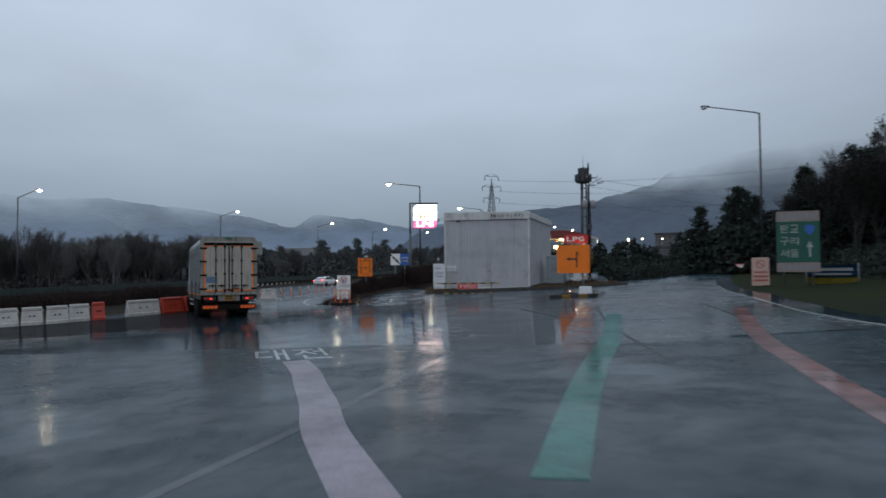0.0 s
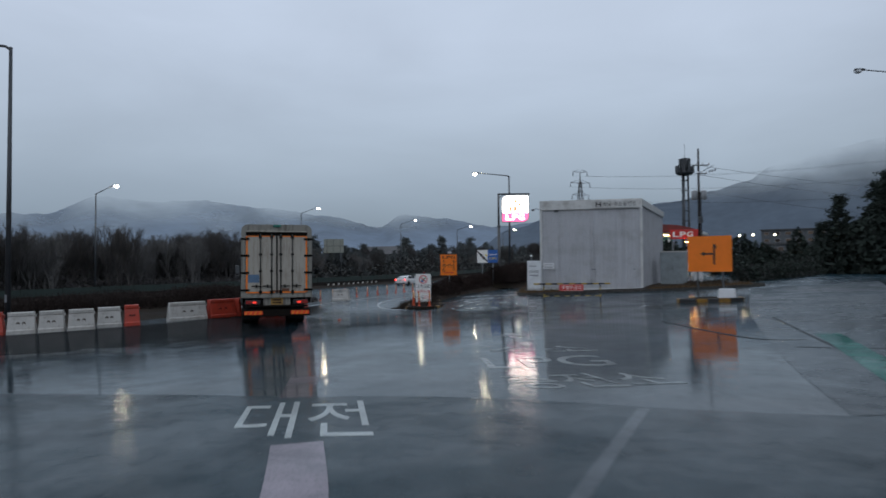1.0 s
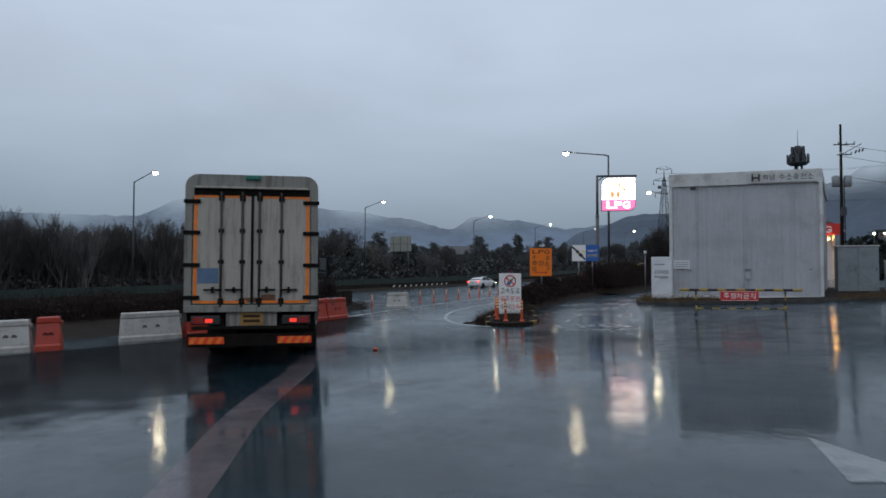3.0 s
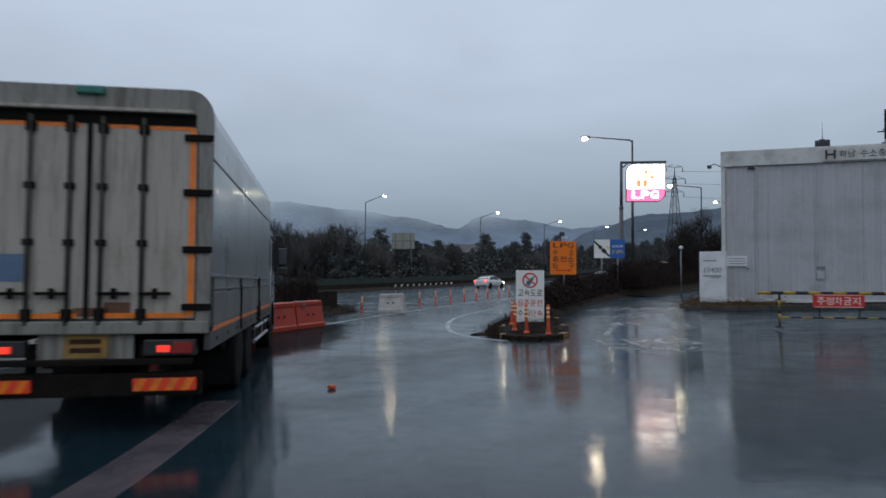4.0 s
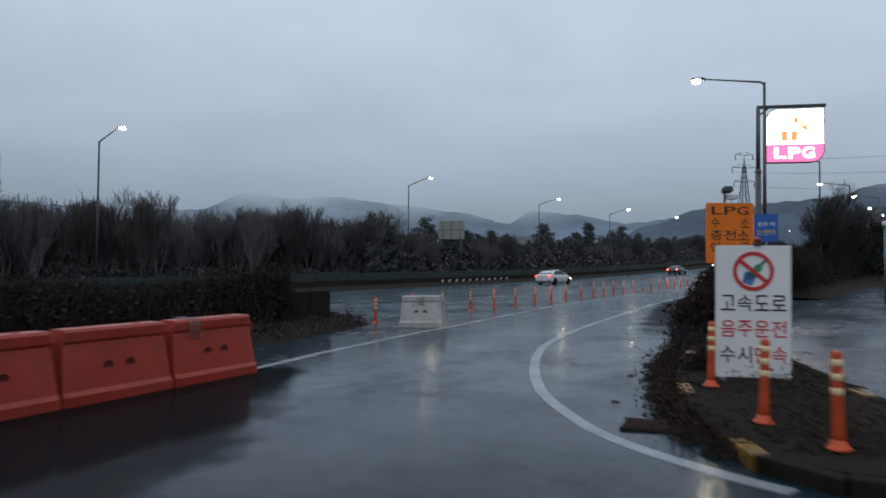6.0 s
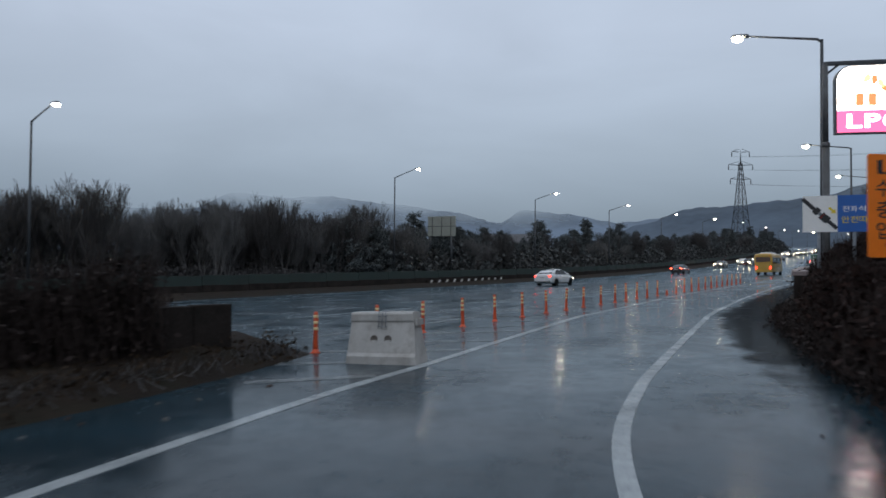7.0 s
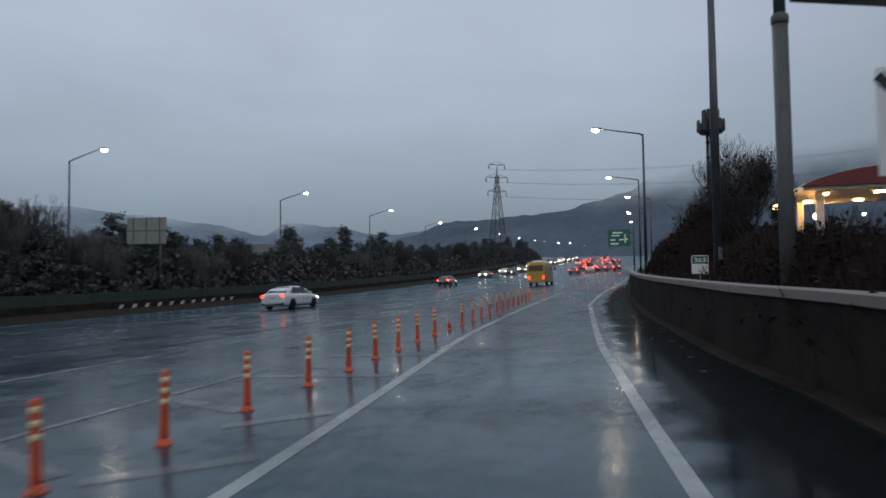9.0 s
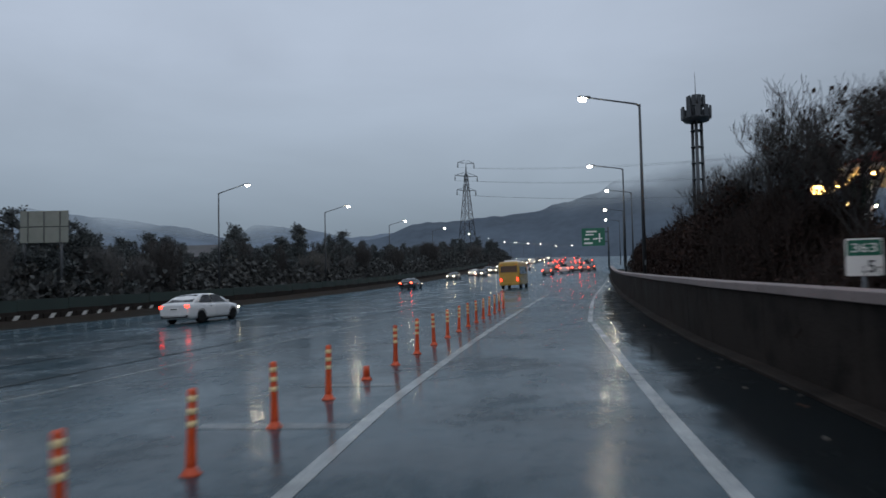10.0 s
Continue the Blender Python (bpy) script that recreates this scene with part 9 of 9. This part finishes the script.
for k, (x, y, h) in enumerate(((4.1, 76.0, 4.9), (6.0, 82.0, 6.4), (5.0, 79.0, 4.6), (8.2, 88.0, 5.4), (11.0, 95.0, 5.8), (13.5, 103, 6.0))):
    bare_tree("bare_tree", 200 + k, h, pose(x, y, gz(x, y) + 0.75, 0, 0, 50 * k), "bare roadside tree with a few brown leaves", 0.18, 0.52, 2, 4, BARK_DARK, 260 if k in (0, 2) else 90, group="bare trees on the wall", fine=0.005)
# dark trees on the right-hand bank
dark = [pine(90 + k, h, pose(34 + 5 * k, 66 - 4 * k, gz(30, 60) + 0.5), "dark evergreen tree with drooping limbs", w, "dark trees on the bank", 0.1, LEAF_GREEN) for k, (h, w) in enumerate(((8.5, 0.34), (10.0, 0.30), (7.0, 0.40)))]
for x, y, f in ((31.5, 70, 0.85), (36, 72, 1.0), (40, 66, 1.1), (36, 58, 0.95), (41, 55, 1.15), (45, 60, 1.2), (40, 47, 1.1), (45, 46, 1.25), (50, 52, 1.3), (38, 40, 0.9), (44, 38, 1.2), (50, 42, 1.35), (36, 32, 0.7), (42, 30, 1.1), (48, 30, 1.3), (34, 80, 0.8), (42, 82, 1.0), (50, 72, 1.25), (56, 60, 1.4), (33.5, 62, 0.6), (46, 20, 1.2), (54, 30, 1.5), (38, 22, 0.8), (33, 46, 0.75), (35, 40, 0.8), (34, 52, 0.8), (37, 35, 0.85), (40, 26, 0.9), (36, 27, 0.7), (41, 50, 1.1), (47, 34, 1.2), (43, 44, 1.1), (39, 62, 1.0), (36, 66, 0.9), (44, 34, 1.1), (42, 22, 1.0), (40, 12, 1.0), (48, 8, 1.2), (58, 45, 1.5)):
    u = min(max((x - (12.6 + 0.22 * max(y, 0))) / 32.0, 0), 1)
    z = gz(x, y) + 3.2 * (0.10 + 0.9 * smooth(0.1, 1.0, u)) - 0.25
    c = copy_thing(rt.choice(dark), pose(x, y, z))
    c.matrix_world = pose(x, y, z, 0, 0, rt.uniform(0, 360)) @ Matrix.Diagonal((f, f, f, 1))
thicket("scrub", [(26, 20), (30, 34), (34, 48), (38, 64), (44, 84)], 5.0, 2.2, 11000, 41, "dark scrub along the grassy bank", LEAF_GREEN, 0.3, (0.08, 0.18), 0.3)
def bank_height(x, y):
    u = min(max((x - (12.6 + 0.22 * max(y, 0))) / 32.0, 0), 1)
    return gz(x, y) + 3.2 * (0.10 + 0.9 * smooth(0.1, 1.0, u)) - 0.3


thicket("scrub", [(33, 72), (36, 60), (38, 48), (39, 36), (38, 24), (36, 12)], 9.0, 6.4, 26000, 46, "tall dark evergreen scrub on the grassy bank", LEAF_GREEN, 0.15, (0.2, 0.42), 0.0, 0.5, bank_height)
bank_trees = [bare_tree("bare_tree", 300 + k, h, pose(x, y, bank_height(x, y), 0, 0, 70 * k), "tall dark roadside tree, bare but for withered leaves", 0.22, 0.5, 3, 4, BARK_DARK, 5200, LEAF_DARK, "tall dark trees on the bank", 1.2) for k, (x, y, h) in enumerate(((33.5, 43.5, 9.4), (36.0, 40.0, 11.0), (39.5, 37.5, 11.0)))]
for x, y, f in ((34.5, 48.5, 0.8), (38.0, 45.0, 0.95), (41.0, 41.0, 1.05), (36.5, 34.5, 0.9), (40.0, 31.0, 1.0), (37.0, 26.0, 0.95), (44.5, 36.0, 1.15), (40.5, 23.0, 1.05), (35.5, 54.0, 0.7), (39.0, 51.0, 0.85), (44.0, 46.0, 1.0)):
    c = copy_thing(rt.choice(bank_trees), pose(x, y, bank_height(x, y)))
    c.matrix_world = pose(x, y, bank_height(x, y), 0, 0, rt.uniform(0, 360)) @ Matrix.Diagonal((f, f, f, 1))
thicket("scrub", [(23.5, 84.5), (29, 82), (36, 78), (44, 74)], 4.0, 3.4, 9000, 51, "dark shrubs behind the station yard", LEAF_GREEN, 0.3, (0.12, 0.3), 0.0, 0.6)
thicket("scrub", [(27, 132), (48, 130), (72, 120), (98, 102)], 7.0, 7.2, 15000, 52, "dark trees and scrub beyond the station yard", LEAF_GREEN, 0.3, (0.22, 0.5), 0.0, 0.7)
# dry growth about the sign island
thicket("weeds", [(-3.6, 35.6), (-3.75, 38.0), (-3.9, 41.5)], 1.5, 0.06, 4200, 49, "wet leaf litter and low dead weeds on the island", STRAW, 0.3, (0.008, 0.02), 0.11, twig=TWIG_DARK)
thicket("scrub", [(-30.0, 15.6), (-24.6, 24.3), (-19.9, 31.3), (-16.5, 37.3), (-14.3, 42.0)], 1.3, 1.25, 11000, 50, "dark bare scrub in front of the low wall", TWIG_DARK, 0.6, (0.03, 0.07), 0.25, twig=TWIG_DARK)
thicket("weeds", [(-4.45, 35.7), (-4.86, 37.0), (-4.98, 39.5), (-4.85, 42.0)], 0.34, 0.13, 3600, 47, "wet litter of leaves and dead weeds at the kerb", STRAW, 0.35, (0.010, 0.026), 0.0, twig=TWIG_DARK)
copy_thing(dark[2], pose(8.9, 82.4, gz(8.9, 82.4) - 0.1, 0, 0, 40) @ Matrix.Diagonal((0.5, 0.5, 0.6, 1)))
for x, y, f in ((-37.5, 124.0, 1.15), (-34.5, 127.5, 1.0), (-41.0, 121.0, 1.1), (-39.0, 131.0, 1.2), (-31.5, 131.0, 0.95), (-44.5, 117.0, 1.05)):
    copy_thing(rt.choice(pines), pose(x, y, gz(x, y) - 0.45, 0, 0, rt.uniform(0, 360)) @ Matrix.Diagonal((f * 1.15, f * 1.15, f, 1)))
# shrubs about the station
DRY_GRASS = leaf_material("dry_grass_blades", (0.125, 0.080, 0.042))
thicket("weeds", [(1.55, 46.6), (1.75, 45.45), (3.0, 44.95), (4.6, 44.85)], 0.75, 0.16, 2600, 54, "brown dry grass at the price board's foot", DRY_GRASS, 0.4, (0.012, 0.035), 0.13, twig=DRY_GRASS)
thicket("weeds", [(9.4, 44.35), (11.6, 44.7), (15.8, 45.6)], 0.9, 0.16, 2800, 55, "brown dry grass along the station kerb", DRY_GRASS, 0.4, (0.012, 0.035), 0.13, twig=DRY_GRASS)
thicket("shrub", [(12.0, 46.0), (14.5, 46.4)], 1.4, 0.35, 1500, 42, "low brown grass on the station island", STRAW, 0.5, (0.02, 0.06), 0.15)
thicket("shrub", [(17.5, 54.0), (24.0, 62.0), (33.0, 76.0)], 2.4, 1.6, 7000, 43, "dark shrubs along the station yard", LEAF_GREEN, 0.3, (0.06, 0.15), 0.0)
thicket("shrub", [(40.0, 96.0), (55.0, 120.0), (80.0, 150.0)], 8.0, 4.5, 9000, 44, "dark shrubs and trees on the slope", LEAF_GREEN, 0.2, (0.25, 0.6), 0.0)
